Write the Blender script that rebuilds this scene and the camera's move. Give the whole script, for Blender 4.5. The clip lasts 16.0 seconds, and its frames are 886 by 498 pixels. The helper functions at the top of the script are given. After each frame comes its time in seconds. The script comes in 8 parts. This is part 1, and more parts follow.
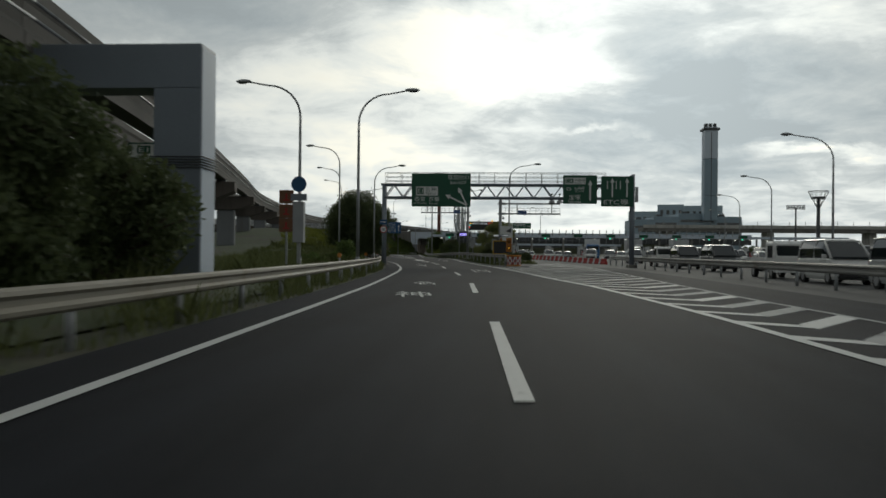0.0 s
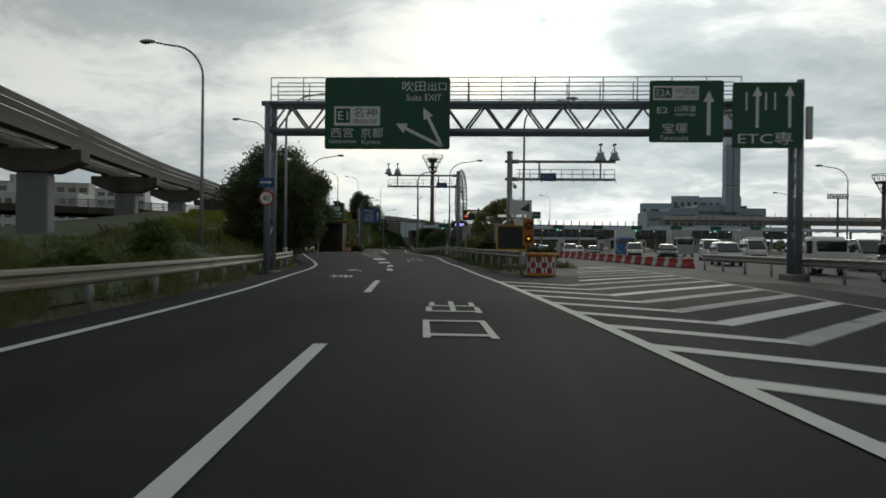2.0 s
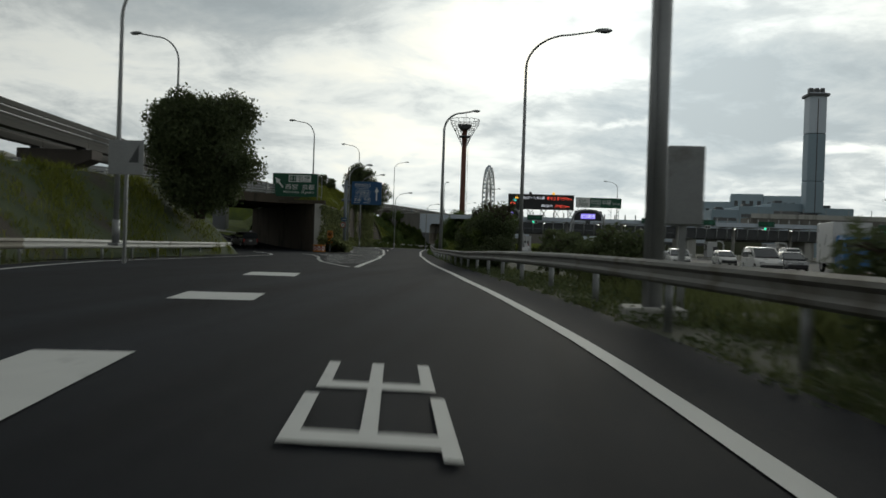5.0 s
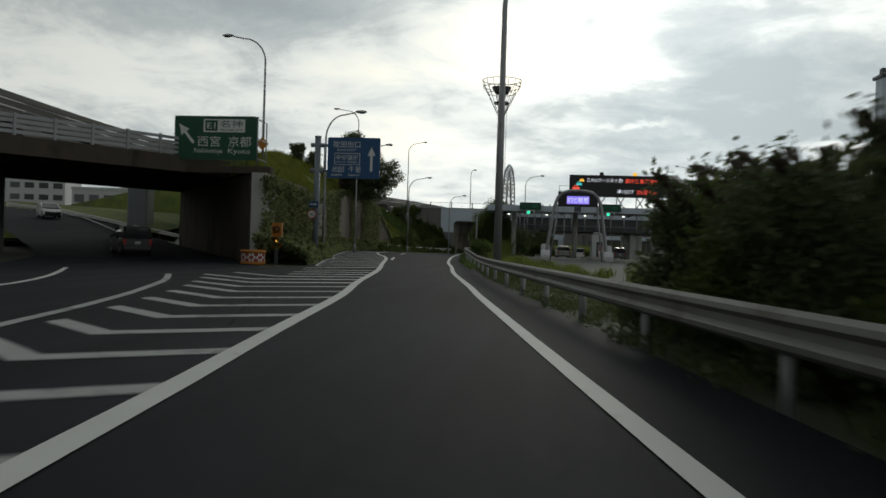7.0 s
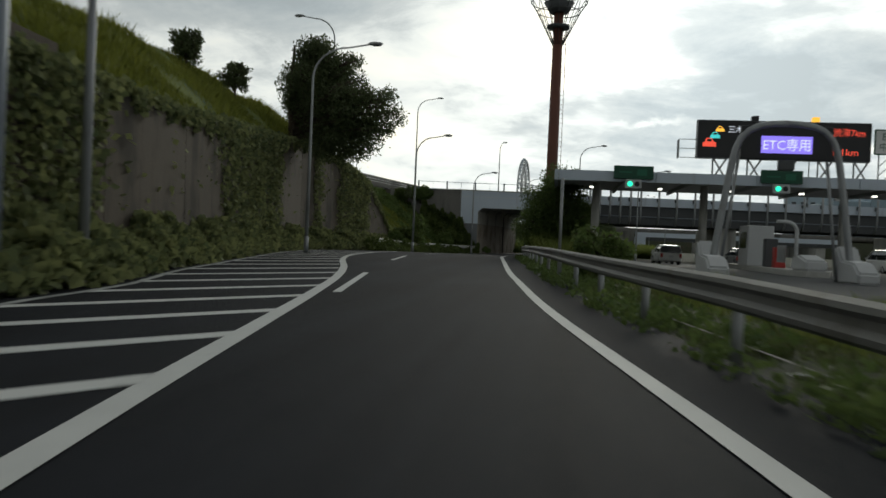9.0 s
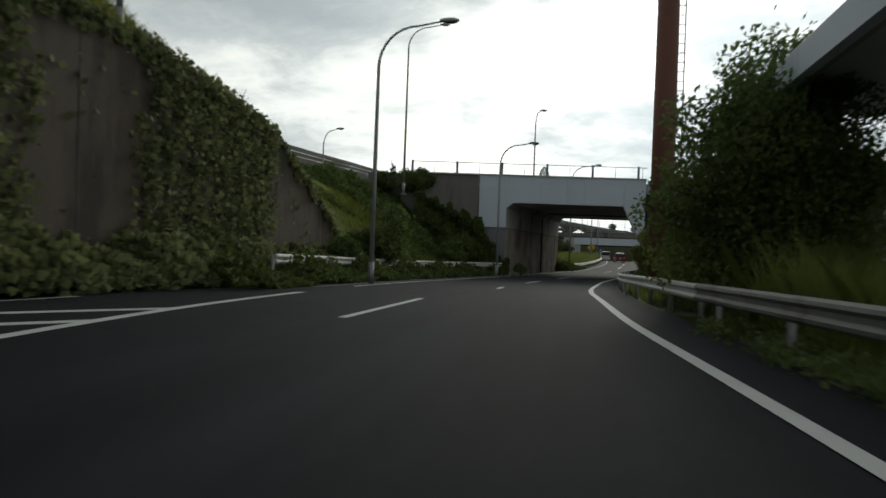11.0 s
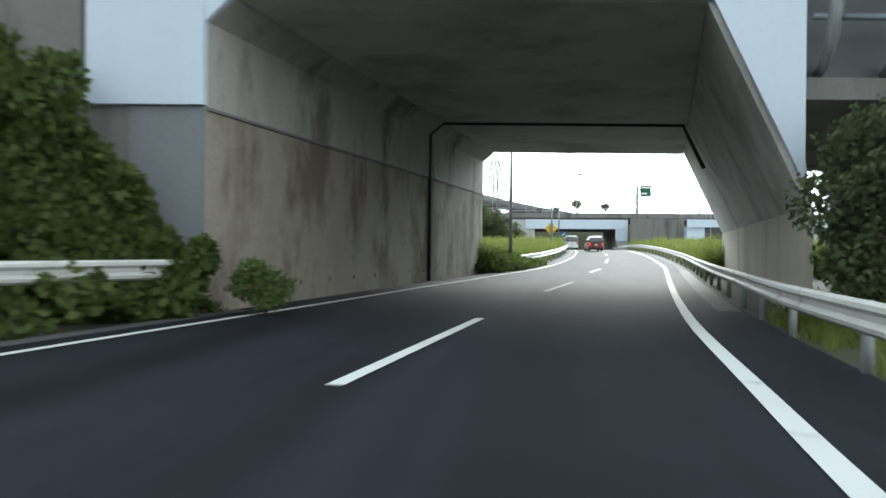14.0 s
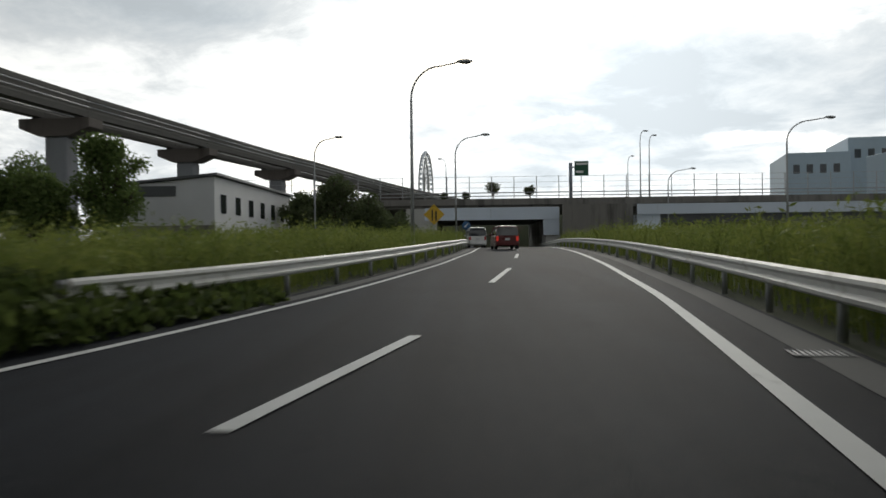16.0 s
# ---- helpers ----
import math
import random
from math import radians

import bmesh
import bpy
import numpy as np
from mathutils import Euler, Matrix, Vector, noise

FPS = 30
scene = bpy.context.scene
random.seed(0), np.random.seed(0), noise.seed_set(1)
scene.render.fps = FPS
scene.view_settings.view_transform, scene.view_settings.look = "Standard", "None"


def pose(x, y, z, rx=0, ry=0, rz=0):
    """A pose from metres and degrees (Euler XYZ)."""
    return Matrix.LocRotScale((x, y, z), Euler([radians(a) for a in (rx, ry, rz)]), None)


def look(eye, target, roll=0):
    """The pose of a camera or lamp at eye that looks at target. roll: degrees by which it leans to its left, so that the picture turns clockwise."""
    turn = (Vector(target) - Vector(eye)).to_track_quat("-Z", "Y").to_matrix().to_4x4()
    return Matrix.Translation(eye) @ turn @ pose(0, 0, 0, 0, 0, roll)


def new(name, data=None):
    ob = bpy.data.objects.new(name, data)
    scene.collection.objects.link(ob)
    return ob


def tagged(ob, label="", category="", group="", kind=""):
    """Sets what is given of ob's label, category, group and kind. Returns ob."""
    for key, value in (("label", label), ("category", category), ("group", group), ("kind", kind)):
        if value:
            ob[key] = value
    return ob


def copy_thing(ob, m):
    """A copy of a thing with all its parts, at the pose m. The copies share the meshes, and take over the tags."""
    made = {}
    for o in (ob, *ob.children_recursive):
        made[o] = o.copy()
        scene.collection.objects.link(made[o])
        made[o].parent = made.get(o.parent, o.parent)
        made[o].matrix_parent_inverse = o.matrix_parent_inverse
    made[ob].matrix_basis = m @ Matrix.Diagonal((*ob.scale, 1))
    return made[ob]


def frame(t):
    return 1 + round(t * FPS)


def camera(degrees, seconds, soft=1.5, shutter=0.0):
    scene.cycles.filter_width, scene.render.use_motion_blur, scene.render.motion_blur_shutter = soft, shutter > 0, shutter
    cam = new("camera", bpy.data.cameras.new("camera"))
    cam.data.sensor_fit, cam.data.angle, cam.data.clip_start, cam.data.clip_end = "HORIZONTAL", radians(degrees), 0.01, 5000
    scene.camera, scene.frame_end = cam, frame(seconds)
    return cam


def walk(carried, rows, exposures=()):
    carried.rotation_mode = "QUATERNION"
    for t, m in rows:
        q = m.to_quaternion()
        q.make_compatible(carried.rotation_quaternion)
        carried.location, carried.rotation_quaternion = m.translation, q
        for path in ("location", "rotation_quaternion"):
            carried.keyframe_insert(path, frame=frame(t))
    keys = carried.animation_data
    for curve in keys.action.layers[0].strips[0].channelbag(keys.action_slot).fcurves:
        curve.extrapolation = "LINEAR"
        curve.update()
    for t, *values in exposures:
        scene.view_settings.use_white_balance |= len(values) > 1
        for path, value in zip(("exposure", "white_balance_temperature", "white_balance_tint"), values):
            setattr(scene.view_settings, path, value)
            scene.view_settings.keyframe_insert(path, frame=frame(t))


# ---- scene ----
cam = camera(55.8, 16.0, soft=1.6, shutter=0.25)
PATH = [
    (0.0, 0.00, -0.00, 1.200, 3.96, 0.17, -0.53),
    (0.5, 0.09, 9.62, 1.205, 3.73, 0.08, -0.58),
    (1.0, 0.05, 19.21, 1.208, 3.62, -0.00, -0.58),
    (1.5, -0.13, 28.93, 1.206, 3.86, -0.14, -0.61),
    (2.0, -0.48, 38.79, 1.197, 4.08, -0.23, -0.66),
    (2.5, -1.04, 48.87, 1.185, 4.37, -0.35, -0.83),
    (3.0, -1.81, 59.00, 1.176, 4.64, -0.35, -1.18),
    (3.5, -2.80, 69.22, 1.170, 4.93, -0.39, -1.56),
    (4.0, -3.98, 79.51, 1.171, 5.23, -0.40, -1.86),
    (4.5, -5.28, 89.89, 1.180, 5.46, -0.47, -1.97),
    (5.0, -6.66, 100.23, 1.23, 5.75, -0.38, -1.92),
    (5.5, -8.09, 110.54, 1.33, 6.09, -0.25, -1.79),
    (6.0, -9.57, 120.81, 1.39, 6.42, -0.18, -1.69),
    (6.5, -11.08, 131.07, 1.34, 6.72, -0.19, -1.68),
    (7.0, -12.65, 141.34, 1.256, 6.95, -0.28, -1.80),
    (7.5, -14.25, 151.63, 1.235, 7.05, -0.39, -2.02),
    (8.0, -15.87, 161.86, 1.208, 7.23, -0.43, -2.22),
    (8.5, -17.46, 172.21, 1.191, 7.42, -0.56, -2.37),
    (9.0, -18.97, 182.67, 1.202, 7.70, -0.60, -2.50),
    (9.5, -20.40, 193.21, 1.249, 8.00, -0.45, -2.57),
    (10.0, -21.69, 203.65, 1.320, 8.31, -0.26, -2.59),
    (10.5, -22.80, 213.95, 1.391, 8.76, -0.04, -2.46),
    (11.0, -23.69, 224.04, 1.439, 8.96, 0.14, -2.16),
    (11.5, -24.34, 233.85, 1.446, 8.91, 0.28, -1.76),
    (12.0, -24.71, 243.31, 1.402, 8.67, 0.36, -1.36),
    (12.5, -24.79, 252.42, 1.307, 8.30, 0.32, -1.02),
    (13.0, -24.56, 261.27, 1.174, 7.68, 0.15, -0.81),
    (13.5, -24.04, 270.33, 1.035, 6.88, -0.01, -0.71),
    (14.0, -23.27, 279.83, 0.918, 5.91, -0.16, -0.56),
    (14.5, -22.31, 289.48, 0.839, 4.95, -0.16, -0.17),
    (15.0, -21.17, 299.16, 0.801, 3.69, -0.12, 0.21),
    (15.5, -19.91, 308.73, 0.805, 2.50, -0.13, 0.47),
    (16.0, -18.55, 318.23, 0.849, 1.57, -0.18, 0.69),
]
walk(cam, [(t, pose(x, y, z, 90 + pitch, roll, yaw)) for t, x, y, z, yaw, pitch, roll in PATH],
     exposures=[(0.0, -0.4, 6500, 3), (2.0, -0.3, 6500, 3), (8.0, -0.25, 6500, 3), (10.0, 0.0, 6500, 3), (12.6, 0.15, 6500, 3), (13.0, 0.4, 6450, 3), (13.5, 1.2, 6350, 2), (14.0, 2.5, 5900, 1), (14.5, 2.2, 6000, 2), (15.0, 1.8, 6500, 6), (15.3, 1.65, 6500, 9),
                (15.7, 0.9, 6500, 8), (16.0, 0.25, 6500, 8)])

# ---- sky and sun ----
SUN_AZ, SUN_EL = radians(9.0), radians(17.0)
SUN_DIR = Vector((math.sin(SUN_AZ) * math.cos(SUN_EL), math.cos(SUN_AZ) * math.cos(SUN_EL), math.sin(SUN_EL)))


class Nodes:
    """Short hand for a node tree."""
    def __init__(self, tree):
        self.t = tree

    def add(self, kind, operation=None, use_clamp=False):
        n = self.t.nodes.new(kind)
        if operation:
            n.operation = operation
        if use_clamp:
            n.use_clamp = True
        return n

    def link(self, a, b):
        self.t.links.new(a, b)

    def math(self, op, a, b=None, clamp=False):
        n = self.add("ShaderNodeMath", operation=op, use_clamp=clamp)
        for i, v in enumerate((a, b)):
            if v is None:
                continue
            if isinstance(v, (int, float)):
                n.inputs[i].default_value = v
            else:
                self.link(v, n.inputs[i])
        return n.outputs[0]

    def noise(self, vec, scale, detail=5.0, rough=0.55, distort=0.0):
        n = self.add("ShaderNodeTexNoise")
        n.inputs["Scale"].default_value, n.inputs["Detail"].default_value = scale, detail
        n.inputs["Roughness"].default_value, n.inputs["Distortion"].default_value = rough, distort
        self.link(vec, n.inputs["Vector"])
        return n.outputs["Fac"]

    def ramp(self, fac, stops):
        n = self.add("ShaderNodeValToRGB")
        el = n.color_ramp.elements
        while len(el) < len(stops):
            el.new(0.5)
        for e, (p, c) in zip(el, stops):
            e.position = p
            e.color = (*c, 1) if isinstance(c, (tuple, list)) else (c, c, c, 1)
        self.link(fac, n.inputs["Fac"])
        return n.outputs["Color"]

    def mix(self, fac, a, b, blend="MIX"):
        n = self.add("ShaderNodeMix")
        n.data_type, n.blend_type = "RGBA", blend
        if isinstance(fac, (int, float)):
            n.inputs[0].default_value = fac
        else:
            self.link(fac, n.inputs[0])
        for i, v in ((6, a), (7, b)):
            if isinstance(v, (tuple, list)):
                n.inputs[i].default_value = (*v, 1)
            else:
                self.link(v, n.inputs[i])
        return n.outputs[2]


world = bpy.data.worlds.new("world")
scene.world = world
world.use_nodes = True
wn = Nodes(world.node_tree)
bg = world.node_tree.nodes["Background"]
sky = wn.add("ShaderNodeTexSky")
sky.sky_type, sky.sun_disc, sky.sun_elevation, sky.sun_rotation = "NISHITA", False, SUN_EL, SUN_AZ
sky.dust_density, sky.air_density = 2.0, 1.0
coord = wn.add("ShaderNodeTexCoord").outputs["Generated"]
sep = wn.add("ShaderNodeSeparateXYZ")
wn.link(coord, sep.inputs[0])
zc = wn.math("ADD", wn.math("MAXIMUM", sep.outputs[2], 0.0), 0.2)
comb = wn.add("ShaderNodeCombineXYZ")
wn.link(wn.math("DIVIDE", sep.outputs[0], zc), comb.inputs[0])
wn.link(wn.math("DIVIDE", sep.outputs[1], zc), comb.inputs[1])
comb.inputs[2].default_value = 4.3
cover = wn.noise(comb.outputs[0], 0.9, 9.0, 0.58, 0.3)
wisps = wn.noise(comb.outputs[0], 3.4, 9.0, 0.64, 0.5)
veil = wn.math("ADD", wn.math("MULTIPLY", cover, 0.7), wn.math("MULTIPLY", wisps, 0.3))
# directions ahead, as side and height over the way ahead, frayed by the clouds' own noise
ahead = wn.math("MAXIMUM", sep.outputs[1], 0.05)
fray = wn.math("SUBTRACT", wn.noise(comb.outputs[0], 1.6, 8.0, 0.6, 0.4), 0.5)
side = wn.math("ADD", wn.math("DIVIDE", sep.outputs[0], ahead), wn.math("MULTIPLY", fray, 0.35))
rise = wn.math("ADD", wn.math("DIVIDE", sep.outputs[2], ahead), wn.math("MULTIPLY", fray, -0.16))


def cloud_bank(cx, cz, wx, wz):
    """A soft oval of cloud or clearing ahead."""
    a = wn.math("DIVIDE", wn.math("SUBTRACT", side, cx), wx)
    b = wn.math("DIVIDE", wn.math("SUBTRACT", rise, cz), wz)
    return wn.math("EXPONENT", wn.math("MULTIPLY", wn.math("ADD", wn.math("POWER", wn.math("ABSOLUTE", a), 2.5), wn.math("POWER", wn.math("ABSOLUTE", b), 2.5)), -1.0))


for cx, cz, wx, wz, much in ((0.26, 0.165, 0.3, 0.07, 0.12), (-0.42, 0.3, 0.22, 0.08, 0.05), (0.04, 0.235, 0.16, 0.05, -0.1), (0.42, 0.31, 0.3, 0.055, -0.12), (0.36, 0.122, 0.08, 0.011, -0.16), (0.14, 0.135, 0.05, 0.008, -0.1), (-0.2, 0.13, 0.25, 0.06, -0.03)):
    veil = wn.math("ADD", veil, wn.math("MULTIPLY", cloud_bank(cx, cz, wx, wz), much))
dot = wn.add("ShaderNodeVectorMath", operation="DOT_PRODUCT")
wn.link(coord, dot.inputs[0])
dot.inputs[1].default_value = SUN_DIR
near = wn.math("MAXIMUM", dot.outputs["Value"], 0.0)
glow = wn.math("ADD", wn.math("MULTIPLY", wn.math("POWER", near, 40.0), 0.45), wn.math("MULTIPLY", wn.math("POWER", near, 2.4), 0.58))
low = wn.math("POWER", wn.math("SUBTRACT", 1.0, wn.math("MAXIMUM", sep.outputs[2], 0.0)), 2.5)
glow = wn.math("ADD", glow, wn.math("MULTIPLY", low, 0.42))
shade = wn.ramp(veil, [(0.37, 1.2), (0.45, 1.02), (0.52, 0.74), (0.62, 0.58)])
tint = wn.ramp(veil, [(0.40, (1.0, 0.985, 0.945)), (0.49, (0.95, 0.97, 0.98)), (0.60, (0.85, 0.92, 0.98))])
lum = wn.math("MULTIPLY", wn.math("ADD", glow, 0.24), shade)
cloud = wn.mix(1.0, tint, lum, "MULTIPLY")
blue = wn.mix(1.0, sky.outputs[0], (0.075, 0.075, 0.075), "MULTIPLY")
gap = wn.ramp(veil, [(0.34, 0.25), (0.43, 1.0)])
wn.link(wn.mix(gap, wn.mix(0.6, blue, cloud), cloud), bg.inputs["Color"])
bg.inputs["Strength"].default_value = 1.0

sun = new("sun", bpy.data.lights.new("sun", "SUN"))
sun.data.energy, sun.data.angle, sun.data.color = 0.6, radians(14), (1.0, 0.94, 0.84)
sun.matrix_world = look((0, 0, 60), Vector((0, 0, 60)) - SUN_DIR)


# ---- materials ----
def material(name, color, rough=0.7, metal=0.0, vary=0.18, scale=1.5, fine=25.0, bump=0.15, spec=0.5, stain=None,
             per_object=0.0, emit=None, power=0.0, streak=False):
    m = bpy.data.materials.new(name)
    m.use_nodes = True
    n = Nodes(m.node_tree)
    p = m.node_tree.nodes["Principled BSDF"]
    geo = n.add("ShaderNodeNewGeometry").outputs["Position"]
    vec = geo
    if streak:
        mp = n.add("ShaderNodeMapping")
        mp.inputs["Scale"].default_value = (1.0, 1.0, 0.12 if streak is True else streak)
        n.link(geo, mp.inputs["Vector"])
        vec = mp.outputs[0]
    big, small = n.noise(vec, scale, 4.0), n.noise(geo, fine, 3.0)
    f = n.math("ADD", n.math("MULTIPLY", n.math("SUBTRACT", big, 0.5), 2.4 * vary), n.math("MULTIPLY", n.math("SUBTRACT", small, 0.5), 1.2 * vary))
    if per_object:
        info = n.add("ShaderNodeObjectInfo").outputs["Random"]
        f = n.math("ADD", f, n.math("MULTIPLY", n.math("SUBTRACT", info, 0.5), per_object))
    gain = n.math("ADD", f, 1.0)
    col = n.mix(1.0, tuple(color), gain, "MULTIPLY")
    if stain:
        spots = n.ramp(n.noise(vec, stain[1], 6.0, 0.65), [(stain[2], 0.0), (stain[2] + 0.14, 1.0)])
        col = n.mix(spots, col, tuple(stain[0]))
    n.link(col, p.inputs["Base Color"])
    p.inputs["Metallic"].default_value = metal
    p.inputs["Specular IOR Level"].default_value = spec
    n.link(n.math("ADD", n.math("MULTIPLY", n.math("SUBTRACT", big, 0.5), 0.3), rough, True), p.inputs["Roughness"])
    if bump:
        b = n.add("ShaderNodeBump")
        b.inputs["Strength"].default_value, b.inputs["Distance"].default_value = bump, 0.02
        n.link(small, b.inputs["Height"])
        n.link(b.outputs[0], p.inputs["Normal"])
    if emit:
        p.inputs["Emission Color"].default_value, p.inputs["Emission Strength"].default_value = (*emit, 1), power
    return m


def leafy(name, color, color2, per=0.5, through_light=0.25):
    m = bpy.data.materials.new(name)
    m.use_nodes = True
    n = Nodes(m.node_tree)
    p = m.node_tree.nodes["Principled BSDF"]
    g = n.add("ShaderNodeNewGeometry")
    big = n.noise(g.outputs["Position"], 0.5, 3.0)
    f = n.math("ADD", n.math("MULTIPLY", g.outputs["Random Per Island"], per), n.math("MULTIPLY", n.math("SUBTRACT", big, 0.3), 0.9), True)
    n.link(n.mix(f, tuple(color), tuple(color2)), p.inputs["Base Color"])
    p.inputs["Roughness"].default_value = 0.65
    p.inputs["Specular IOR Level"].default_value = 0.25
    tr = n.add("ShaderNodeBsdfTranslucent")
    n.link(n.mix(f, tuple(color), tuple(color2)), tr.inputs["Color"])
    mx = n.add("ShaderNodeMixShader")
    mx.inputs[0].default_value = through_light
    n.link(p.outputs[0], mx.inputs[1])
    n.link(tr.outputs[0], mx.inputs[2])
    n.link(mx.outputs[0], m.node_tree.nodes["Material Output"].inputs["Surface"])
    return m


def glass(name, color=(0.02, 0.025, 0.03), rough=0.04):
    m = bpy.data.materials.new(name)
    m.use_nodes = True
    p = m.node_tree.nodes["Principled BSDF"]
    p.inputs["Base Color"].default_value = (*color, 1)
    p.inputs["Roughness"].default_value = rough
    p.inputs["Specular IOR Level"].default_value = 0.7
    return m


def lit(name, color, power):
    m = bpy.data.materials.new(name)
    m.use_nodes = True
    p = m.node_tree.nodes["Principled BSDF"]
    p.inputs["Base Color"].default_value = (*[c * 0.3 for c in color], 1)
    p.inputs["Emission Color"].default_value, p.inputs["Emission Strength"].default_value = (*color, 1), power
    return m


def clear(name):
    m = bpy.data.materials.new(name)
    m.use_nodes = True
    n = Nodes(m.node_tree)
    t, g = n.add("ShaderNodeBsdfTransparent"), n.add("ShaderNodeBsdfGlossy")
    t.inputs[0].default_value, g.inputs["Roughness"].default_value = (0.86, 0.88, 0.9, 1), 0.1
    mx = n.add("ShaderNodeMixShader")
    mx.inputs[0].default_value = 0.08
    n.link(t.outputs[0], mx.inputs[1])
    n.link(g.outputs[0], mx.inputs[2])
    n.link(mx.outputs[0], m.node_tree.nodes["Material Output"].inputs["Surface"])
    return m


def asphalt_material(name, color, dark):
    m = bpy.data.materials.new(name)
    m.use_nodes = True
    n = Nodes(m.node_tree)
    p = m.node_tree.nodes["Principled BSDF"]
    geo = n.add("ShaderNodeNewGeometry").outputs["Position"]
    mp = n.add("ShaderNodeMapping")
    mp.inputs["Scale"].default_value = (1.1, 0.035, 1.0)
    n.link(geo, mp.inputs["Vector"])
    tracks, patch, grain, grit = n.noise(mp.outputs[0], 0.9, 3.0), n.noise(geo, 0.16, 5.0, 0.6), n.noise(geo, 9.0, 4.0, 0.7), n.noise(geo, 70.0, 3.0, 0.7)
    gain = n.math("ADD", 1.0, n.math("MULTIPLY", n.math("SUBTRACT", tracks, 0.5), 2.0))
    gain = n.math("ADD", gain, n.math("MULTIPLY", n.math("SUBTRACT", patch, 0.5), 1.3))
    gain = n.math("ADD", gain, n.math("MULTIPLY", n.math("SUBTRACT", grain, 0.5), 0.45))
    gain = n.math("ADD", gain, n.math("MULTIPLY", n.math("SUBTRACT", grit, 0.5), 0.9))
    col = n.mix(1.0, color, gain, "MULTIPLY")
    vor = n.add("ShaderNodeTexVoronoi")
    vor.feature = "DISTANCE_TO_EDGE"
    vor.inputs["Scale"].default_value = 0.16
    wob = n.add("ShaderNodeVectorMath", operation="ADD")
    nz = n.add("ShaderNodeTexNoise")
    nz.inputs["Scale"].default_value = 0.7
    n.link(geo, nz.inputs["Vector"])
    n.link(geo, wob.inputs[0])
    n.link(nz.outputs["Color"], wob.inputs[1])
    n.link(wob.outputs[0], vor.inputs["Vector"])
    thin = n.ramp(vor.outputs["Distance"], [(0.0, 1.0), (0.004, 0.0)])
    crack = n.math("MULTIPLY", thin, n.ramp(patch, [(0.5, 0.0), (0.62, 0.7)]))
    col = n.mix(crack, col, dark)
    n.link(col, p.inputs["Base Color"])
    n.link(n.math("ADD", 0.66, n.math("MULTIPLY", grain, 0.24)), p.inputs["Roughness"])
    p.inputs["Specular IOR Level"].default_value = 0.085
    b = n.add("ShaderNodeBump")
    b.inputs["Strength"].default_value, b.inputs["Distance"].default_value = 0.5, 0.02
    n.link(n.math("ADD", grit, n.math("MULTIPLY", grain, 0.5)), b.inputs["Height"])
    n.link(b.outputs[0], p.inputs["Normal"])
    return m


ASPHALT = asphalt_material("asphalt", (0.0135, 0.0155, 0.0205), (0.008, 0.012, 0.013))
SEAL = material("crack_sealant", (0.013, 0.013, 0.014), 0.95, vary=0.2, scale=2.0, fine=20, bump=0.1, spec=0.05)
APRON = material("concrete_apron", (0.06, 0.062, 0.062), 0.85, vary=0.2, scale=0.3, fine=40, bump=0.3)
SOIL = material("soil_and_turf", (0.045, 0.052, 0.026), 0.95, vary=0.5, scale=0.6, fine=12, bump=0.8, stain=((0.07, 0.058, 0.04), 0.35, 0.52))
TURF = material("turf", (0.11, 0.14, 0.02), 0.95, vary=0.5, scale=0.5, fine=14, bump=0.9, stain=((0.055, 0.085, 0.028), 0.3, 0.5))
PAINT = material("road_paint", (0.62, 0.63, 0.62), 0.7, vary=0.12, scale=1.2, fine=45, bump=0.2, stain=((0.3, 0.3, 0.3), 2.2, 0.62))
OLDPAINT = material("worn_road_paint", (0.36, 0.37, 0.37), 0.75, vary=0.3, scale=1.0, fine=35, bump=0.2, stain=((0.12, 0.12, 0.12), 1.6, 0.55))
# Grey of surfaces turned from the sun: part of its darkness is their shade.
PIERCONC = material("shaded_pier_concrete", (0.21, 0.22, 0.235), 0.85, vary=0.2, scale=0.5, fine=12, bump=0.2, stain=((0.17, 0.17, 0.175), 0.4, 0.53), streak=True)
CAPCONC = material("brown_stained_concrete", (0.12, 0.104, 0.094), 0.9, vary=0.25, scale=0.5, fine=12, bump=0.2, stain=((0.07, 0.06, 0.055), 0.4, 0.52), streak=True)
# Monorail beams stand against the sky: their shade is darkened into this concrete.
BEAMCONC = material("backlit_beam_concrete", (0.1, 0.096, 0.088), 0.88, vary=0.25, scale=0.4, fine=10, bump=0.2, stain=((0.1, 0.098, 0.09), 0.4, 0.52), streak=True)
GALV = material("galvanised_steel", (0.36, 0.37, 0.38), 0.5, 0.55, vary=0.2, scale=1.2, fine=18, bump=0.08, stain=((0.2, 0.19, 0.17), 0.9, 0.6))
OLDSTEEL = material("weathered_rail_steel", (0.24, 0.235, 0.22), 0.6, 0.25, vary=0.25, scale=1.0, fine=14, bump=0.1, stain=((0.13, 0.11, 0.085), 0.9, 0.54))
RAIL = material("white_rail_paint", (0.6, 0.6, 0.57), 0.55, vary=0.14, scale=0.8, fine=9, bump=0.06, stain=((0.27, 0.25, 0.2), 0.8, 0.58))
DIRTYRAIL = material("dirty_cream_rail", (0.235, 0.215, 0.17), 0.65, vary=0.2, scale=0.7, fine=8, bump=0.08, stain=((0.17, 0.14, 0.09), 0.7, 0.52))
STEEL = material("grey_painted_steel", (0.22, 0.25, 0.29), 0.5, 0.2, vary=0.12, scale=0.8, fine=12, bump=0.05)
DARKSTEEL = material("dark_steel", (0.09, 0.095, 0.1), 0.55, 0.3, vary=0.15, scale=1.0, fine=15, bump=0.05)
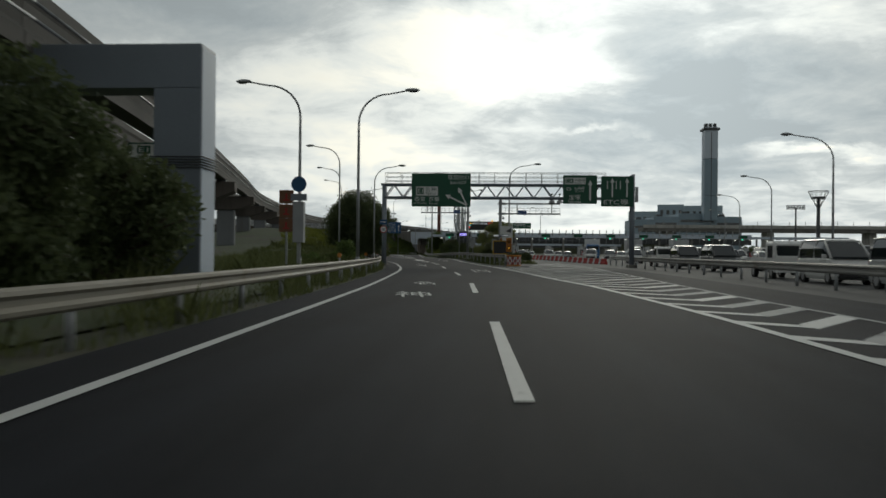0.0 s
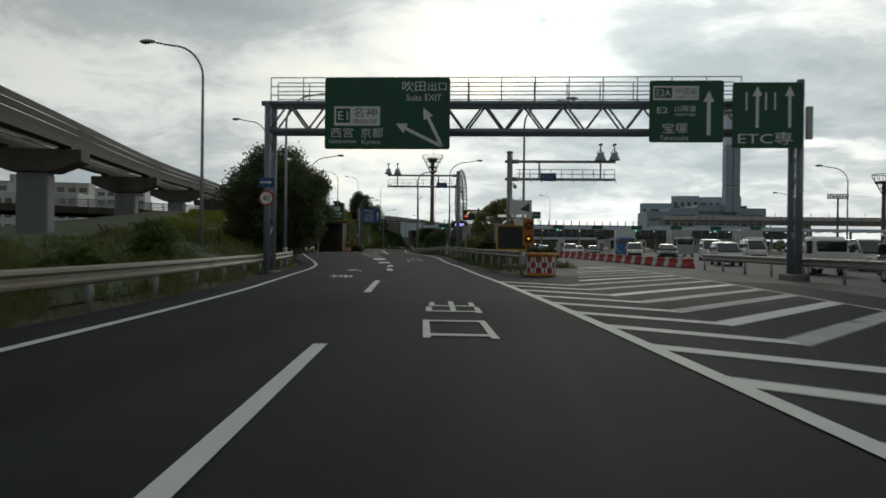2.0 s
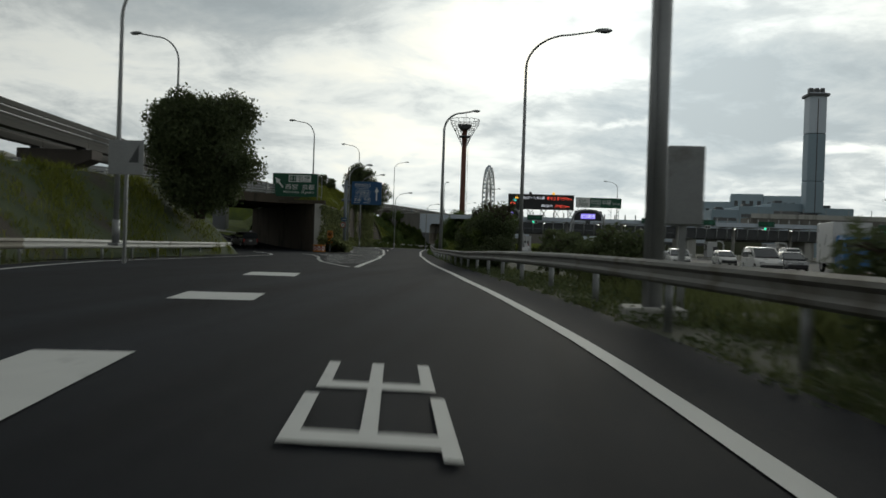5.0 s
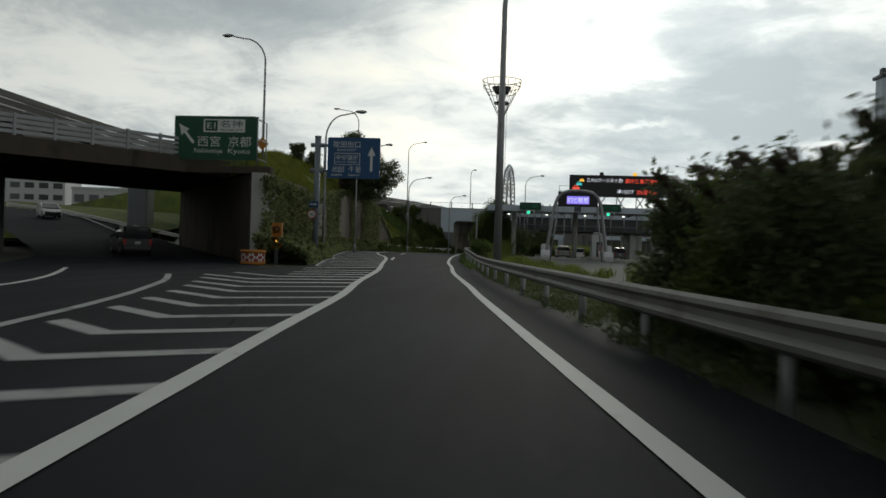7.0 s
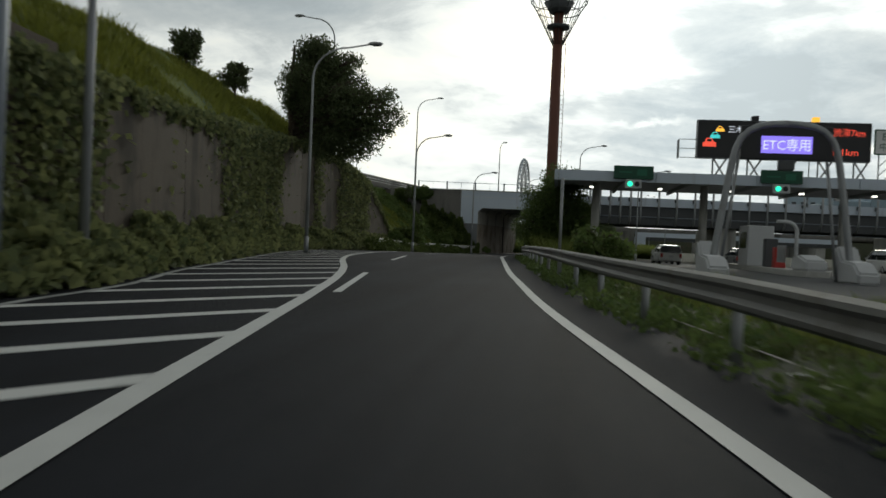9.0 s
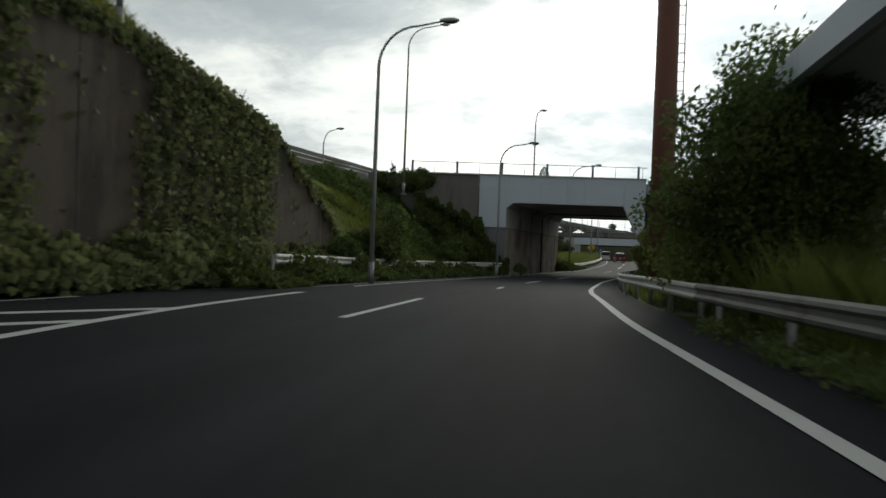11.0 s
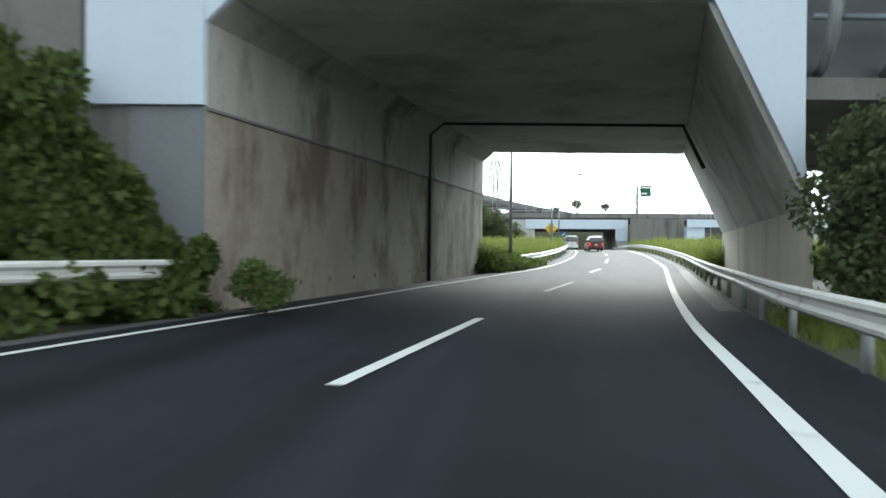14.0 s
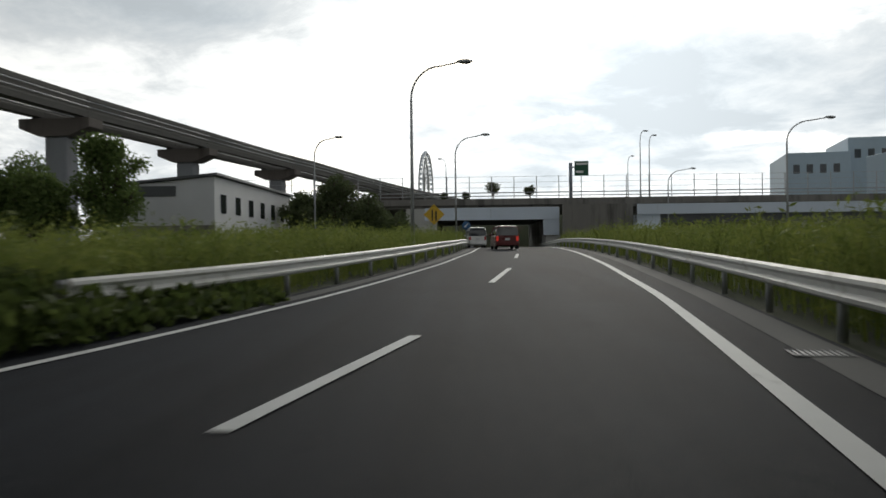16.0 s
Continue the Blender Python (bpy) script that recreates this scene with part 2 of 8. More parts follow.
RUST = material("red_brown_steel", (0.16, 0.062, 0.042), 0.6, 0.1, vary=0.2, scale=0.6, fine=12, bump=0.08)
CONC = material("concrete", (0.5, 0.495, 0.47), 0.85, vary=0.2, scale=0.5, fine=14, bump=0.2, stain=((0.27, 0.262, 0.24), 0.45, 0.53), streak=True)
CONC_WARM = material("warm_concrete", (0.4, 0.35, 0.29), 0.85, vary=0.3, scale=0.5, fine=10, bump=0.25, stain=((0.2, 0.165, 0.13), 0.5, 0.46), streak=0.55)
CONC_MID = material("grey_wall_concrete", (0.45, 0.43, 0.39), 0.85, vary=0.28, scale=0.5, fine=12, bump=0.2, stain=((0.2, 0.19, 0.17), 0.5, 0.5), streak=0.5)
# Right passage wall: warm light from the exit is mixed into this cream.
CONC_LIGHT = material("warm_lit_concrete", (0.66, 0.6, 0.5), 0.85, vary=0.2, scale=0.5, fine=12, bump=0.2, stain=((0.45, 0.4, 0.32), 0.3, 0.52), streak=True)
# Soffit and sloped wall: light bounced off the road is added to this paleness.
CONC_PALE = material("bounce_lit_concrete", (0.6, 0.59, 0.55), 0.82, vary=0.22, scale=0.35, fine=9, bump=0.15, stain=((0.4, 0.385, 0.35), 0.3, 0.5))
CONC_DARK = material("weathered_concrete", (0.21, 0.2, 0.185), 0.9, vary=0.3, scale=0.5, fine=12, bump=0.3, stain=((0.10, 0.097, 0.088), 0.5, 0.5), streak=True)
# Dark brown with darker blotches, for the retaining wall and the overpass.
WALLCONC = material("dark_brown_concrete", (0.092, 0.074, 0.055), 0.92, vary=0.35, scale=0.6, fine=12, bump=0.35, stain=((0.045, 0.038, 0.03), 0.6, 0.48), streak=0.4)
PANEL = material("pale_grey_panel", (0.62, 0.69, 0.78), 0.6, vary=0.08, scale=0.4, fine=8, bump=0.03, stain=((0.45, 0.47, 0.5), 0.35, 0.6), streak=True)
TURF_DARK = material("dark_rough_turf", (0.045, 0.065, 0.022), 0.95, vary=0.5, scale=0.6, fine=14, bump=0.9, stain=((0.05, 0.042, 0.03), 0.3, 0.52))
SIGNGREEN = material("sign_green", (0.008, 0.085, 0.045), 0.5, vary=0.1, scale=2, fine=10, bump=0.0)
SIGNBLUE = material("sign_blue", (0.02, 0.09, 0.22), 0.5, vary=0.1, scale=2, fine=10, bump=0.0)
WHITE = material("sign_white", (0.75, 0.76, 0.75), 0.5, vary=0.05, scale=2, fine=10, bump=0.0)
BLACK = material("black_plastic", (0.02, 0.02, 0.022), 0.5, vary=0.1, scale=3, fine=20, bump=0.02)
ORANGE = material("orange_plastic", (0.5, 0.19, 0.025), 0.55, vary=0.15, scale=2, fine=15, bump=0.05, stain=((0.3, 0.13, 0.04), 2.0, 0.6))
YELLOW = material("yellow_paint", (0.65, 0.4, 0.03), 0.5, vary=0.12, scale=2, fine=15, bump=0.03)
RED = material("red_plastic", (0.42, 0.03, 0.025), 0.5, vary=0.15, scale=2, fine=15, bump=0.03)
RUBBER = material("tyre_rubber", (0.018, 0.018, 0.018), 0.85, vary=0.1, scale=4, fine=30, bump=0.05)
CHROME = material("alloy", (0.5, 0.5, 0.52), 0.35, 0.9, vary=0.1, scale=4, fine=30, bump=0.02)
BARK = material("bark", (0.075, 0.055, 0.04), 0.9, vary=0.35, scale=2.0, fine=16, bump=0.7)
LEAF = leafy("dark_leaves", (0.062, 0.084, 0.04), (0.15, 0.18, 0.08), through_light=0.35)
LEAF2 = leafy("light_leaves", (0.055, 0.085, 0.025), (0.16, 0.2, 0.055), through_light=0.42)
IVY = leafy("ivy_leaves", (0.07, 0.1, 0.05), (0.3, 0.32, 0.14), per=0.75, through_light=0.42)
LEAF3 = leafy("olive_leaves", (0.15, 0.175, 0.06), (0.32, 0.33, 0.14), through_light=0.55)
YBUSH = leafy("yellowish_leaves", (0.12, 0.14, 0.03), (0.32, 0.32, 0.08), through_light=0.45)
BUSH = leafy("bush_leaves", (0.07, 0.115, 0.035), (0.19, 0.25, 0.075), through_light=0.42)
WEED = leafy("weeds", (0.1, 0.15, 0.035), (0.36, 0.39, 0.1), through_light=0.42)
BANK_GRASS = leafy("bank_grass", (0.12, 0.15, 0.025), (0.3, 0.31, 0.06), through_light=0.42)
GRASS = leafy("verge_grass", (0.075, 0.1, 0.035), (0.2, 0.215, 0.085), through_light=0.42)
GLASS = glass("vehicle_glass")
WINDOW = glass("window_glass", (0.03, 0.035, 0.04), 0.08)
CLEAR = clear("clear_panel")
BLUEBLD = material("blue_grey_cladding", (0.3, 0.39, 0.46), 0.6, vary=0.1, scale=0.06, fine=0.8, bump=0.02, streak=True)
PALEBLUE = material("pale_blue_cladding", (0.4, 0.5, 0.58), 0.55, vary=0.1, scale=0.06, fine=0.8, bump=0.02, streak=True)
OFFWHITE = material("off_white_wall", (0.56, 0.57, 0.58), 0.7, vary=0.1, scale=0.4, fine=8, bump=0.05)
L_PURPLE = lit("violet_display", (0.30, 0.22, 1.0), 1.1)
L_WHITE = lit("display_white", (0.85, 0.87, 1.0), 1.0)
L_RED = lit("display_red", (1.0, 0.10, 0.06), 1.0)
L_AMBER = lit("display_amber", (1.0, 0.5, 0.06), 1.3)
L_GREEN = lit("signal_green", (0.05, 1.0, 0.55), 1.6)
L_CYAN = lit("display_cyan", (0.1, 0.8, 0.8), 0.8)
L_LAMP = lit("white_lamp", (1.0, 0.96, 0.88), 2.5)
L_TAIL = lit("tail_lamp", (1.0, 0.06, 0.04), 0.22)


def car_paint(name, color):
    m = material(name, color, 0.3, 0.0, vary=0.05, scale=1, fine=10, bump=0.0, spec=0.6)
    return m


P_BLACK = car_paint("black_car_paint", (0.018, 0.016, 0.02))
P_WHITE = car_paint("white_car_paint", (0.7, 0.7, 0.69))
P_SILVER = car_paint("silver_car_paint", (0.42, 0.43, 0.44))
P_RED = car_paint("dark_red_car_paint", (0.1, 0.012, 0.012))
P_BLUE = car_paint("blue_truck_paint", (0.03, 0.16, 0.4))
P_GREY = car_paint("grey_car_paint", (0.12, 0.125, 0.13))


# ---- mesh helpers ----
def link_mesh(name, bm, mat, parent=None, label="", smooth=False):
    me = bpy.data.meshes.new(name)
    bm.normal_update()
    bm.to_mesh(me)
    bm.free()
    mats = mat if isinstance(mat, (list, tuple)) else [mat]
    for k in mats:
        me.materials.append(k)
    if smooth:
        me.shade_smooth()
    ob = new(name, me)
    ob.parent = parent
    if label:
        tagged(ob, label)
    return ob


part = link_mesh


def thing(name, x, y, z, label, category, yaw=0.0, group="", kind=""):
    e = new(name)
    e.empty_display_size = 0.2
    e.matrix_basis = pose(x, y, z, 0, 0, yaw)
    return tagged(e, label, category, group, kind)


def box(bm, x0, x1, y0, y1, z0, z1, bevel=0.0, mi=0):
    v = [bm.verts.new((x, y, z)) for z in (z0, z1) for y in (y0, y1) for x in (x0, x1)]
    fs = [bm.faces.new([v[i] for i in f]) for f in ((0, 2, 3, 1), (4, 5, 7, 6), (0, 1, 5, 4), (2, 6, 7, 3), (0, 4, 6, 2), (1, 3, 7, 5))]
    for f in fs:
        f.material_index = mi
    if bevel:
        es = list({e for f in fs for e in f.edges})
        bmesh.ops.bevel(bm, geom=es, offset=bevel, segments=2, affect="EDGES", profile=0.5)
    return bm


def boxes(*args, bevel=0.0):
    bm = bmesh.new()
    for a in args:
        box(bm, *a, bevel=bevel)
    return bm


def tube(bm, pts, r, seg=8, cap=True, mi=0):
    pts = [Vector(p) for p in pts]
    rs = r if isinstance(r, (list, tuple)) else [r] * len(pts)
    rings = []
    side = None
    for i, p in enumerate(pts):
        d = (pts[min(i + 1, len(pts) - 1)] - pts[max(i - 1, 0)]).normalized()
        ref = side if side is not None else (Vector((0, 0, 1)) if abs(d.z) < 0.9 else Vector((1, 0, 0)))
        u = (ref - d * ref.dot(d)).normalized()
        side = u
        w = d.cross(u)
        rings.append([bm.verts.new(p + (u * math.cos(a) + w * math.sin(a)) * rs[i]) for a in (2 * math.pi * k / seg for k in range(seg))])
    for a, b in zip(rings, rings[1:]):
        for k in range(seg):
            f = bm.faces.new((a[k], a[(k + 1) % seg], b[(k + 1) % seg], b[k]))
            f.material_index, f.smooth = mi, True
    if cap:
        for ring, flip in ((rings[0], True), (rings[-1], False)):
            f = bm.faces.new(ring[::-1] if flip else ring)
            f.material_index = mi
    return bm


def sweep(bm, path, profile, closed=True):
    """Sweeps a profile of (side, up) points along a level path of (x, y, z); side is to the right of the way."""
    rings = []
    n = len(path)
    for i, p in enumerate(path):
        a, b = Vector(path[max(i - 1, 0)]), Vector(path[min(i + 1, n - 1)])
        d = b - a
        d.z = 0
        d.normalize()
        s = Vector((d.y, -d.x, 0))
        rings.append([bm.verts.new(Vector(p) + s * u + Vector((0, 0, w))) for u, w in profile])
    k = len(profile)
    for a, b in zip(rings, rings[1:]):
        for j in range(k if closed else k - 1):
            bm.faces.new((a[j], b[j], b[(j + 1) % k], a[(j + 1) % k]))
    if closed:
        bm.faces.new(rings[0])
        bm.faces.new(rings[-1][::-1])
    return bm


def prism(bm, profile, a, b, axis="x", mi=0):
    """Extrudes a polygon from a to b along an axis: the polygon is (y, z) for x, (x, z) for y, (x, y) for z."""
    def at(p, t):
        return (t, p[0], p[1]) if axis == "x" else (p[0], t, p[1]) if axis == "y" else (p[0], p[1], t)
    lo, hi = [bm.verts.new(at(p, a)) for p in profile], [bm.verts.new(at(p, b)) for p in profile]
    n = len(profile)
    fs = [bm.faces.new(lo), bm.faces.new(hi[::-1])]
    fs += [bm.faces.new((lo[i], hi[i], hi[(i + 1) % n], lo[(i + 1) % n])) for i in range(n)]
    for f in fs:
        f.material_index = mi
    bmesh.ops.recalc_face_normals(bm, faces=fs)
    return fs


def cards(name, centres, sizes, mat, parent=None, up=0.0, label="", ratio=0.55):
    """Many small leaf blades, each of its own turn, as one mesh."""
    n = len(centres)
    d = np.random.normal(size=(n, 3))
    d[:, 2] = d[:, 2] * (1 - up) + up * 1.2
    d /= np.linalg.norm(d, axis=1)[:, None]
    e = np.cross(d, np.random.normal(size=(n, 3)))
    e /= np.linalg.norm(e, axis=1)[:, None] + 1e-9
    s = np.asarray(sizes)[:, None]
    mid = centres + d * s * 0.45
    v = np.stack([centres, mid + e * s * ratio * 0.5, centres + d * s, mid - e * s * ratio * 0.5], 1).reshape(-1, 3)
    me = bpy.data.meshes.new(name)
    me.vertices.add(4 * n)
    me.vertices.foreach_set("co", v.astype(np.float32).ravel())
    me.loops.add(4 * n)
    me.loops.foreach_set("vertex_index", np.arange(4 * n, dtype=np.int32))
    me.polygons.add(n)
    me.polygons.foreach_set("loop_start", np.arange(0, 4 * n, 4, dtype=np.int32))
    me.update(calc_edges=True)
    me.materials.append(mat)
    ob = new(name, me)
    ob.parent = parent
    if label:
        tagged(ob, label)
    return ob


def blades(name, bases, heights, mat, width=0.03, lean=0.35):
    """Grass: one narrow bent blade for each base point."""
    n = len(bases)
    a = np.random.uniform(0, 2 * np.pi, n)
    side = np.stack([np.cos(a), np.sin(a), np.zeros(n)], 1) * width * (0.6 + 0.8 * np.random.rand(n))[:, None]
    tip = np.random.normal(size=(n, 3)) * lean * heights[:, None]
    tip[:, 2] = heights
    mid = tip * np.array([0.3, 0.3, 0.55])
    v = np.stack([bases - side, bases + side, bases + mid + side * 0.7, bases + tip, bases + mid - side * 0.7], 1).reshape(-1, 3)
    me = bpy.data.meshes.new(name)
    me.vertices.add(5 * n)
    me.vertices.foreach_set("co", v.astype(np.float32).ravel())
    me.loops.add(5 * n)
    me.loops.foreach_set("vertex_index", np.arange(5 * n, dtype=np.int32))
    me.polygons.add(n)
    me.polygons.foreach_set("loop_start", np.arange(0, 5 * n, 5, dtype=np.int32))
    me.update(calc_edges=True)
    me.materials.append(mat)
    return new(name, me)


def lettering(name, text, mat, parent, m, width=None, height=None, thick=0.004, label=""):
    """Raised letters as a mesh, in the local x-y plane of m, from the lower left corner, fitted to width and height."""
    cu = bpy.data.curves.new(name, "FONT")
    cu.body, cu.size, cu.resolution_u = text, 1.0, 2
    tmp = bpy.data.objects.new(name, cu)
    scene.collection.objects.link(tmp)
    me = bpy.data.meshes.new_from_object(tmp.evaluated_get(bpy.context.evaluated_depsgraph_get()))
    bpy.data.objects.remove(tmp)
    if len(me.vertices) == 0:
        return None
    co = np.zeros(3 * len(me.vertices))
    me.vertices.foreach_get("co", co)
    co = co.reshape(-1, 3)
    lo, hi = co.min(0), co.max(0)
    size = np.maximum(hi - lo, 1e-6)
    sx = width / size[0] if width else None
    sy = height / size[1] if height else None
    sx, sy = sx or sy, sy or sx
    co = (co - lo) * np.array([sx, sy, 0])
    co[:, 2] = thick
    me.vertices.foreach_set("co", co.ravel())
    me.materials.clear()
    me.materials.append(mat)
    ob = new(name, me)
    ob.parent = parent
    ob.matrix_basis = m
    if label:
        tagged(ob, label)
    return ob




def upright(x, y, z):
    return pose(x, y, z, 90, 0, 0)


# ---- plan of the road ----
def smooth_line(points, step=1.0, blur=6):
    p = np.array(points, float)
    ys = np.arange(p[0, 1], p[-1, 1] + 0.01, step)
    xs = np.interp(ys, p[:, 1], p[:, 0])
    k = np.exp(-np.linspace(-2, 2, 2 * blur + 1) ** 2)
    pad = np.concatenate([xs[0] + (xs[1] - xs[0]) * np.arange(-blur, 0), xs, xs[-1] + (xs[-1] - xs[-2]) * np.arange(1, blur + 1)])
    return ys, np.convolve(pad, k / k.sum(), "valid")


def along(line, y):
    return np.interp(y, line[0], line[1])


PROFILE_Y = [-60, 0, 40, 60, 80, 97, 108, 119, 130, 141, 152, 162, 172, 183, 193, 204, 214, 224, 234, 243, 252, 261, 270, 280, 289, 299, 309, 318, 325, 332, 342, 360, 381, 400, 430, 480, 600]
PROFILE_Z = [0, 0, 0, -0.02, -0.03, -0.02, 0.09, 0.19, 0.16, 0.07, 0.035, 0.01, -0.01, 0.0, 0.05, 0.12, 0.19, 0.24, 0.24, 0.2, 0.11, -0.03, -0.165, -0.28, -0.36, -0.4, -0.395, -0.36, -0.34, -0.26, -0.08, 0.28, 0.58, 0.7, 0.3, -0.6, -0.6]
_py = np.arange(-60, 601, 1.0)
_pz = np.convolve(np.pad(np.interp(_py, PROFILE_Y, PROFILE_Z), 3, "edge"), np.ones(7) / 7, "valid")


def zr(y):
    return np.interp(y, _py, _pz)


LINE_L = smooth_line([(-2.45, -40), (-3.25, 0), (-3.5, 7), (-3.75, 12), (-4.0, 18), (-4.48, 28), (-5.08, 37), (-5.7, 45), (-6.3, 52), (-7.15, 60), (-8.6, 70), (-10.0, 80), (-11.5, 88), (-14.0, 98), (-16.8, 108), (-19.4, 117.7), (-22.0, 128), (-23.5, 142), (-24.4, 158), (-26.5, 163.5), (-30.5, 171)])
LINE_R = smooth_line([(4.65, -40), (4.45, 0), (4.15, 9.5), (4.05, 16), (3.25, 30), (2.35, 37), (1.6, 45.5), (0.8, 54), (0.1, 60.6), (-0.5, 66), (-1.4, 73), (-2.1, 80), (-3, 87.7), (-4, 94.7), (-4.8, 101), (-5.8, 109.6), (-8.3, 124), (-11.7, 145.5), (-12.7, 152), (-13.9, 160), (-14.9, 166.6), (-16, 173), (-17, 180), (-17.8, 187.4), (-18.9, 196), (-19.85, 205.8), (-20.45, 211), (-20.95, 217), (-21.65, 226.5), (-22.65, 240), (-23.05, 257), (-22.85, 264), (-22.35, 273), (-21.75, 283), (-21.25, 287), (-20.55, 294), (-19.25, 303.5), (-18.15, 311), (-17.05, 318.4), (-15.75, 327), (-14.65, 335), (-13.25, 350), (-11.85, 370), (-10.65, 400), (-9.65, 440), (-8.05, 500)])
LINE_R[1][:] = LINE_R[1] - 0.09 * np.interp(LINE_R[0], [70, 80, 205, 215], [0, 1, 1, 0])
LINE_R[1][:] = LINE_R[1] + 0.2 * np.interp(LINE_R[0], [162, 172, 186, 200], [0.3, 1.2, 0.9, 0])
LINE_GR = smooth_line([(6.9, -40), (6.8, 15), (6.6, 23), (6.7, 33), (7.2, 56), (7.4, 68), (7.2, 78), (6.3, 92)])
LINE_G2 = smooth_line([(-13.6, 134), (-15.5, 146.4), (-16.4, 152.6), (-17.4, 160.5), (-18.6, 167), (-19.5, 173.5), (-20.3, 179), (-21.9, 188), (-23, 195),
                       (-24.6, 204), (-26.2, 211), (-27.8, 216.5), (-29.4, 224), (-30.8, 238), (-31.2, 252), (-31.1, 261), (-30.9, 268), (-30.2, 278), (-29.2, 289),
                       (-27.9, 298.3), (-26.5, 308), (-25.4, 313.2), (-24.9, 317), (-24.0, 322), (-23.1, 326.2), (-22.8, 328.2), (-22.1, 332.3), (-21.4, 336.7), (-20.4, 345), (-19.5, 353), (-18.2, 371), (-17.1, 400), (-16.2, 440), (-15.2, 500)])
LINE_G2[1][:] = LINE_G2[1] + 0.12 * np.interp(LINE_G2[0], [140, 148, 184, 194], [0, 1, 1, 0.2])
LINE_G2L = smooth_line([(-13.9, 134), (-17.3, 143), (-19.6, 151.3), (-20.2, 154), (-21.3, 158), (-23.3, 164), (-25.1, 168)], 1.0, 3)
LINE_WALL = smooth_line([(-27.9, 180), (-28.2, 187), (-28.6, 195), (-29.7, 203), (-31.9, 214), (-34.1, 225), (-35.7, 236), (-35.9, 246), (-35.8, 268)], 1.0, 3)
LINE_G2E = smooth_line([(-23.6, 181), (-24.1, 182.5), (-26.5, 193.2), (-27, 197.7), (-28.6, 203), (-30.7, 213.6), (-33.0, 225), (-34.2, 235), (-33.4, 244)], 1.0, 2)


# ---- ground and roads ----
def sheet(name, left, right, ys, mat, lift, label, category, columns=4):
    bm = bmesh.new()
    rows = []
    for y in ys:
        a, b = left(y), right(y)
        rows.append([bm.verts.new((a + (b - a) * k / columns, y, float(zr(y)) + lift)) for k in range(columns + 1)])
    for r, s in zip(rows, rows[1:]):
        for k in range(columns):
            bm.faces.new((r[k], r[k + 1], s[k + 1], s[k]))
    ob = link_mesh(name, bm, mat)
    return tagged(ob, label, category, kind="structure")


bm = bmesh.new()
xs = [-2600, -900, -300, -120, -60, -30, 0, 30, 60, 120, 300, 900, 2600]
ys = [-900, -300, -100] + list(range(-60, 601, 6)) + [800, 1200, 2000, 3600]
grid = [[bm.verts.new((x, y, float(zr(y)) - 0.07)) for x in xs] for y in ys]
for a, b in zip(grid, grid[1:]):
    for k in range(len(xs) - 1):
        bm.faces.new((a[k], a[k + 1], b[k + 1], b[k]))
tagged(link_mesh("ground", bm, SOIL), "patchy turf and bare soil beside the roads", "ground", kind="structure")


def left_edge(y):
    if y < 160:
        return along(LINE_L, y) - 1.1
    if y < 182:
        return float(np.interp(y, [160, 164, 168, 182], [-26.4, -29.0, -27.0, -24.6]))
    if y < 244:
        return along(LINE_G2E, y) - 0.5
    return float(np.interp(y, [244, 252, 600], [along(LINE_G2E, 244) - 0.5, along(LINE_G2, 252) - 1.0, along(LINE_G2, 500) - 1.0])) if y < 252 else along(LINE_G2, y) - 1.0


def right_edge(y):
    if y < 71:
        return 9.4
    return along(LINE_R, y) + float(np.interp(y, [71, 76], [10.0, 1.3]))


sheet("road", left_edge, right_edge, list(np.arange(-60, 500, 2.0)), ASPHALT, 0.0, "dark asphalt carriageway with a worn surface", "road", 6)
# the branch that bends away under the overpass
bm = bmesh.new()
BR = [(-21.9, 150.0), (-23.0, 158.0), (-25.4, 165.0), (-29.6, 174.0), (-35.8, 187.0), (-43.6, 197.0), (-51.2, 206.0), (-60.6, 217.0), (-72.0, 228.0), (-90.0, 240.0)]


def branch_z(y):
    """Height of the slip road, which climbs beyond the overpass."""
    return float(zr(y)) + float(np.interp(y, [184, 190, 197, 206, 217, 228, 240], [0.0, 0.08, 0.5, 1.25, 2.5, 3.5, 4.5]))



def offset_path(path, d):
    out = []
    for i, p in enumerate(path):
        a, b = np.array(path[max(i - 1, 0)]), np.array(path[min(i + 1, len(path) - 1)])
        t = (b - a) / np.linalg.norm(b - a)
        out.append((p[0] + t[1] * d, p[1] - t[0] * d))
    return out


def refine(path, k=6):
    p = np.array(path, float)
    s = np.concatenate([[0], np.cumsum(np.linalg.norm(np.diff(p, axis=0), axis=1))])
    u = np.linspace(0, s[-1], k * (len(path) - 1) + 1)
    q = np.stack([np.interp(u, s, p[:, j]) for j in range(p.shape[1])], 1)
    for _ in range(k):
        q[1:-1] = (q[:-2] + q[1:-1] * 2 + q[2:]) / 4
    return [tuple(r) for r in q]


BR = refine(BR)


def ribbon(bm, path, w0, w1, lift, height=zr):
    a, b = offset_path(path, w0), offset_path(path, w1)
    va = [bm.verts.new((x, y, float(height(c[1])) + lift)) for (x, y), c in zip(a, path)]
    vb = [bm.verts.new((x, y, float(height(c[1])) + lift)) for (x, y), c in zip(b, path)]
    for i in range(len(path) - 1):
        bm.faces.new((va[i], vb[i], vb[i + 1], va[i + 1]))
    return bm


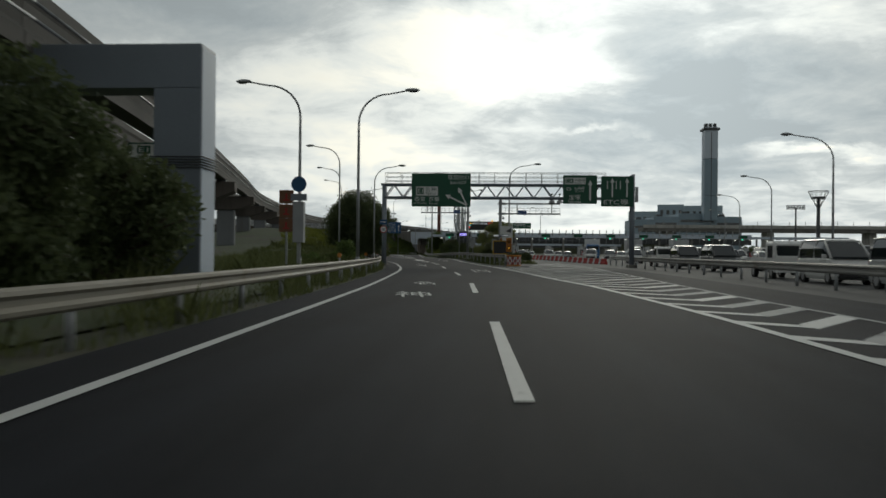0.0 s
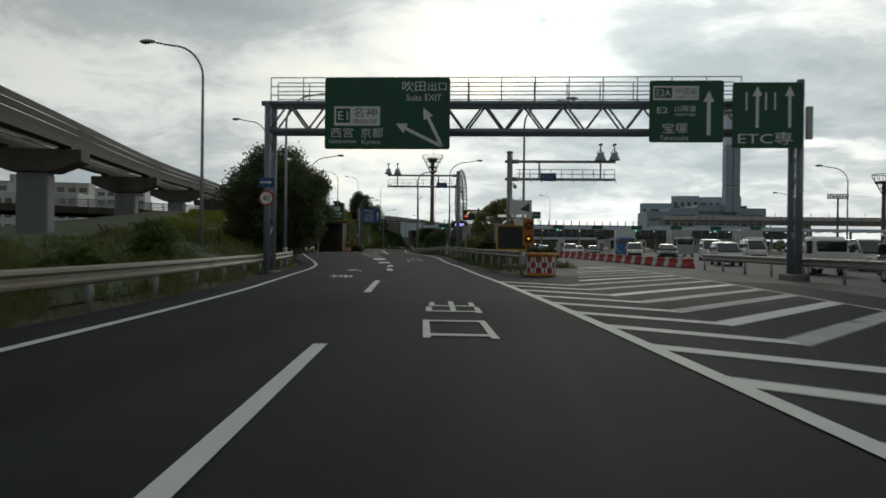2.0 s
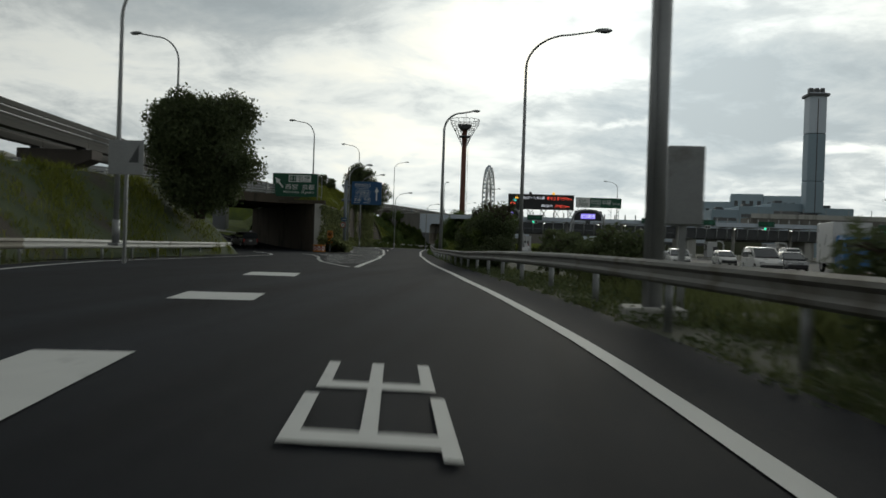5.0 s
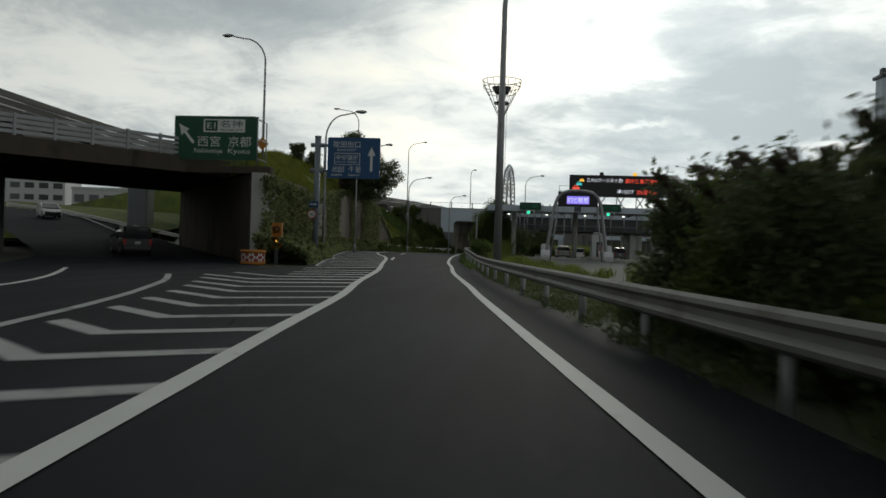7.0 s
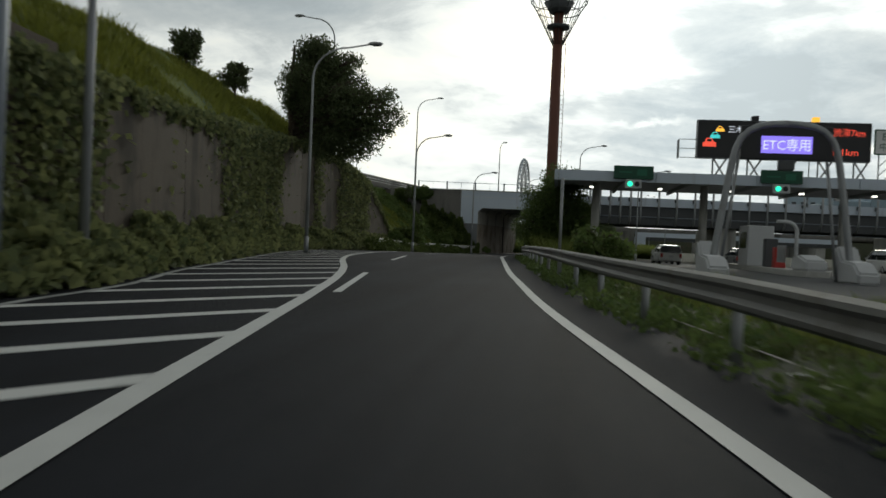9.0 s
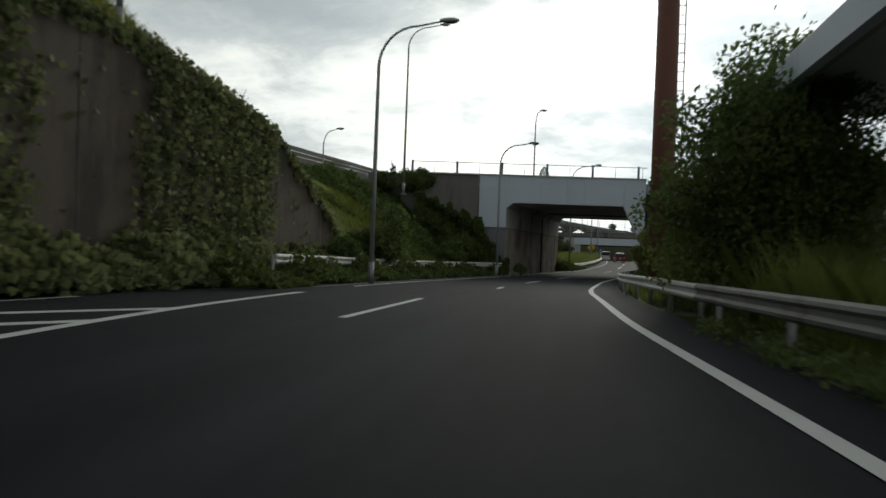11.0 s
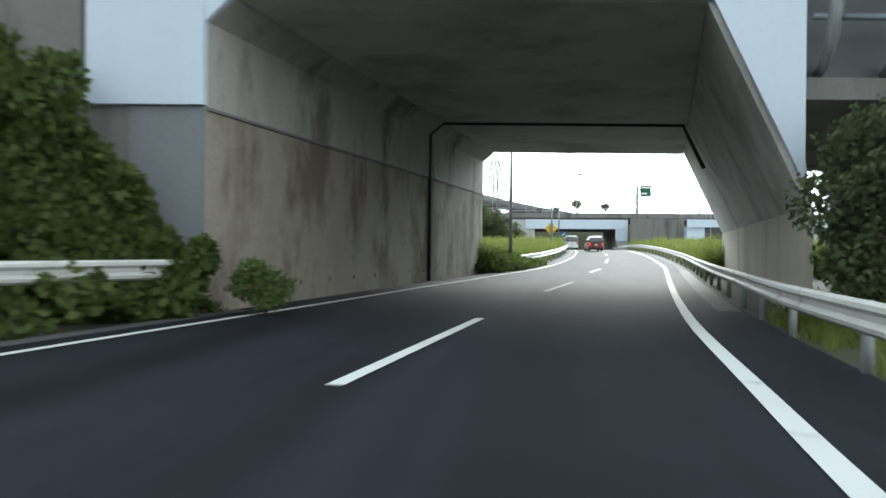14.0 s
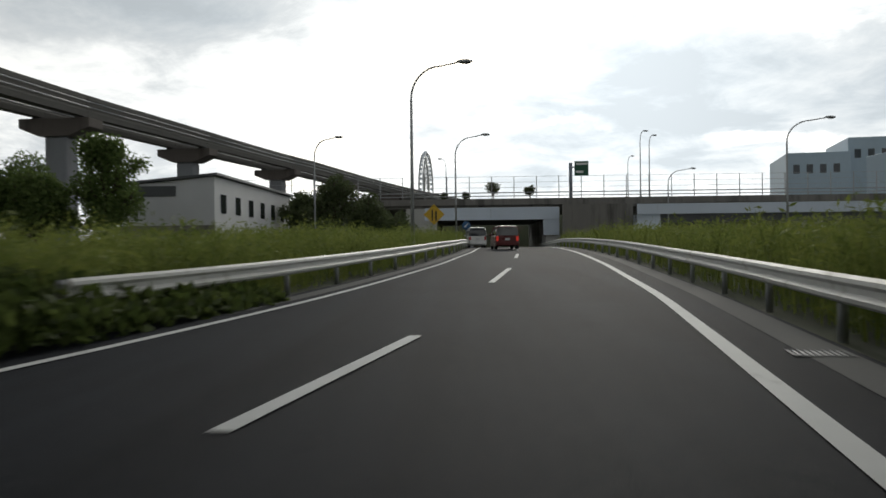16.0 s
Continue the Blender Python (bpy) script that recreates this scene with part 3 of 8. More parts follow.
tagged(link_mesh("road_branch", ribbon(bmesh.new(), BR, -5.0, 5.6, -0.012, branch_z), ASPHALT), "asphalt slip road bending under the overpass", "road", kind="structure")
PLAZA = [(9.6, -60), (9.6, 58), (4.0, 66), (1.7, 72), (1.6, 80), (2.0, 92), (2.6, 102), (3.6, 114), (3.4, 130), (0.6, 146), (-3, 160), (-9.0, 170), (-12.4, 178), (-13.6, 196), (-15.6, 216), (-16.5, 236), (-16.5, 292)]
bm = bmesh.new()
left_p = smooth_line(PLAZA, 3.0, 1)
va = [bm.verts.new((x, y, float(zr(y)) - 0.03)) for y, x in zip(*left_p)]
vb = [bm.verts.new((95, y, float(zr(y)) - 0.03)) for y, x in zip(*left_p)]
for i in range(len(va) - 1):
    bm.faces.new((va[i], vb[i], vb[i + 1], va[i + 1]))
tagged(link_mesh("toll_plaza_pavement", bm, APRON), "worn grey pavement of the toll plaza", "pavement", kind="structure")


# ---- road markings ----
def line_marking(name, path, width, mat, label, lift=0.012, height=zr):
    return tagged(link_mesh(name, ribbon(bmesh.new(), path, -width / 2, width / 2, lift, height), mat), label, "road marking", kind="structure")


def stretch(line, y0, y1, step=2.0):
    return [(float(along(line, y)), float(y)) for y in np.linspace(y0, y1, int((y1 - y0) / step) + 1)]


edge_label = "white painted edge line on asphalt"
line_marking("edge_line", stretch(LINE_L, -40, 170), 0.17, PAINT, edge_label)
line_marking("edge_line", stretch(LINE_R, -40, 278.9), 0.2, PAINT, edge_label)
line_marking("edge_line", stretch(LINE_R, 279.3, 500), 0.2, PAINT, edge_label)
line_marking("edge_line", stretch(LINE_GR, -40, 92), 0.15, OLDPAINT, "worn white edge line of the hatched island")
line_marking("edge_line", stretch(LINE_G2, 134, 246), 0.24, PAINT, "broad white line along the hatched island")
line_marking("edge_line", stretch(LINE_G2, 252, 500), 0.16, PAINT, edge_label)
line_marking("edge_line", stretch(LINE_G2L, 134, 168, 1.0), 0.2, OLDPAINT, "worn white line along the hatched island")
line_marking("edge_line", [(float(along(LINE_G2E, y)), float(y)) for y in np.arange(182, 242, 2.0)], 0.16, OLDPAINT, "white line in front of the ivy-covered wall")
line_marking("edge_line", offset_path(BR, -4.2)[20:], 0.16, PAINT, "white edge line on the slip road", 0.02, branch_z)
line_marking("edge_line", offset_path(BR, 3.2)[26:], 0.16, PAINT, "white edge line on the slip road", 0.02, branch_z)


def quad(bm, a, b, c, d, lift=0.012):
    bm.faces.new([bm.verts.new((x, y, float(zr(y)) + lift)) for x, y in (a, b, c, d)])
    return bm


lane = thing("lane_line", 0, 0, 0, "broken white lane line painted on asphalt", "road marking", kind="structure")


def dash(p, q, w, mat=PAINT, slant=0.0):
    d = Vector((q[0] - p[0], q[1] - p[1])).normalized()
    s = Vector((d.y, -d.x)) * w / 2
    bm = quad(bmesh.new(), (p[0] - s.x, p[1] - s.y), (p[0] + s.x, p[1] + s.y + slant), (q[0] + s.x, q[1] + s.y + slant), (q[0] - s.x, q[1] - s.y))
    bmesh.ops.recalc_face_normals(bm, faces=bm.faces)
    for f in bm.faces:
        if f.normal.z < 0:
            f.normal_flip()
    return link_mesh("dash", bm, mat, lane)


for p, q, w in (((0.9, -29), (0.75, -21.6), 0.17), ((0.6, -11.3), (0.45, -3.9), 0.17), ((0.2, 6.7), (-0.1, 14.3), 0.17), ((-0.72, 24.3), (-1.1, 31.6), 0.17), ((-2.03, 41.9), (-2.65, 48.7), 0.17), ((-3.9, 59.8), (-4.7, 67.0), 0.18),
                ((-5.8, 78.3), (-6.3, 81.7), 0.28), ((-6.8, 85.4), (-7.2, 88.9), 0.34), ((-8.25, 93.8), (-8.88, 97.5), 0.74), ((-9.73, 102.2), (-10.82, 107.8), 0.95),
                ((-11.97, 113.9), (-14.2, 125.0), 1.45), ((-23.2, 198.7), (-24.5, 206.9), 0.17), ((-26.2, 219.5), (-27.2, 228.5), 0.17), ((-27.6, 238), (-27.6, 245.5), 0.17),
                ((-26.64, 257.0), (-26.65, 259.6), 0.17), ((-26.3, 270.4), (-25.85, 277.1), 0.17), ((-25.0, 287.2), (-24.15, 295), 0.17), ((-20.16, 323.6), (-19.2, 328.9), 0.17), ((-17.9, 340), (-17.0, 348), 0.17),
                ((-16.2, 358), (-15.6, 366), 0.17), ((-15.0, 376), (-14.6, 384), 0.17), ((-14.2, 394), (-13.9, 402), 0.17)):
    dash(p, q, w)
dash((-22.8, 305), (-21.6, 312), 0.16, material("rubbed_road_paint", (0.09, 0.09, 0.09), 0.75, vary=0.4, scale=2.0, fine=30, bump=0.2, stain=((0.025, 0.025, 0.027), 2.5, 0.48)))

hatch = thing("hatched_island", 0, 0, 0, "white chevron hatching on the asphalt island", "road marking", kind="structure")


def arm(p, q, w, mat, parent=hatch):
    """A stripe of width w along y, from p to q."""
    bm = quad(bmesh.new(), (p[0], p[1] - w / 2), (q[0], q[1] - w / 2), (q[0], q[1] + w / 2), (p[0], p[1] + w / 2), 0.009)
    for f in bm.faces:
        f.normal_update()
        if f.normal.z < 0:
            f.normal_flip()
    return link_mesh("stripe", bm, mat, parent)


y0 = 1.98
while y0 < 88:
    xr = float(along(LINE_R, y0)) + 0.05
    xm = float(np.interp(y0, [20, 33.5, 42, 59.7, 67.2, 79], [5.1, 4.85, 4.2, 2.6, 1.7, 0.5]))
    ym = y0 - 0.85 * (xm - xr)
    if y0 < 69:
        arm((xr, y0), (xm, ym), 0.58, PAINT)
    else:
        xn = float(np.interp(y0, [69, 78, 88], [2.2, 3.1, 4.2]))
        xm, ym = xn, ym + 1.5 * (xn - xm)
    xe = min(float(along(LINE_GR, ym + 1.5 * (7.0 - xm))), 9.0)
    arm((xm, ym), (xe, ym + 1.5 * (xe - xm)), 0.9, OLDPAINT if round(y0 / 2.62) % 3 else PAINT)
    y0 += 2.62
hatch3 = thing("hatched_island", 0, 0, 0, "white stripes on the shoulder of the slip road", "road marking", kind="structure")
for k in range(26, 40):
    (x0, y0), (x1, y1) = offset_path(BR, 3.3)[k], offset_path(BR, 5.2)[k - 1]
    bm = bmesh.new()
    bm.faces.new([bm.verts.new((x, y, branch_z(BR[k][1]) + 0.02)) for x, y in ((x0, y0 - 0.18), (x1, y1 - 0.18), (x1, y1 + 0.18), (x0, y0 + 0.18))])
    link_mesh("stripe", bm, OLDPAINT, hatch3)
hatch2 = thing("hatched_island", 0, 0, 0, "white hatching on the island before the retaining wall", "road marking", kind="structure")
y0 = 143.0
while y0 < 236:
    xr = float(along(LINE_G2, y0))
    if y0 < 182:
        for k in range(40):
            xl = xr - 0.15 * k
            yl = y0 - 0.75 * (xr - xl)
            bound = float(along(LINE_G2L, yl)) if yl < 168 else -24.0 - 0.2 * (yl - 168)
            if xl < 0.5 * (xr + bound):
                break
        arm((xr, y0), (xl, yl), 0.5, PAINT if y0 > 165 else OLDPAINT, hatch2)
        if y0 < 172:
            w = max(xl - bound, 0.3)
            arm((xl, yl), (xl - w * 0.9, yl + 0.8 * w), 0.5, OLDPAINT, hatch2)
    y0 += 2.35 if y0 < 180 else 2.9
    if 180 < y0 < 183:
        y0 = 183.1
    if y0 >= 182:
        xr, xl = float(along(LINE_G2, y0)), -24.0
        for k in range(30):
            xl = 0.5 * xl + 0.5 * float(along(LINE_G2E, max(y0 - 1.6 * (xr - xl), 181.0)))
        if xr - xl > 0.4:
            arm((xr, y0), (xl, y0 - 1.6 * (xr - xl)), 0.66, PAINT, hatch2)


def road_word(text, x0, x1, y0, y1, skew):
    """Letters painted on the road, their tops ahead, leaning with the lane."""
    e = thing("road_lettering", x0, y0, float(zr((y0 + y1) / 2)) + 0.01, "white letters painted on the asphalt lane", "road marking", kind="structure")
    m = Matrix.Identity(4)
    m[0][1] = skew / (y1 - y0)
    ob = lettering("letter", text, PAINT, e, Matrix.Identity(4), x1 - x0, y1 - y0, 0.004)
    if ob:
        ob.data.transform(m)
    return e


road_word("神", -2.75, -1.75, 21.7, 24.5, -0.35)
road_word("名", -3.1, -2.3, 30.0, 32.6, -0.35)
road_word("出", -1.85, -0.82, 53.8, 56.75, -0.25)
road_word("口", -1.5, -0.5, 49.6, 52.2, -0.25)
road_word("神", -6.85, -5.95, 69.1, 71.8, -0.5)
road_word("名", -7.6, -6.9, 76.8, 79.4, -0.6)
road_word("口", -7.3, -6.2, 99.2, 102.6, -0.5)
road_word("出", -8.0, -6.95, 104.6, 108.4, -0.6)


# ---- guard rails ----
W_PROFILE = [(0.0, 0.0), (0.05, 0.04), (0.06, 0.09), (0.0, 0.14), (0.0, 0.21), (0.06, 0.26), (0.05, 0.31), (0.0, 0.35), (-0.012, 0.345), (-0.012, 0.005)]


def guard_rail(path, face, post_side, mat, label, spacing=4.0, top=0.78, height=zr):
    """A corrugated beam on posts along a path of (x, y). face: 1 when the ridges look to the right of the way, -1 to the left."""
    e = thing("guard_rail", path[0][0], path[0][1], float(height(path[0][1])), label, "guard rail")
    path = refine(path, 2) if len(path) < 12 else path
    p = np.array(path, float)
    s = np.concatenate([[0], np.cumsum(np.linalg.norm(np.diff(p, axis=0), axis=1))])
    org = Vector((path[0][0], path[0][1], float(height(path[0][1]))))

    def at(u):
        x, y = np.interp(u, s, p[:, 0]), np.interp(u, s, p[:, 1])
        return Vector((x, y, float(height(y)))) - org
    prof = [(u * face, w + top - 0.35) for u, w in W_PROFILE]
    if face < 0:
        prof = prof[::-1]
    n = int(s[-1] / spacing)
    u = 0.0
    while u < s[-1] - 0.5:
        v = min(u + 4.0, s[-1])
        pts = [at(u + (v - u) * k / 2) for k in range(3)]
        link_mesh("rail_beam", sweep(bmesh.new(), pts, prof), mat, e, smooth=False)
        u += 4.0
    bmp = bmesh.new()
    tube(bmp, [(0, 0, -0.25), (0, 0, top - 0.02)], 0.062, 10)
    box(bmp, -0.03, 0.03, -0.12, 0.12, top - 0.3, top - 0.05)
    me = None
    for k in range(n + 1):
        q0, q1 = at(min(k * spacing, s[-1])), at(min(k * spacing + 0.5, s[-1]))
        q = q0 + Vector(((q1 - q0).y, -(q1 - q0).x, 0)).normalized() * (-0.1 * face)
        if me is None:
            ob = link_mesh("post", bmp, GALV, e)
            me = ob.data
        else:
            ob = new("post", me)
            ob.parent = e
        ob.location = q
    return e


old = "weathered white corrugated guard rail on steel posts"
guard_rail([(float(along(LINE_L, y)) - 1.55, y) for y in np.arange(-30, 127, 4.0)], 1, -1, DIRTYRAIL, "dirty cream corrugated guard rail on steel posts")
guard_rail([(float(along(LINE_R, y)) + float(np.interp(y, [77, 84, 97, 105, 125, 147, 160, 170, 181, 190, 212, 237, 241], [2.1, 2.0, 1.9, 1.8, 1.5, 1.3, 1.25, 1.1, 1.25, 1.15, 1.2, 1.35, 1.35])), y) for y in np.arange(77, 242, 4.0)], -1, 1, OLDSTEEL, "dull weathered corrugated guard rail on steel posts", top=0.93,
           height=lambda y: float(zr(y)) + float(np.interp(y, [100, 112, 140, 183, 192, 210, 241], [0.1, 0.04, -0.12, -0.14, 0.0, 0.02, -0.14])))
guard_rail([(float(along(LINE_R, y)) + float(np.interp(y, [240, 255, 275, 292, 300], [1.35, 1.25, 1.15, 1.2, 1.45])), y) for y in np.arange(241, 480, 4.0)], -1, 1, RAIL, old)
guard_rail([(float(along(LINE_G2, y)) - float(np.interp(y, [252, 285, 290, 295], [2.5, 2.5, 2.0, 1.15])), y) for y in np.arange(251, 296, 4.0)], 1, -1, RAIL, "white guard rail half overgrown by creepers", top=1.02)
guard_rail([(float(along(LINE_G2, y)) - 1.1, y) for y in np.arange(329, 480, 4.0)], 1, -1, RAIL, "clean pale grey guard rail beside tall weeds")
guard_rail([(float(np.interp(y, [-30, 26, 60, 93], [11.2, 11.5, 11.9, 11.5])), y) for y in np.arange(-30, 93, 4.0)], -1, 1, OLDSTEEL, "guard rail between the toll lanes", top=0.9)
guard_rail([(float(along(LINE_L, 126)) - 1.55, 126), (-25.5, 140), (-26.6, 152), (-27.6, 158)], 1, -1, RAIL, "low white guard rail ending at the slip road")
guard_rail([(-43.1, 208.4), (-48.8, 213), (-56, 219), (-63.9, 225), (-78, 236)], -1, 1, RAIL, "white guard rail along the curved slip road", height=lambda y: float(zr(y)) + float(np.interp(y, [208, 213, 219, 225, 236], [0.5, 1.1, 1.95, 2.8, 3.8])))


# ---- embankments and retaining wall ----
def bank(name, rows, mat, label):
    """Slopes from cross rows: each row is (y, [(x, z), ...])."""
    bm = bmesh.new()
    vs = []
    for y, pts in rows:
        p = np.array(pts, float)
        u = np.linspace(0, len(pts) - 1, (len(pts) - 1) * 4 + 1)
        line = []
        for a in u:
            x, z = np.interp(a, range(len(pts)), p[:, 0]), np.interp(a, range(len(pts)), p[:, 1])
            edge = 0 if a in (0, len(pts) - 1) else 1
            line.append(bm.verts.new((x, y, float(zr(y)) + z + edge * 0.28 * noise.noise((x * 0.35, y * 0.35, 3.1)))))
        vs.append(line)
    for a, b in zip(vs, vs[1:]):
        for k in range(len(a) - 1):
            bm.faces.new((a[k + 1], a[k], b[k], b[k + 1]))
    return tagged(link_mesh(name, bm, mat, smooth=True), label, "embankment", kind="structure")


def bank_rows(y0, y1, step, fn):
    return [(float(y), fn(float(y))) for y in np.arange(y0, y1 + 0.01, step)]


def left_bank(y):
    t = float(np.interp(y, [10, 60, 90, 110, 125, 158], [0.0, 0.3, 1.6, 3.1, 4.1, 4.6]))
    x = along(LINE_L, y) - 2.4
    return [(x, -0.02), (x - 2.4, 0.5 * t + 0.15), (x - 5.2, t + 0.1), (x - 14, t + 0.2), (x - 30, t * 0.6)]


def wall_height(y):
    return float(np.interp(y, [183, 197, 207, 214, 226, 233, 246, 256, 262, 268], [4.9, 4.4, 4.8, 5.4, 6.3, 6.9, 7.1, 6.2, 4.2, 1.2]))


def top_bank(y):
    h = wall_height(y) + 0.06 if y < 268 else float(np.interp(y, [268, 274, 296], [1.2, 0.2, 0.1]))
    top = float(np.interp(y, [187, 200, 205, 212, 220, 236, 242, 255, 262, 270, 277, 296], [6.6, 7.2, 7.6, 8.3, 9.1, 9.7, 10.0, 9.4, 8.4, 7.5, 6.9, 6.9]))
    x = along(LINE_WALL, y) - 0.5 if y < 268 else float(np.interp(y, [268, 274, 296], [-36.3, -33.7, -32.4]))
    run = float(np.interp(y, [187, 240, 250, 262, 270, 296], [3.6, 3.8, 4.5, 8.0, 10.5, 8.0]))
    pts = [(x, h), (x - run * 0.45, h + 0.5 * (top - h)), (x - run, top), (x - run - 9, top + 0.2), (x - run - 26, top - 2.0), (x - run - 60, 0.0)]
    if y < 250:
        # the slip road and its abutment cut the bank off on the far side
        foot = float(np.interp(y, [186.6, 208.2, 250], [-28.6, -42.8, -66.0]))
        low = float(np.interp(y, [205, 214], [5.2, 0.5]))
        brow = max(x - run - 5, foot + float(np.interp(y, [208, 214, 250], [0.0, 4.0, 10.0])))
        xs, zs = [q[0] for q in pts][::-1], [q[1] for q in pts][::-1]
        pts = [(max(q[0], brow), float(np.interp(max(q[0], brow), xs, zs))) for q in pts[:5]] + [(min(foot, brow - 0.05), low)]
    return pts


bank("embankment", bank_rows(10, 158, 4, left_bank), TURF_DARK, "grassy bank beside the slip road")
bank("embankment", bank_rows(188, 297, 3, top_bank), TURF, "steep grass embankment above the retaining wall")


# sloping ground beside the climbing slip road
bm = bmesh.new()
for w0, w1, lift, lift2 in ((5.55, 9.0, -0.06, 0.7), (9.0, 24.0, 0.7, 0.4), (-10.0, -4.95, -0.3, -0.06), (-40.0, -10.0, -3.0, -0.3)):
    a, b = offset_path(BR, w0)[30:], offset_path(BR, w1)[30:]
    va = [bm.verts.new((x, y, branch_z(c[1]) + lift)) for (x, y), c in zip(a, BR[30:])]
    vb = [bm.verts.new((x, y, branch_z(c[1]) + lift2)) for (x, y), c in zip(b, BR[30:])]
    for i in range(len(va) - 1):
        bm.faces.new((va[i], vb[i], vb[i + 1], va[i + 1]))
tagged(link_mesh("embankment", bm, TURF, smooth=True), "dark grass slopes beside the climbing slip road", "embankment", kind="structure")


wall = thing("retaining_wall", float(along(LINE_WALL, 187)), 187, 0, "weathered concrete retaining wall overgrown with ivy", "retaining wall", kind="structure")
for a in np.arange(187, 267, 7.0):
    b = min(a + 6.96, 268)
    bm = bmesh.new()
    lo, hi = [], []
    for y in np.linspace(a, b, 5):
        x = float(along(LINE_WALL, y))
        lo.append(((x, y, float(zr(y)) - 0.3), (x - 0.5, y, float(zr(y)) - 0.3)))
        hi.append(((x - 0.1, y, float(zr(y)) + wall_height(y)), (x - 0.6, y, float(zr(y)) + wall_height(y))))
    org = Vector(wall.matrix_basis.translation)
    ring = [[bm.verts.new(Vector(p) - org) for p in (l[0], h[0], h[1], l[1])] for l, h in zip(lo, hi)]
    for r, s in zip(ring, ring[1:]):
        for k in range(4):
            bm.faces.new((r[k], r[(k + 1) % 4], s[(k + 1) % 4], s[k]))
    bm.faces.new(ring[0][::-1])
    bm.faces.new(ring[-1])
    bmesh.ops.recalc_face_normals(bm, faces=bm.faces)
    link_mesh("wall_section", bm, WALLCONC, wall)


# ---- first underpass ----
AX = Vector((3.95, 27.0, 0))
FX = Vector((0.9954, 0.0958, 0))
F0 = Vector((-29.65, 295.8, -0.42))


def on_face(s, z, depth=0.0):
    """A point of the bridge: s metres along its front, z above the road, depth as a share of its width."""
    p = F0 + FX * s + AX * depth
    p.z += z
    return p


bridge = thing("underpass_bridge", F0.x, F0.y, F0.z, "concrete road bridge with pale panels over the carriageway", "bridge", kind="structure")


def block(name, section, d0, d1, mat, parent=bridge, label=""):
    """Extrudes a section of (s, z) points along the passage."""
    bm = bmesh.new()
    org = F0
    widen = 0.45 if name in ("sloped_wall", "wall_right", "soffit") else 0.0
    a = [bm.verts.new(on_face(s + (widen * (d0 - 0.25) if s > 5 else 0), z, d0) - org) for s, z in section]
    b = [bm.verts.new(on_face(s + (widen * (d1 - 0.25) if s > 5 else 0), z, d1) - org) for s, z in section]
    n = len(section)
    bm.faces.new(a)
    bm.faces.new(b[::-1])
    for i in range(n):
        bm.faces.new((a[i], b[i], b[(i + 1) % n], a[(i + 1) % n]))
    bmesh.ops.recalc_face_normals(bm, faces=bm.faces)
    return link_mesh(name, bm, mat, parent, label)


J = 0.615   # where the expansion joint runs across the passage
for d0, d1 in ((0.0, J - 0.004), (J + 0.004, 1.0)):
    block("wall_lower", [(0, -0.4), (0, 4.02), (-1.5, 4.02), (-1.5, -0.4)], d0, d1, CONC_WARM)
    block("wall_upper", [(0.03, 4.05), (0.03, 5.72), (0.58, 6.2), (0.58, 6.6), (-1.5, 6.6), (-1.5, 4.05)], d0, d1, CONC_MID)
    block("soffit", [(0.6, 6.2), (9.95, 6.2), (9.95, 7.4), (0.6, 7.4)], d0, d1, CONC_PALE)
    block("sloped_wall", [(9.97, 6.2), (11.95, 2.2), (12.08, 2.2), (11.3, 6.6), (9.97, 6.6)], d0, d1, CONC_PALE)
    block("wall_right", [(11.97, 2.18), (11.97, -0.4), (12.1, -0.4), (12.1, 2.18)], d0, d1, CONC_LIGHT)
joint = [(0.02, 4.1), (0.02, 5.74), (0.56, 6.18), (9.9, 6.18), (10.75, 4.5)]
bm = bmesh.new()
tube(bm, [on_face(s, z, J) - F0 for s, z in [(0.03, 0.0)] + joint], 0.085, 6)
link_mesh("joint_strip", bm, BLACK, bridge, "black rubber expansion joint")
block("deck", [(-1.5, 7.42), (12.6, 7.42), (12.6, 8.2), (-1.5, 8.2)], 0.0, 1.0, CONC)
# pale cladding on the front, in panels
for s0, s1 in ((-2.3, 0.02), (0.04, 2.95), (2.97, 6.65), (6.67, 9.96)):
    z0 = 4.08 if s0 < 0 else 6.22
    sec = [(s0, z0), (s1, z0), (s1, 8.5), (s0, 8.5)] if s0 != 0.04 else [(s0, 5.72), (0.58, 6.22), (s1, 6.22), (s1, 8.5), (s0, 8.5)]
    block("cladding_panel", sec, -0.006, -0.0004, PANEL)
block("cladding_panel", [(9.98, 6.22), (11.72, 2.75), (11.78, 2.75), (11.78, 8.5), (9.98, 8.5)], -0.006, -0.0004, PANEL)
block("cladding_trim", [(-2.45, 7.66), (11.78, 7.66), (11.78, 7.7), (-2.45, 7.7)], -0.0072, -0.0062, WHITE)
block("coping", [(-8.6, 8.5), (11.8, 8.5), (11.8, 8.62), (-8.6, 8.62)], -0.01, 0.02, CONC)
block("abutment", [(-12.0, -0.4), (-2.47, -0.4), (-2.47, 8.5), (-12.0, 8.5)], -0.002, 0.3, CONC_DARK)
block("pier_face", [(-2.45, -0.4), (-1.52, -0.4), (-1.52, 4.06), (-2.45, 4.06)], 0.0, 0.3, CONC_DARK)
# Thin front slab: its turn away from the light is given as darker grey.
block("pier_face", [(-1.5, -0.4), (-0.02, -0.4), (-0.02, 4.06), (-1.5, 4.06)], -0.0015, 0.0, PIERCONC)
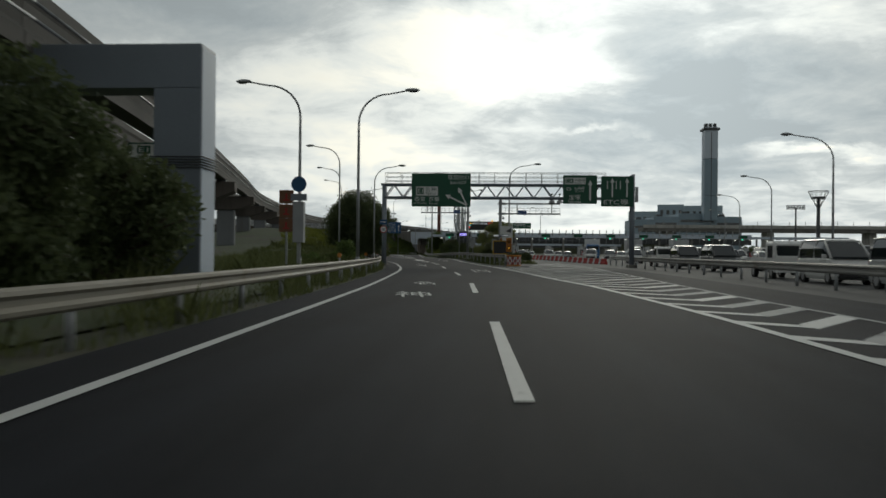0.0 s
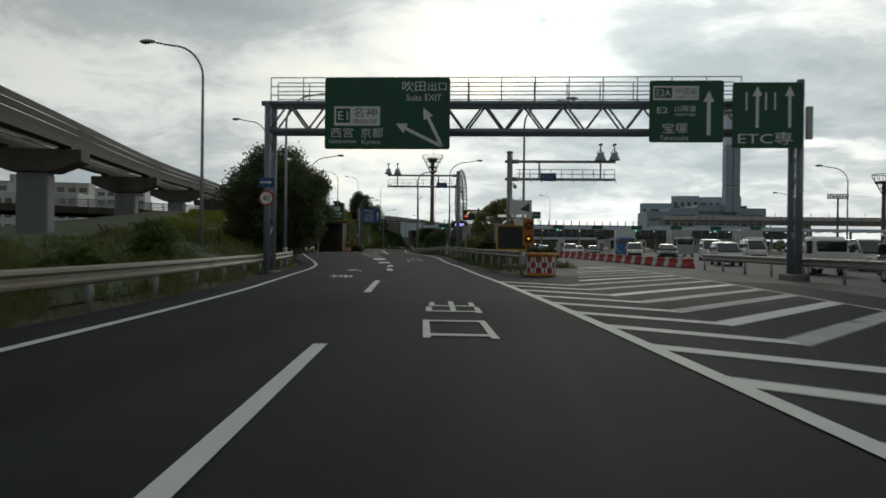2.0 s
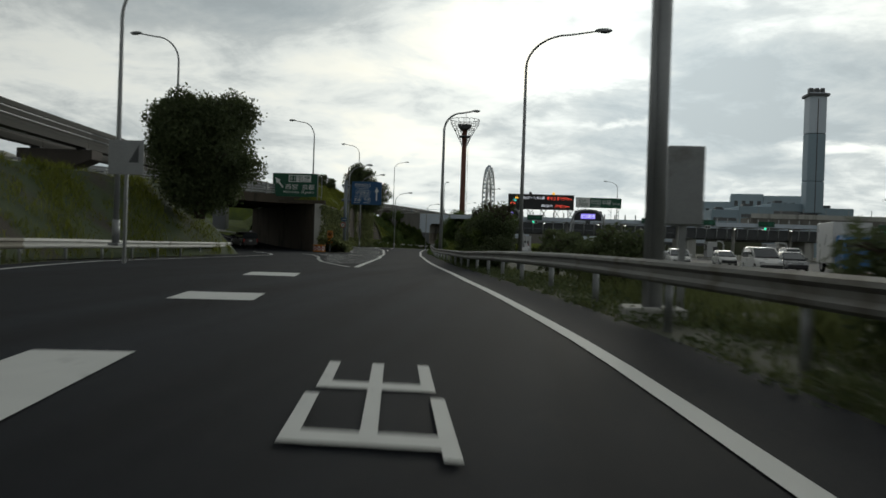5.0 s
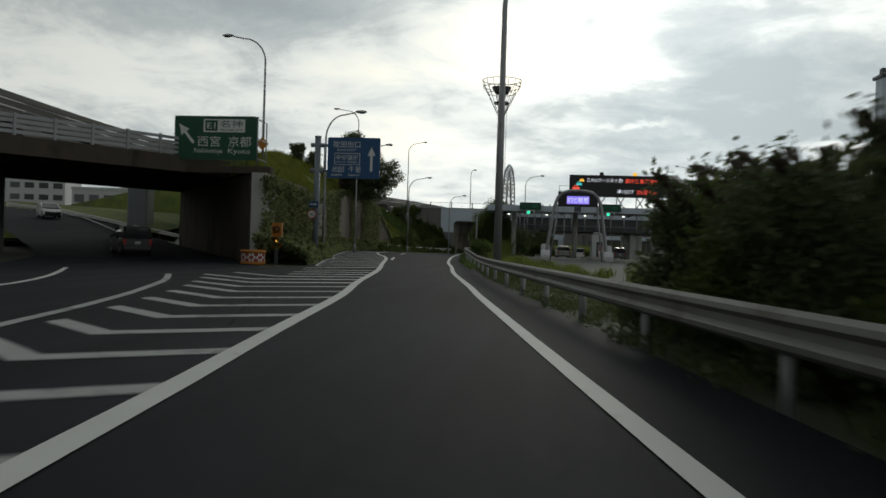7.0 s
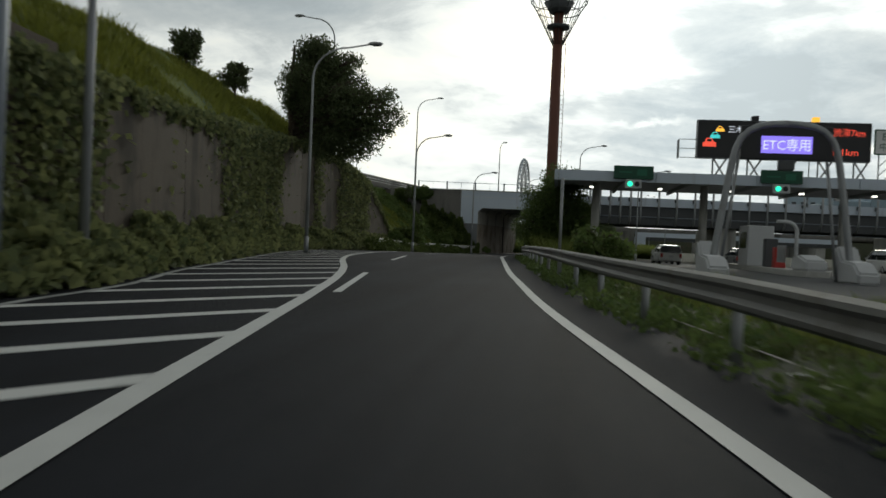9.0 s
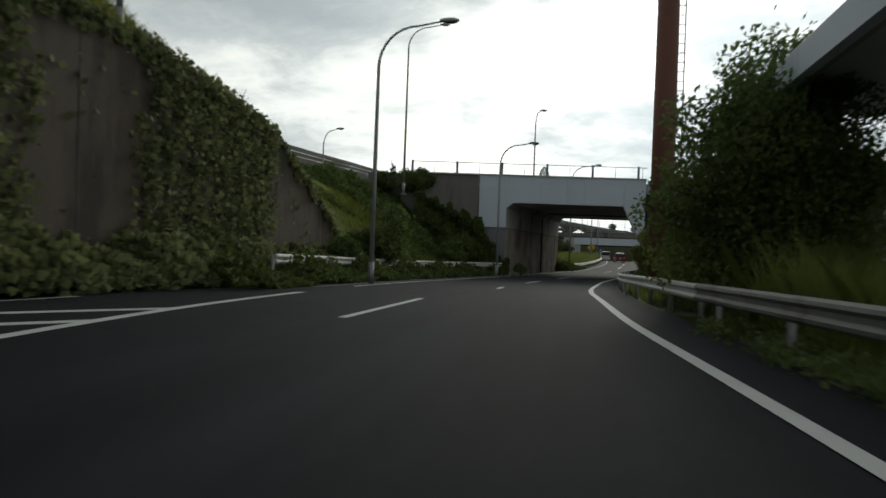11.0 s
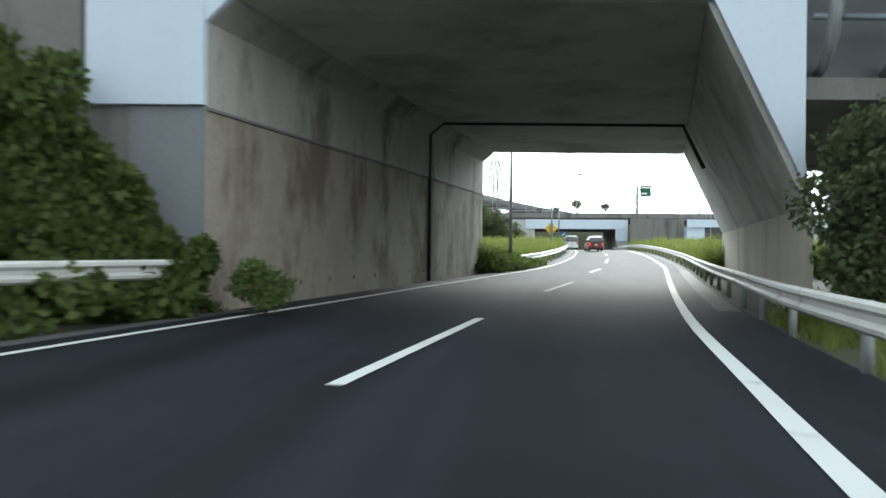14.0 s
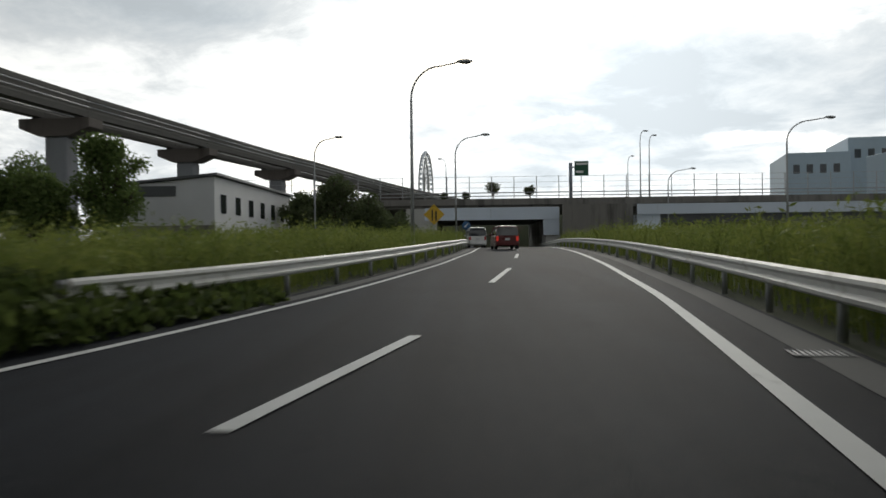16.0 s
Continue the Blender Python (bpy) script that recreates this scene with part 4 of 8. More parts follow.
for d in (0.0, 0.97):
    prt = thing("bridge_railing", *on_face(-8, 8.62, d), "steel posts with clear panels on the bridge", "railing")
    o = on_face(-8, 8.62, d)
    for k in range(6):
        s = -8.2 + 3.86 * k
        if s > 11.9:
            break
        bm = boxes((-0.09, 0.09, -0.09, 0.09, 0, 1.02), bevel=0.01)
        ob = link_mesh("post", bm, STEEL, prt)
        ob.location = on_face(s, 8.62, d) - o
        bm = bmesh.new()
        q0, q1 = on_face(s, 9.55, d) - o, on_face(min(s + 3.86, 11.8), 9.55, d) - o
        tube(bm, [q0, q1], 0.03, 6)
        mid = (q0 + q1) / 2
        tube(bm, [mid, mid - Vector((0, 0, 0.9))], 0.018, 6)
        link_mesh("rail", bm, STEEL, prt)
# girder spans towards the toll plaza
girder = thing("girder_bridge", *on_face(11.9, 0, 0), "dark steel girder bridge with a pale fascia", "bridge", kind="structure")
o = on_face(11.9, 0, 0)
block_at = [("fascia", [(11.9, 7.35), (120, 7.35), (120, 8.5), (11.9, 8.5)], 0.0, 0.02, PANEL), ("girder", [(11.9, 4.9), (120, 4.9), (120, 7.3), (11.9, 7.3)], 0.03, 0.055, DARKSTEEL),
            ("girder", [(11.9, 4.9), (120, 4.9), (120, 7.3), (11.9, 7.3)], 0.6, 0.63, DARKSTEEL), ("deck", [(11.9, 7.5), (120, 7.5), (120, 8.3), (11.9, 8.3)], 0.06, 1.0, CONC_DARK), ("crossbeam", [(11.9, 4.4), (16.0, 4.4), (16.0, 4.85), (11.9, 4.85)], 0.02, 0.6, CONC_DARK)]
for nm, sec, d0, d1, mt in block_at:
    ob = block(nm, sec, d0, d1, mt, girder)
    ob.location = F0 - o
for k in range(46):
    s = 12.35 + (1.36 * k if k < 7 else 1.36 * 7 + 2.4 * (k - 7))
    bm = bmesh.new()
    tube(bm, [(0, 0, 9.75), (0, 0, 6.6), (0, 0.08, 6.0), (0, 0.3, 5.5), (0, 0.75, 5.05), (0, 1.2, 4.9)], [0.14] * 4 + [0.13, 0.1], 4)
    ob = link_mesh("post", bm, GALV, girder)
    ob.location = on_face(s, 0, -0.012) - o
    if k < 30:
        bm = boxes((-0.22, 0.22, -0.06, 0.06, 7.95, 8.45), bevel=0.03)
        ob = link_mesh("bracket", bm, DARKSTEEL, girder)
        ob.location = on_face(s - 0.1, 0, -0.006) - o
for s in (34.0, 62.0, 90.0):
    ob = link_mesh("pier", boxes((-1.1, 1.1, 2, 22, -0.4, 4.9), bevel=0.15), CONC, girder)
    ob.location = on_face(s, 0, 0) - o
bm = bmesh.new()
tube(bm, [on_face(11.9, 5.9, -0.004) - o, on_face(60, 5.9, -0.004) - o], 0.07, 6)
link_mesh("pipe", bm, STEEL, girder)

# formwork marks, weep holes and a pour line on the walls of the passage
bm = bmesh.new()
tube(bm, [(0, 0, -0.002), (0, 0, 0.004)], 0.024, 8)
hole = bpy.data.meshes.new("tie_hole")
bm.to_mesh(hole)
bm.free()
hole.materials.append(CONC_DARK)
turn = FX.to_track_quat("Z", "Y")
for j, zz in enumerate((0.95, 1.75, 2.55, 3.35)):
    for i in range(34):
        ob = new("tie_hole", hole)
        ob.parent = bridge
        ob.location = on_face(0.0, zz, 0.015 + 0.0288 * i + 0.004 * (j % 2)) - F0
        ob.rotation_euler = turn.to_euler()
bm = bmesh.new()
tube(bm, [(0, 0, -0.05), (0, 0, 0.012)], 0.055, 12)
weep = bpy.data.meshes.new("weep_hole")
bm.to_mesh(weep)
bm.free()
weep.materials.append(BLACK)
for i in range(14):
    ob = new("weep_hole", weep)
    ob.parent = bridge
    ob.location = on_face(0.0, 0.42, 0.03 + 0.07 * i) - F0
    ob.rotation_euler = turn.to_euler()
block("ledge", [(-0.02, 3.985), (0.05, 3.985), (0.05, 4.045), (-0.02, 4.045)], 0.0, 1.0, CONC_DARK)

# stone-faced cone of earth beyond the far end of the passage
STONE = material("brown_stone_facing", (0.085, 0.066, 0.052), 0.92, vary=0.5, scale=1.6, fine=7, bump=0.9, spec=0.1, stain=((0.035, 0.032, 0.024), 0.9, 0.5))
bm = bmesh.new()
rings = []
for k in range(15):
    f = k / 14
    ring = []
    for m in range(41):
        a = radians(-130 + 250 * m / 40)
        r = float(np.interp(f, [0, 0.25, 0.55, 0.7, 0.87, 1], [3.3, 2.95, 2.45, 2.0, 1.15, 0.3])) + 0.18 * noise.noise((3 * math.cos(a), 3 * math.sin(a), 5 * f))
        ring.append(bm.verts.new((r * math.cos(a), r * math.sin(a), -0.4 + 6.3 * f)))
    rings.append(ring)
for a, b in zip(rings, rings[1:]):
    for m in range(40):
        bm.faces.new((a[m], a[m + 1], b[m + 1], b[m]))
bm.faces.new(rings[-1])
cone = link_mesh("revetment", bm, STONE, smooth=False)
cone.location = (-28.95, 326.6, -0.2)
tagged(cone, "steep brown stone-faced slope at the end of the underpass", "embankment", kind="structure")

# sealed joints and cracks in the asphalt
def seal_line(path, w, label):
    line_marking("sealed_crack", refine(path, 4), w, SEAL, label, 0.006)


seal_line([(-17.0, 152.6), (-18.0, 156.0), (-19.6, 161.2), (-20.3, 164.0), (-21.9, 168.5)], 0.05, "dark sealed crack across the hatched island")
seal_line([(-24.8, 290), (-23.2, 302), (-21.8, 312.7), (-21.0, 318.5)], 0.022, "dark sealed joint between the lanes")

# drain grates at the edge of the carriageway
for gx, gy, ang in ((-21.5, 279.1, -9.0), (-14.9, 327.0, -10.0)):
    e = thing("drain_grate", gx, gy, float(zr(gy)) + 0.006, "steel drain grate set in the shoulder", "drain grate", ang)
    part("frame", boxes((-0.3, 0.3, -0.24, -0.2, -0.05, 0.01), (-0.3, 0.3, 0.2, 0.24, -0.05, 0.01), (-0.3, -0.26, -0.2, 0.2, -0.05, 0.01), (0.26, 0.3, -0.2, 0.2, -0.05, 0.01)), DARKSTEEL, e)
    for k in range(8):
        part("bar", boxes((-0.235 + 0.063 * k, -0.21 + 0.063 * k, -0.2, 0.2, -0.05, 0.008)), GALV, e)

# concrete gutters along the edge of the carriageway
line_marking("gutter", [(float(along(LINE_R, y)) + 0.95, float(y)) for y in np.arange(298, 420, 2.0)], 0.5, APRON, "grey concrete gutter beside the guard rail", 0.008)
line_marking("gutter", [(float(along(LINE_G2, y)) - 0.75, float(y)) for y in np.arange(250, 298, 2.0)], 0.4, APRON, "grey concrete gutter below the overgrown rail", 0.008)
line_marking("gutter", [(float(along(LINE_G2, y)) - 0.55, float(y)) for y in np.arange(332, 420, 2.0)], 0.4, APRON, "grey concrete gutter beside the weeds", 0.008)

# low kerb under the guard rail, and scraps along it
line_marking("kerb", [(float(along(LINE_R, y)) + float(np.interp(y, [184, 193, 211, 232], [1.75, 1.85, 1.8, 1.85])), float(y)) for y in np.arange(184, 233, 2.0)], 0.06, CONC_DARK, "thin pale kerb edge in the weeds", 0.05)
scrap_rng = random.Random(5)
for k in range(14):
    yy = scrap_rng.uniform(186, 232)
    e = thing("litter_scrap", float(along(LINE_R, yy)) + scrap_rng.uniform(1.25, 1.75), yy, float(zr(yy)) + 0.03, "small crumpled pale scrap on the verge", "litter", scrap_rng.uniform(0, 180), group="scraps on the verge")
    bm = bmesh.new()
    bmesh.ops.create_icosphere(bm, subdivisions=1, radius=0.12)
    for v in bm.verts:
        v.co = Vector((v.co.x * scrap_rng.uniform(0.6, 1.5), v.co.y * scrap_rng.uniform(0.4, 1.0), v.co.z * scrap_rng.uniform(0.1, 0.3)))
    part("sheet", bm, OFFWHITE, e)


# ---- street lamps ----
def lamp_mesh(h, reach, fat=1.0):
    bm = bmesh.new()
    pts = [(0, 0, 0), (0, 0, h * 0.45), (0, 0, h - 1.9)]
    rs = [0.105, 0.085, 0.065]
    for k in range(1, 9):
        a = math.pi / 2 * k / 8
        pts.append((reach * 0.62 * (1 - math.cos(a)), 0, h - 1.9 + 1.62 * math.sin(a)))
        rs.append(0.06 - 0.002 * k)
    pts.append((reach, 0, h - 0.1))
    rs.append(0.04)
    tube(bm, pts, [r * fat for r in rs], 10)
    return bm


_lamps = {}


def street_lamp(x, y, z, h=10.0, reach=2.9, to_right=True, turn=0.0, label="tall grey steel street lamp with a curved arm", fat=1.0):
    key = (round(h, 1), reach, fat)
    m = pose(x, y, z, 0, 0, turn + (0 if to_right else 180))
    if key in _lamps:
        ob = copy_thing(_lamps[key], m)
        return tagged(ob, label)
    e = thing("street_lamp", x, y, z, label, "street lamp", group="street lamps along the motorway")
    e.matrix_basis = m
    part("pole", lamp_mesh(h, reach, fat), GALV, e)
    bm = bmesh.new()
    bmesh.ops.create_uvsphere(bm, u_segments=14, v_segments=8, radius=1.0)
    bmesh.ops.scale(bm, vec=(0.42, 0.16, 0.11), verts=bm.verts)
    bmesh.ops.translate(bm, vec=(reach + 0.3, 0, h - 0.06), verts=bm.verts)
    head = part("lamp_head", bm, GALV, e, smooth=True)
    bm = bmesh.new()
    bmesh.ops.create_uvsphere(bm, u_segments=12, v_segments=6, radius=1.0)
    bmesh.ops.scale(bm, vec=(0.27, 0.12, 0.08), verts=bm.verts)
    bmesh.ops.translate(bm, vec=(reach + 0.36, 0, h - 0.12), verts=bm.verts)
    part("lens", bm, WINDOW, head, smooth=True)
    bm = boxes((-0.2, 0.2, -0.2, 0.2, -0.05, 0.04), bevel=0.01)
    tube(bm, [(0, 0, 0.03), (0, 0, 0.9)], 0.13, 10)
    part("base", bm, GALV, e)
    _lamps[key] = e
    return e


def zg(y):
    return float(zr(y)) - 0.05


street_lamp(-8.0, 46.4, zg(46), 10.3, 2.7)
street_lamp(-10.4, 42.6, zg(42), 10.05, 2.7, False)
street_lamp(-15.6, 79.9, 0.1, 11.3, 2.6, False)
street_lamp(-22.4, 115, 2.0, 10.8, 2.6, False)
street_lamp(-29.3, 152, 3.4, 10.8, 2.6, False)
street_lamp(-21.6, 129.4, 0.8, 10.2, 3.0)
street_lamp(-13.4, 87.8, 0.1, 10.2, 2.6)
street_lamp(-7.0, 140.5, zg(140), 11.6, 3.3)
street_lamp(0.9, 96.0, zg(96), 11.4, 2.9)
street_lamp(-14.7, 177.7, zg(177), 13.7, 2.6, fat=1.7, label="stout tall street lamp behind the guard rail")
street_lamp(-27.8, 197.4, zg(197), 10.2, 2.1)
street_lamp(-32.1, 225.7, zg(225), 11.2, 3.0)
street_lamp(-31.95, 196.5, 5.6, 9.6, 2.4, False)
street_lamp(-36.7, 246.0, 7.1, 11.2, 2.6, False)
street_lamp(-31.7, 256.6, zg(256), 10.6, 2.5)
street_lamp(-29.68, 289.1, zg(290), 10.6, 2.3, True, 12)
street_lamp(-28.4, 315.0, 7.8, 9.3, 0.5)
street_lamp(-37.5, 290.0, 5.9, 13.7, 2.6)
street_lamp(-49.3, 306.0, 4.5, 9.0, 1.4)
street_lamp(-16.4, 290.5, zg(290), 14.5, 2.6)
street_lamp(-9.5, 285.0, zg(285), 11.0, 3.0)
street_lamp(-24.34, 327.2, zg(327), 13.0, 2.8)
street_lamp(-21.2, 360.0, zg(360), 9.9, 2.4)
street_lamp(-19.4, 392.6, zg(392), 10.2, 2.4)
street_lamp(-32.6, 396.0, zg(396), 10.6, 2.0)
street_lamp(6.1, 383.0, zg(383), 9.9, 3.0)
street_lamp(6.9, 424.0, zg(424), 10.0, 2.8)
street_lamp(7.0, 441.0, 7.8, 9.6, 0.5)
street_lamp(9.4, 446.0, 7.8, 9.6, 0.5)
street_lamp(10.8, 470.0, 7.8, 9.0, 0.5)
street_lamp(-22.0, 470.0, 7.8, 9.0, 0.8, False)
street_lamp(23.7, 61.7, zg(61), 10.0, 3.0, False)
street_lamp(30.5, 97.0, zg(97), 10.2, 2.8, False)
street_lamp(37.0, 133.0, zg(133), 10.4, 2.8, False)
street_lamp(46.0, 176.0, zg(176), 10.4, 2.8, False)
street_lamp(14.0, 300.0, 7.8, 9.4, 2.6, False)
street_lamp(-60.0, 120.0, 0.0, 8.4, 2.2)
street_lamp(-64.0, 150.0, 0.0, 8.4, 2.2, False)
street_lamp(-52.0, 96.0, 0.0, 8.4, 2.2)


# ---- signs ----
def sign_face(e, x0, x1, z0, z1, y, mat, rim=True, name="board", label=""):
    bm = bmesh.new()
    r = 0.09
    pts = []
    for cx, cz, a0 in ((x1 - r, z0 + r, -90), (x1 - r, z1 - r, 0), (x0 + r, z1 - r, 90), (x0 + r, z0 + r, 180)):
        for k in range(4):
            a = radians(a0 + 30 * k)
            pts.append((cx + r * math.cos(a), cz + r * math.sin(a)))
    prism(bm, pts, y, y + 0.07, "y")
    ob = part(name, bm, mat, e, label)
    for k in range(3):
        zz = z0 + (z1 - z0) * (0.2 + 0.3 * k)
        link_mesh("stiffener", boxes((x0 + 0.1, x1 - 0.1, y + 0.075, y + 0.14, zz, zz + 0.06)), GALV, e)
    return ob


def arrow(e, x0, z0, x1, z1, y, w, mat=None, head=0.34):
    a, b = Vector((x0, z0)), Vector((x1, z1))
    d = (b - a).normalized()
    s = Vector((d.y, -d.x))
    t = b - d * head * 1.3
    prof = [a - s * w / 2, t - s * w / 2, t - s * head * 0.62, b, t + s * head * 0.62, t + s * w / 2, a + s * w / 2]
    bm = bmesh.new()
    vs = [bm.verts.new((p.x, y, p.y)) for p in prof]
    bm.faces.new(vs)
    bmesh.ops.recalc_face_normals(bm, faces=bm.faces)
    for f in bm.faces:
        if f.normal.y > 0:
            f.normal_flip()
    return part("arrow", bm, mat or WHITE, e)


def words(e, text, x, z, h, y, mat=None, w=None):
    return lettering("letters", text, mat or WHITE, e, upright(x, y, z), width=w, height=h, thick=0.0)


def plate(e, x0, x1, z0, z1, y, mat):
    return part("panel", boxes((x0, x1, y, y + 0.012, z0, z1)), mat, e)


def sign_meishin(x, y, z, w, h, straight):
    """Green direction sign to the west; straight: the version with a single arrow."""
    e = thing("direction_sign", x, y, z, "large green motorway sign with white lettering and arrows", "road sign")
    sign_face(e, 0, w, 0, h, 0, SIGNGREEN)
    k = w / 5.0
    f = -0.006
    if straight:
        arrow(e, 1.15 * k, 0.95 * h / 2.5, 0.22 * k, 2.05 * h / 2.5, f, 0.17 * k, head=0.5 * k)
        plate(e, 1.75 * k, 4.3 * k, 0.63 * h, 0.93 * h, -0.014, WHITE)
        plate(e, 1.86 * k, 2.62 * k, 0.66 * h, 0.9 * h, -0.02, SIGNGREEN)
        words(e, "E1", 1.98 * k, 0.71 * h, 0.14 * h, -0.024, w=0.5 * k)
        words(e, "名神", 2.78 * k, 0.74 * h, 0.16 * h, -0.018, SIGNGREEN, 1.35 * k)
        words(e, "MEISHIN EXP", 2.78 * k, 0.65 * h, 0.06 * h, -0.018, SIGNGREEN, 1.35 * k)
        words(e, "西宮", 1.4 * k, 0.3 * h, 0.24 * h, f, w=1.4 * k)
        words(e, "京都", 3.3 * k, 0.3 * h, 0.24 * h, f, w=1.4 * k)
        words(e, "Nishinomiya", 1.2 * k, 0.12 * h, 0.14 * h, f, w=1.75 * k)
        words(e, "Kyoto", 3.3 * k, 0.11 * h, 0.15 * h, f, w=1.35 * k)
    else:
        plate(e, 0.38 * k, 2.22 * k, 0.33 * h, 0.6 * h, -0.014, WHITE)
        plate(e, 0.46 * k, 1.02 * k, 0.37 * h, 0.57 * h, -0.02, SIGNGREEN)
        words(e, "E1", 0.54 * k, 0.41 * h, 0.12 * h, -0.024, w=0.4 * k)
        words(e, "名神", 1.15 * k, 0.45 * h, 0.13 * h, -0.018, SIGNGREEN, 0.95 * k)
        words(e, "MEISHIN EXP", 1.15 * k, 0.36 * h, 0.06 * h, -0.018, SIGNGREEN, 0.95 * k)
        words(e, "西宮", 0.25 * k, 0.16 * h, 0.14 * h, f, w=0.9 * k)
        words(e, "京都", 1.45 * k, 0.16 * h, 0.14 * h, f, w=0.9 * k)
        words(e, "Nishinomiya", 0.18 * k, 0.06 * h, 0.08 * h, f, w=1.1 * k)
        words(e, "Kyoto", 1.5 * k, 0.05 * h, 0.085 * h, f, w=0.75 * k)
        words(e, "吹田", 3.1 * k, 0.81 * h, 0.15 * h, f, w=0.92 * k)
        words(e, "出口", 4.12 * k, 0.82 * h, 0.12 * h, f, w=0.74 * k)
        words(e, "Suita EXIT", 3.26 * k, 0.68 * h, 0.09 * h, f, w=1.4 * k)
        arrow(e, 4.7 * k, 0.04 * h, 3.95 * k, 0.58 * h, f, 0.13 * k, head=0.34 * k)
        arrow(e, 4.7 * k, 0.04 * h, 2.85 * k, 0.36 * h, f, 0.13 * k, head=0.34 * k)
    return e


GY = 73.05
sign_meishin(-7.82, GY - 0.35, 5.11, 5.14, 2.9, False)
e = thing("direction_sign", 5.3, GY - 0.35, 5.42, "green overhead sign with an upward arrow", "road sign")
sign_face(e, 0, 2.9, 0, 2.46, 0, SIGNGREEN)
plate(e, 0.14, 1.92, 1.68, 2.24, -0.014, WHITE)
plate(e, 0.2, 0.88, 1.76, 2.17, -0.02, SIGNGREEN)
words(e, "E2A", 0.27, 1.83, 0.27, -0.024, w=0.54)
words(e, "中国道", 1.0, 1.9, 0.27, -0.018, SIGNGREEN, 0.86)
words(e, "CHUGOKU EXP", 1.0, 1.74, 0.11, -0.018, SIGNGREEN, 0.86)
words(e, "E2", 0.3, 1.16, 0.24, -0.006, w=0.42)
words(e, "山陽道", 1.0, 1.22, 0.25, -0.006, w=0.82)
words(e, "SANYO EXP", 1.0, 1.04, 0.11, -0.006, w=0.82)
words(e, "宝塚", 0.52, 0.35, 0.42, -0.006, w=0.98)
words(e, "Takarazuka", 0.42, 0.09, 0.18, -0.006, w=1.12)
arrow(e, 2.32, 0.28, 2.32, 2.05, -0.006, 0.15, head=0.34)
e = thing("direction_sign", 8.55, GY - 0.35, 5.2, "green overhead toll lane sign with lane arrows", "road sign")
sign_face(e, 0, 2.74, 0, 2.6, 0, SIGNGREEN)
words(e, "ETC専", 0.22, 0.14, 0.5, -0.006, w=2.1)
for xx in (0.95, 2.2):
    arrow(e, xx, 0.8, xx, 2.45, -0.006, 0.12, head=0.3)
for xx in (0.5, 1.25, 1.6):
    plate(e, xx, xx + 0.06, 1.5, 2.2, -0.012, WHITE)

# ---- sign gantry over the carriageway ----
gantry = thing("sign_gantry", -10.3, GY + 0.2, 0, "grey steel truss gantry with a handrailed catwalk", "gantry")
gx = lambda x: x + 10.3
for yy in (0.0, 0.9):
    bm = bmesh.new()
    tube(bm, [(-0.3, yy, 7.07), (gx(11.2), yy, 7.07)], 0.11, 10)
    tube(bm, [(0, yy, 5.93), (gx(11.2), yy, 5.93)], 0.11, 10)
    part("chord", bm, STEEL, gantry)
    bm = bmesh.new()
    n = 26
    step = gx(11.0) / n
    for k in range(n):
        z0, z1 = (5.95, 7.05) if k % 2 == 0 else (7.05, 5.95)
        tube(bm, [(k * step, yy, z0), ((k + 1) * step, yy, z1)], 0.045, 6)
    part("lattice", bm, STEEL, gantry)
bm = bmesh.new()
for k in range(0, 14):
    x = gx(11.0) * k / 13
    tube(bm, [(x, 0, 7.07), (x, 0.9, 7.07)], 0.04, 6)
    tube(bm, [(x, 0, 5.93), (x, 0.9, 5.93)], 0.04, 6)
part("cross_brace", bm, STEEL, gantry)
for yy in (-0.1, 1.0):
    bm = bmesh.new()
    for zz in (7.4, 7.75, 8.12):
        tube(bm, [(0.1, yy, zz), (gx(9.0), yy, zz)], 0.022, 6)
    for k in range(15):
        x = 0.1 + (gx(9.0) - 0.1) * k / 14
        tube(bm, [(x, yy, 7.05), (x, yy, 8.12)], 0.022, 6)
    part("handrail", bm, GALV, gantry)
for yy in (0.0, 0.95):
    bm = bmesh.new()
    tube(bm, [(-0.05, yy, -0.05), (-0.05, yy, 7.15)], 0.14, 12)
    part("post", bm, STEEL, gantry)
bm = bmesh.new()
for k in range(7):
    z0, z1 = 0.4 + k * 0.8, 1.2 + k * 0.8
    tube(bm, [(-0.05, 0 if k % 2 else 0.95, z0), (-0.05, 0.95 if k % 2 else 0, z1)], 0.045, 6)
part("bracing", bm, STEEL, gantry)
for yy in (0.0, 0.95):
    part("post", tube(bmesh.new(), [(gx(11.35), yy, -0.05), (gx(11.35), yy, 8.0)], 0.15, 12), STEEL, gantry)
bm = bmesh.new()
for k in range(7):
    z0, z1 = 0.4 + k * 0.8, 1.2 + k * 0.8
    tube(bm, [(gx(11.35), 0 if k % 2 else 0.95, z0), (gx(11.35), 0.95 if k % 2 else 0, z1)], 0.045, 6)
part("bracing", bm, STEEL, gantry)
part("cabinet", boxes((gx(11.5), gx(11.75), -0.3, -0.12, 5.6, 6.9), bevel=0.02), GALV, gantry)
part("foot", boxes((-0.35, 0.25, -0.3, 1.25, -0.1, 0.06), bevel=0.02), CONC_DARK, gantry)
part("foot", boxes((gx(11.0), gx(11.7), -0.35, 1.3, -0.1, 0.2), bevel=0.04), CONC_DARK, gantry)


def disc(bm, x, y, z, r, depth, mi=0, seg=24):
    fs = prism(bm, [(x + r * math.cos(2 * math.pi * k / seg), z + r * math.sin(2 * math.pi * k / seg)) for k in range(seg)], y, y + depth, "y", mi)
    return bm


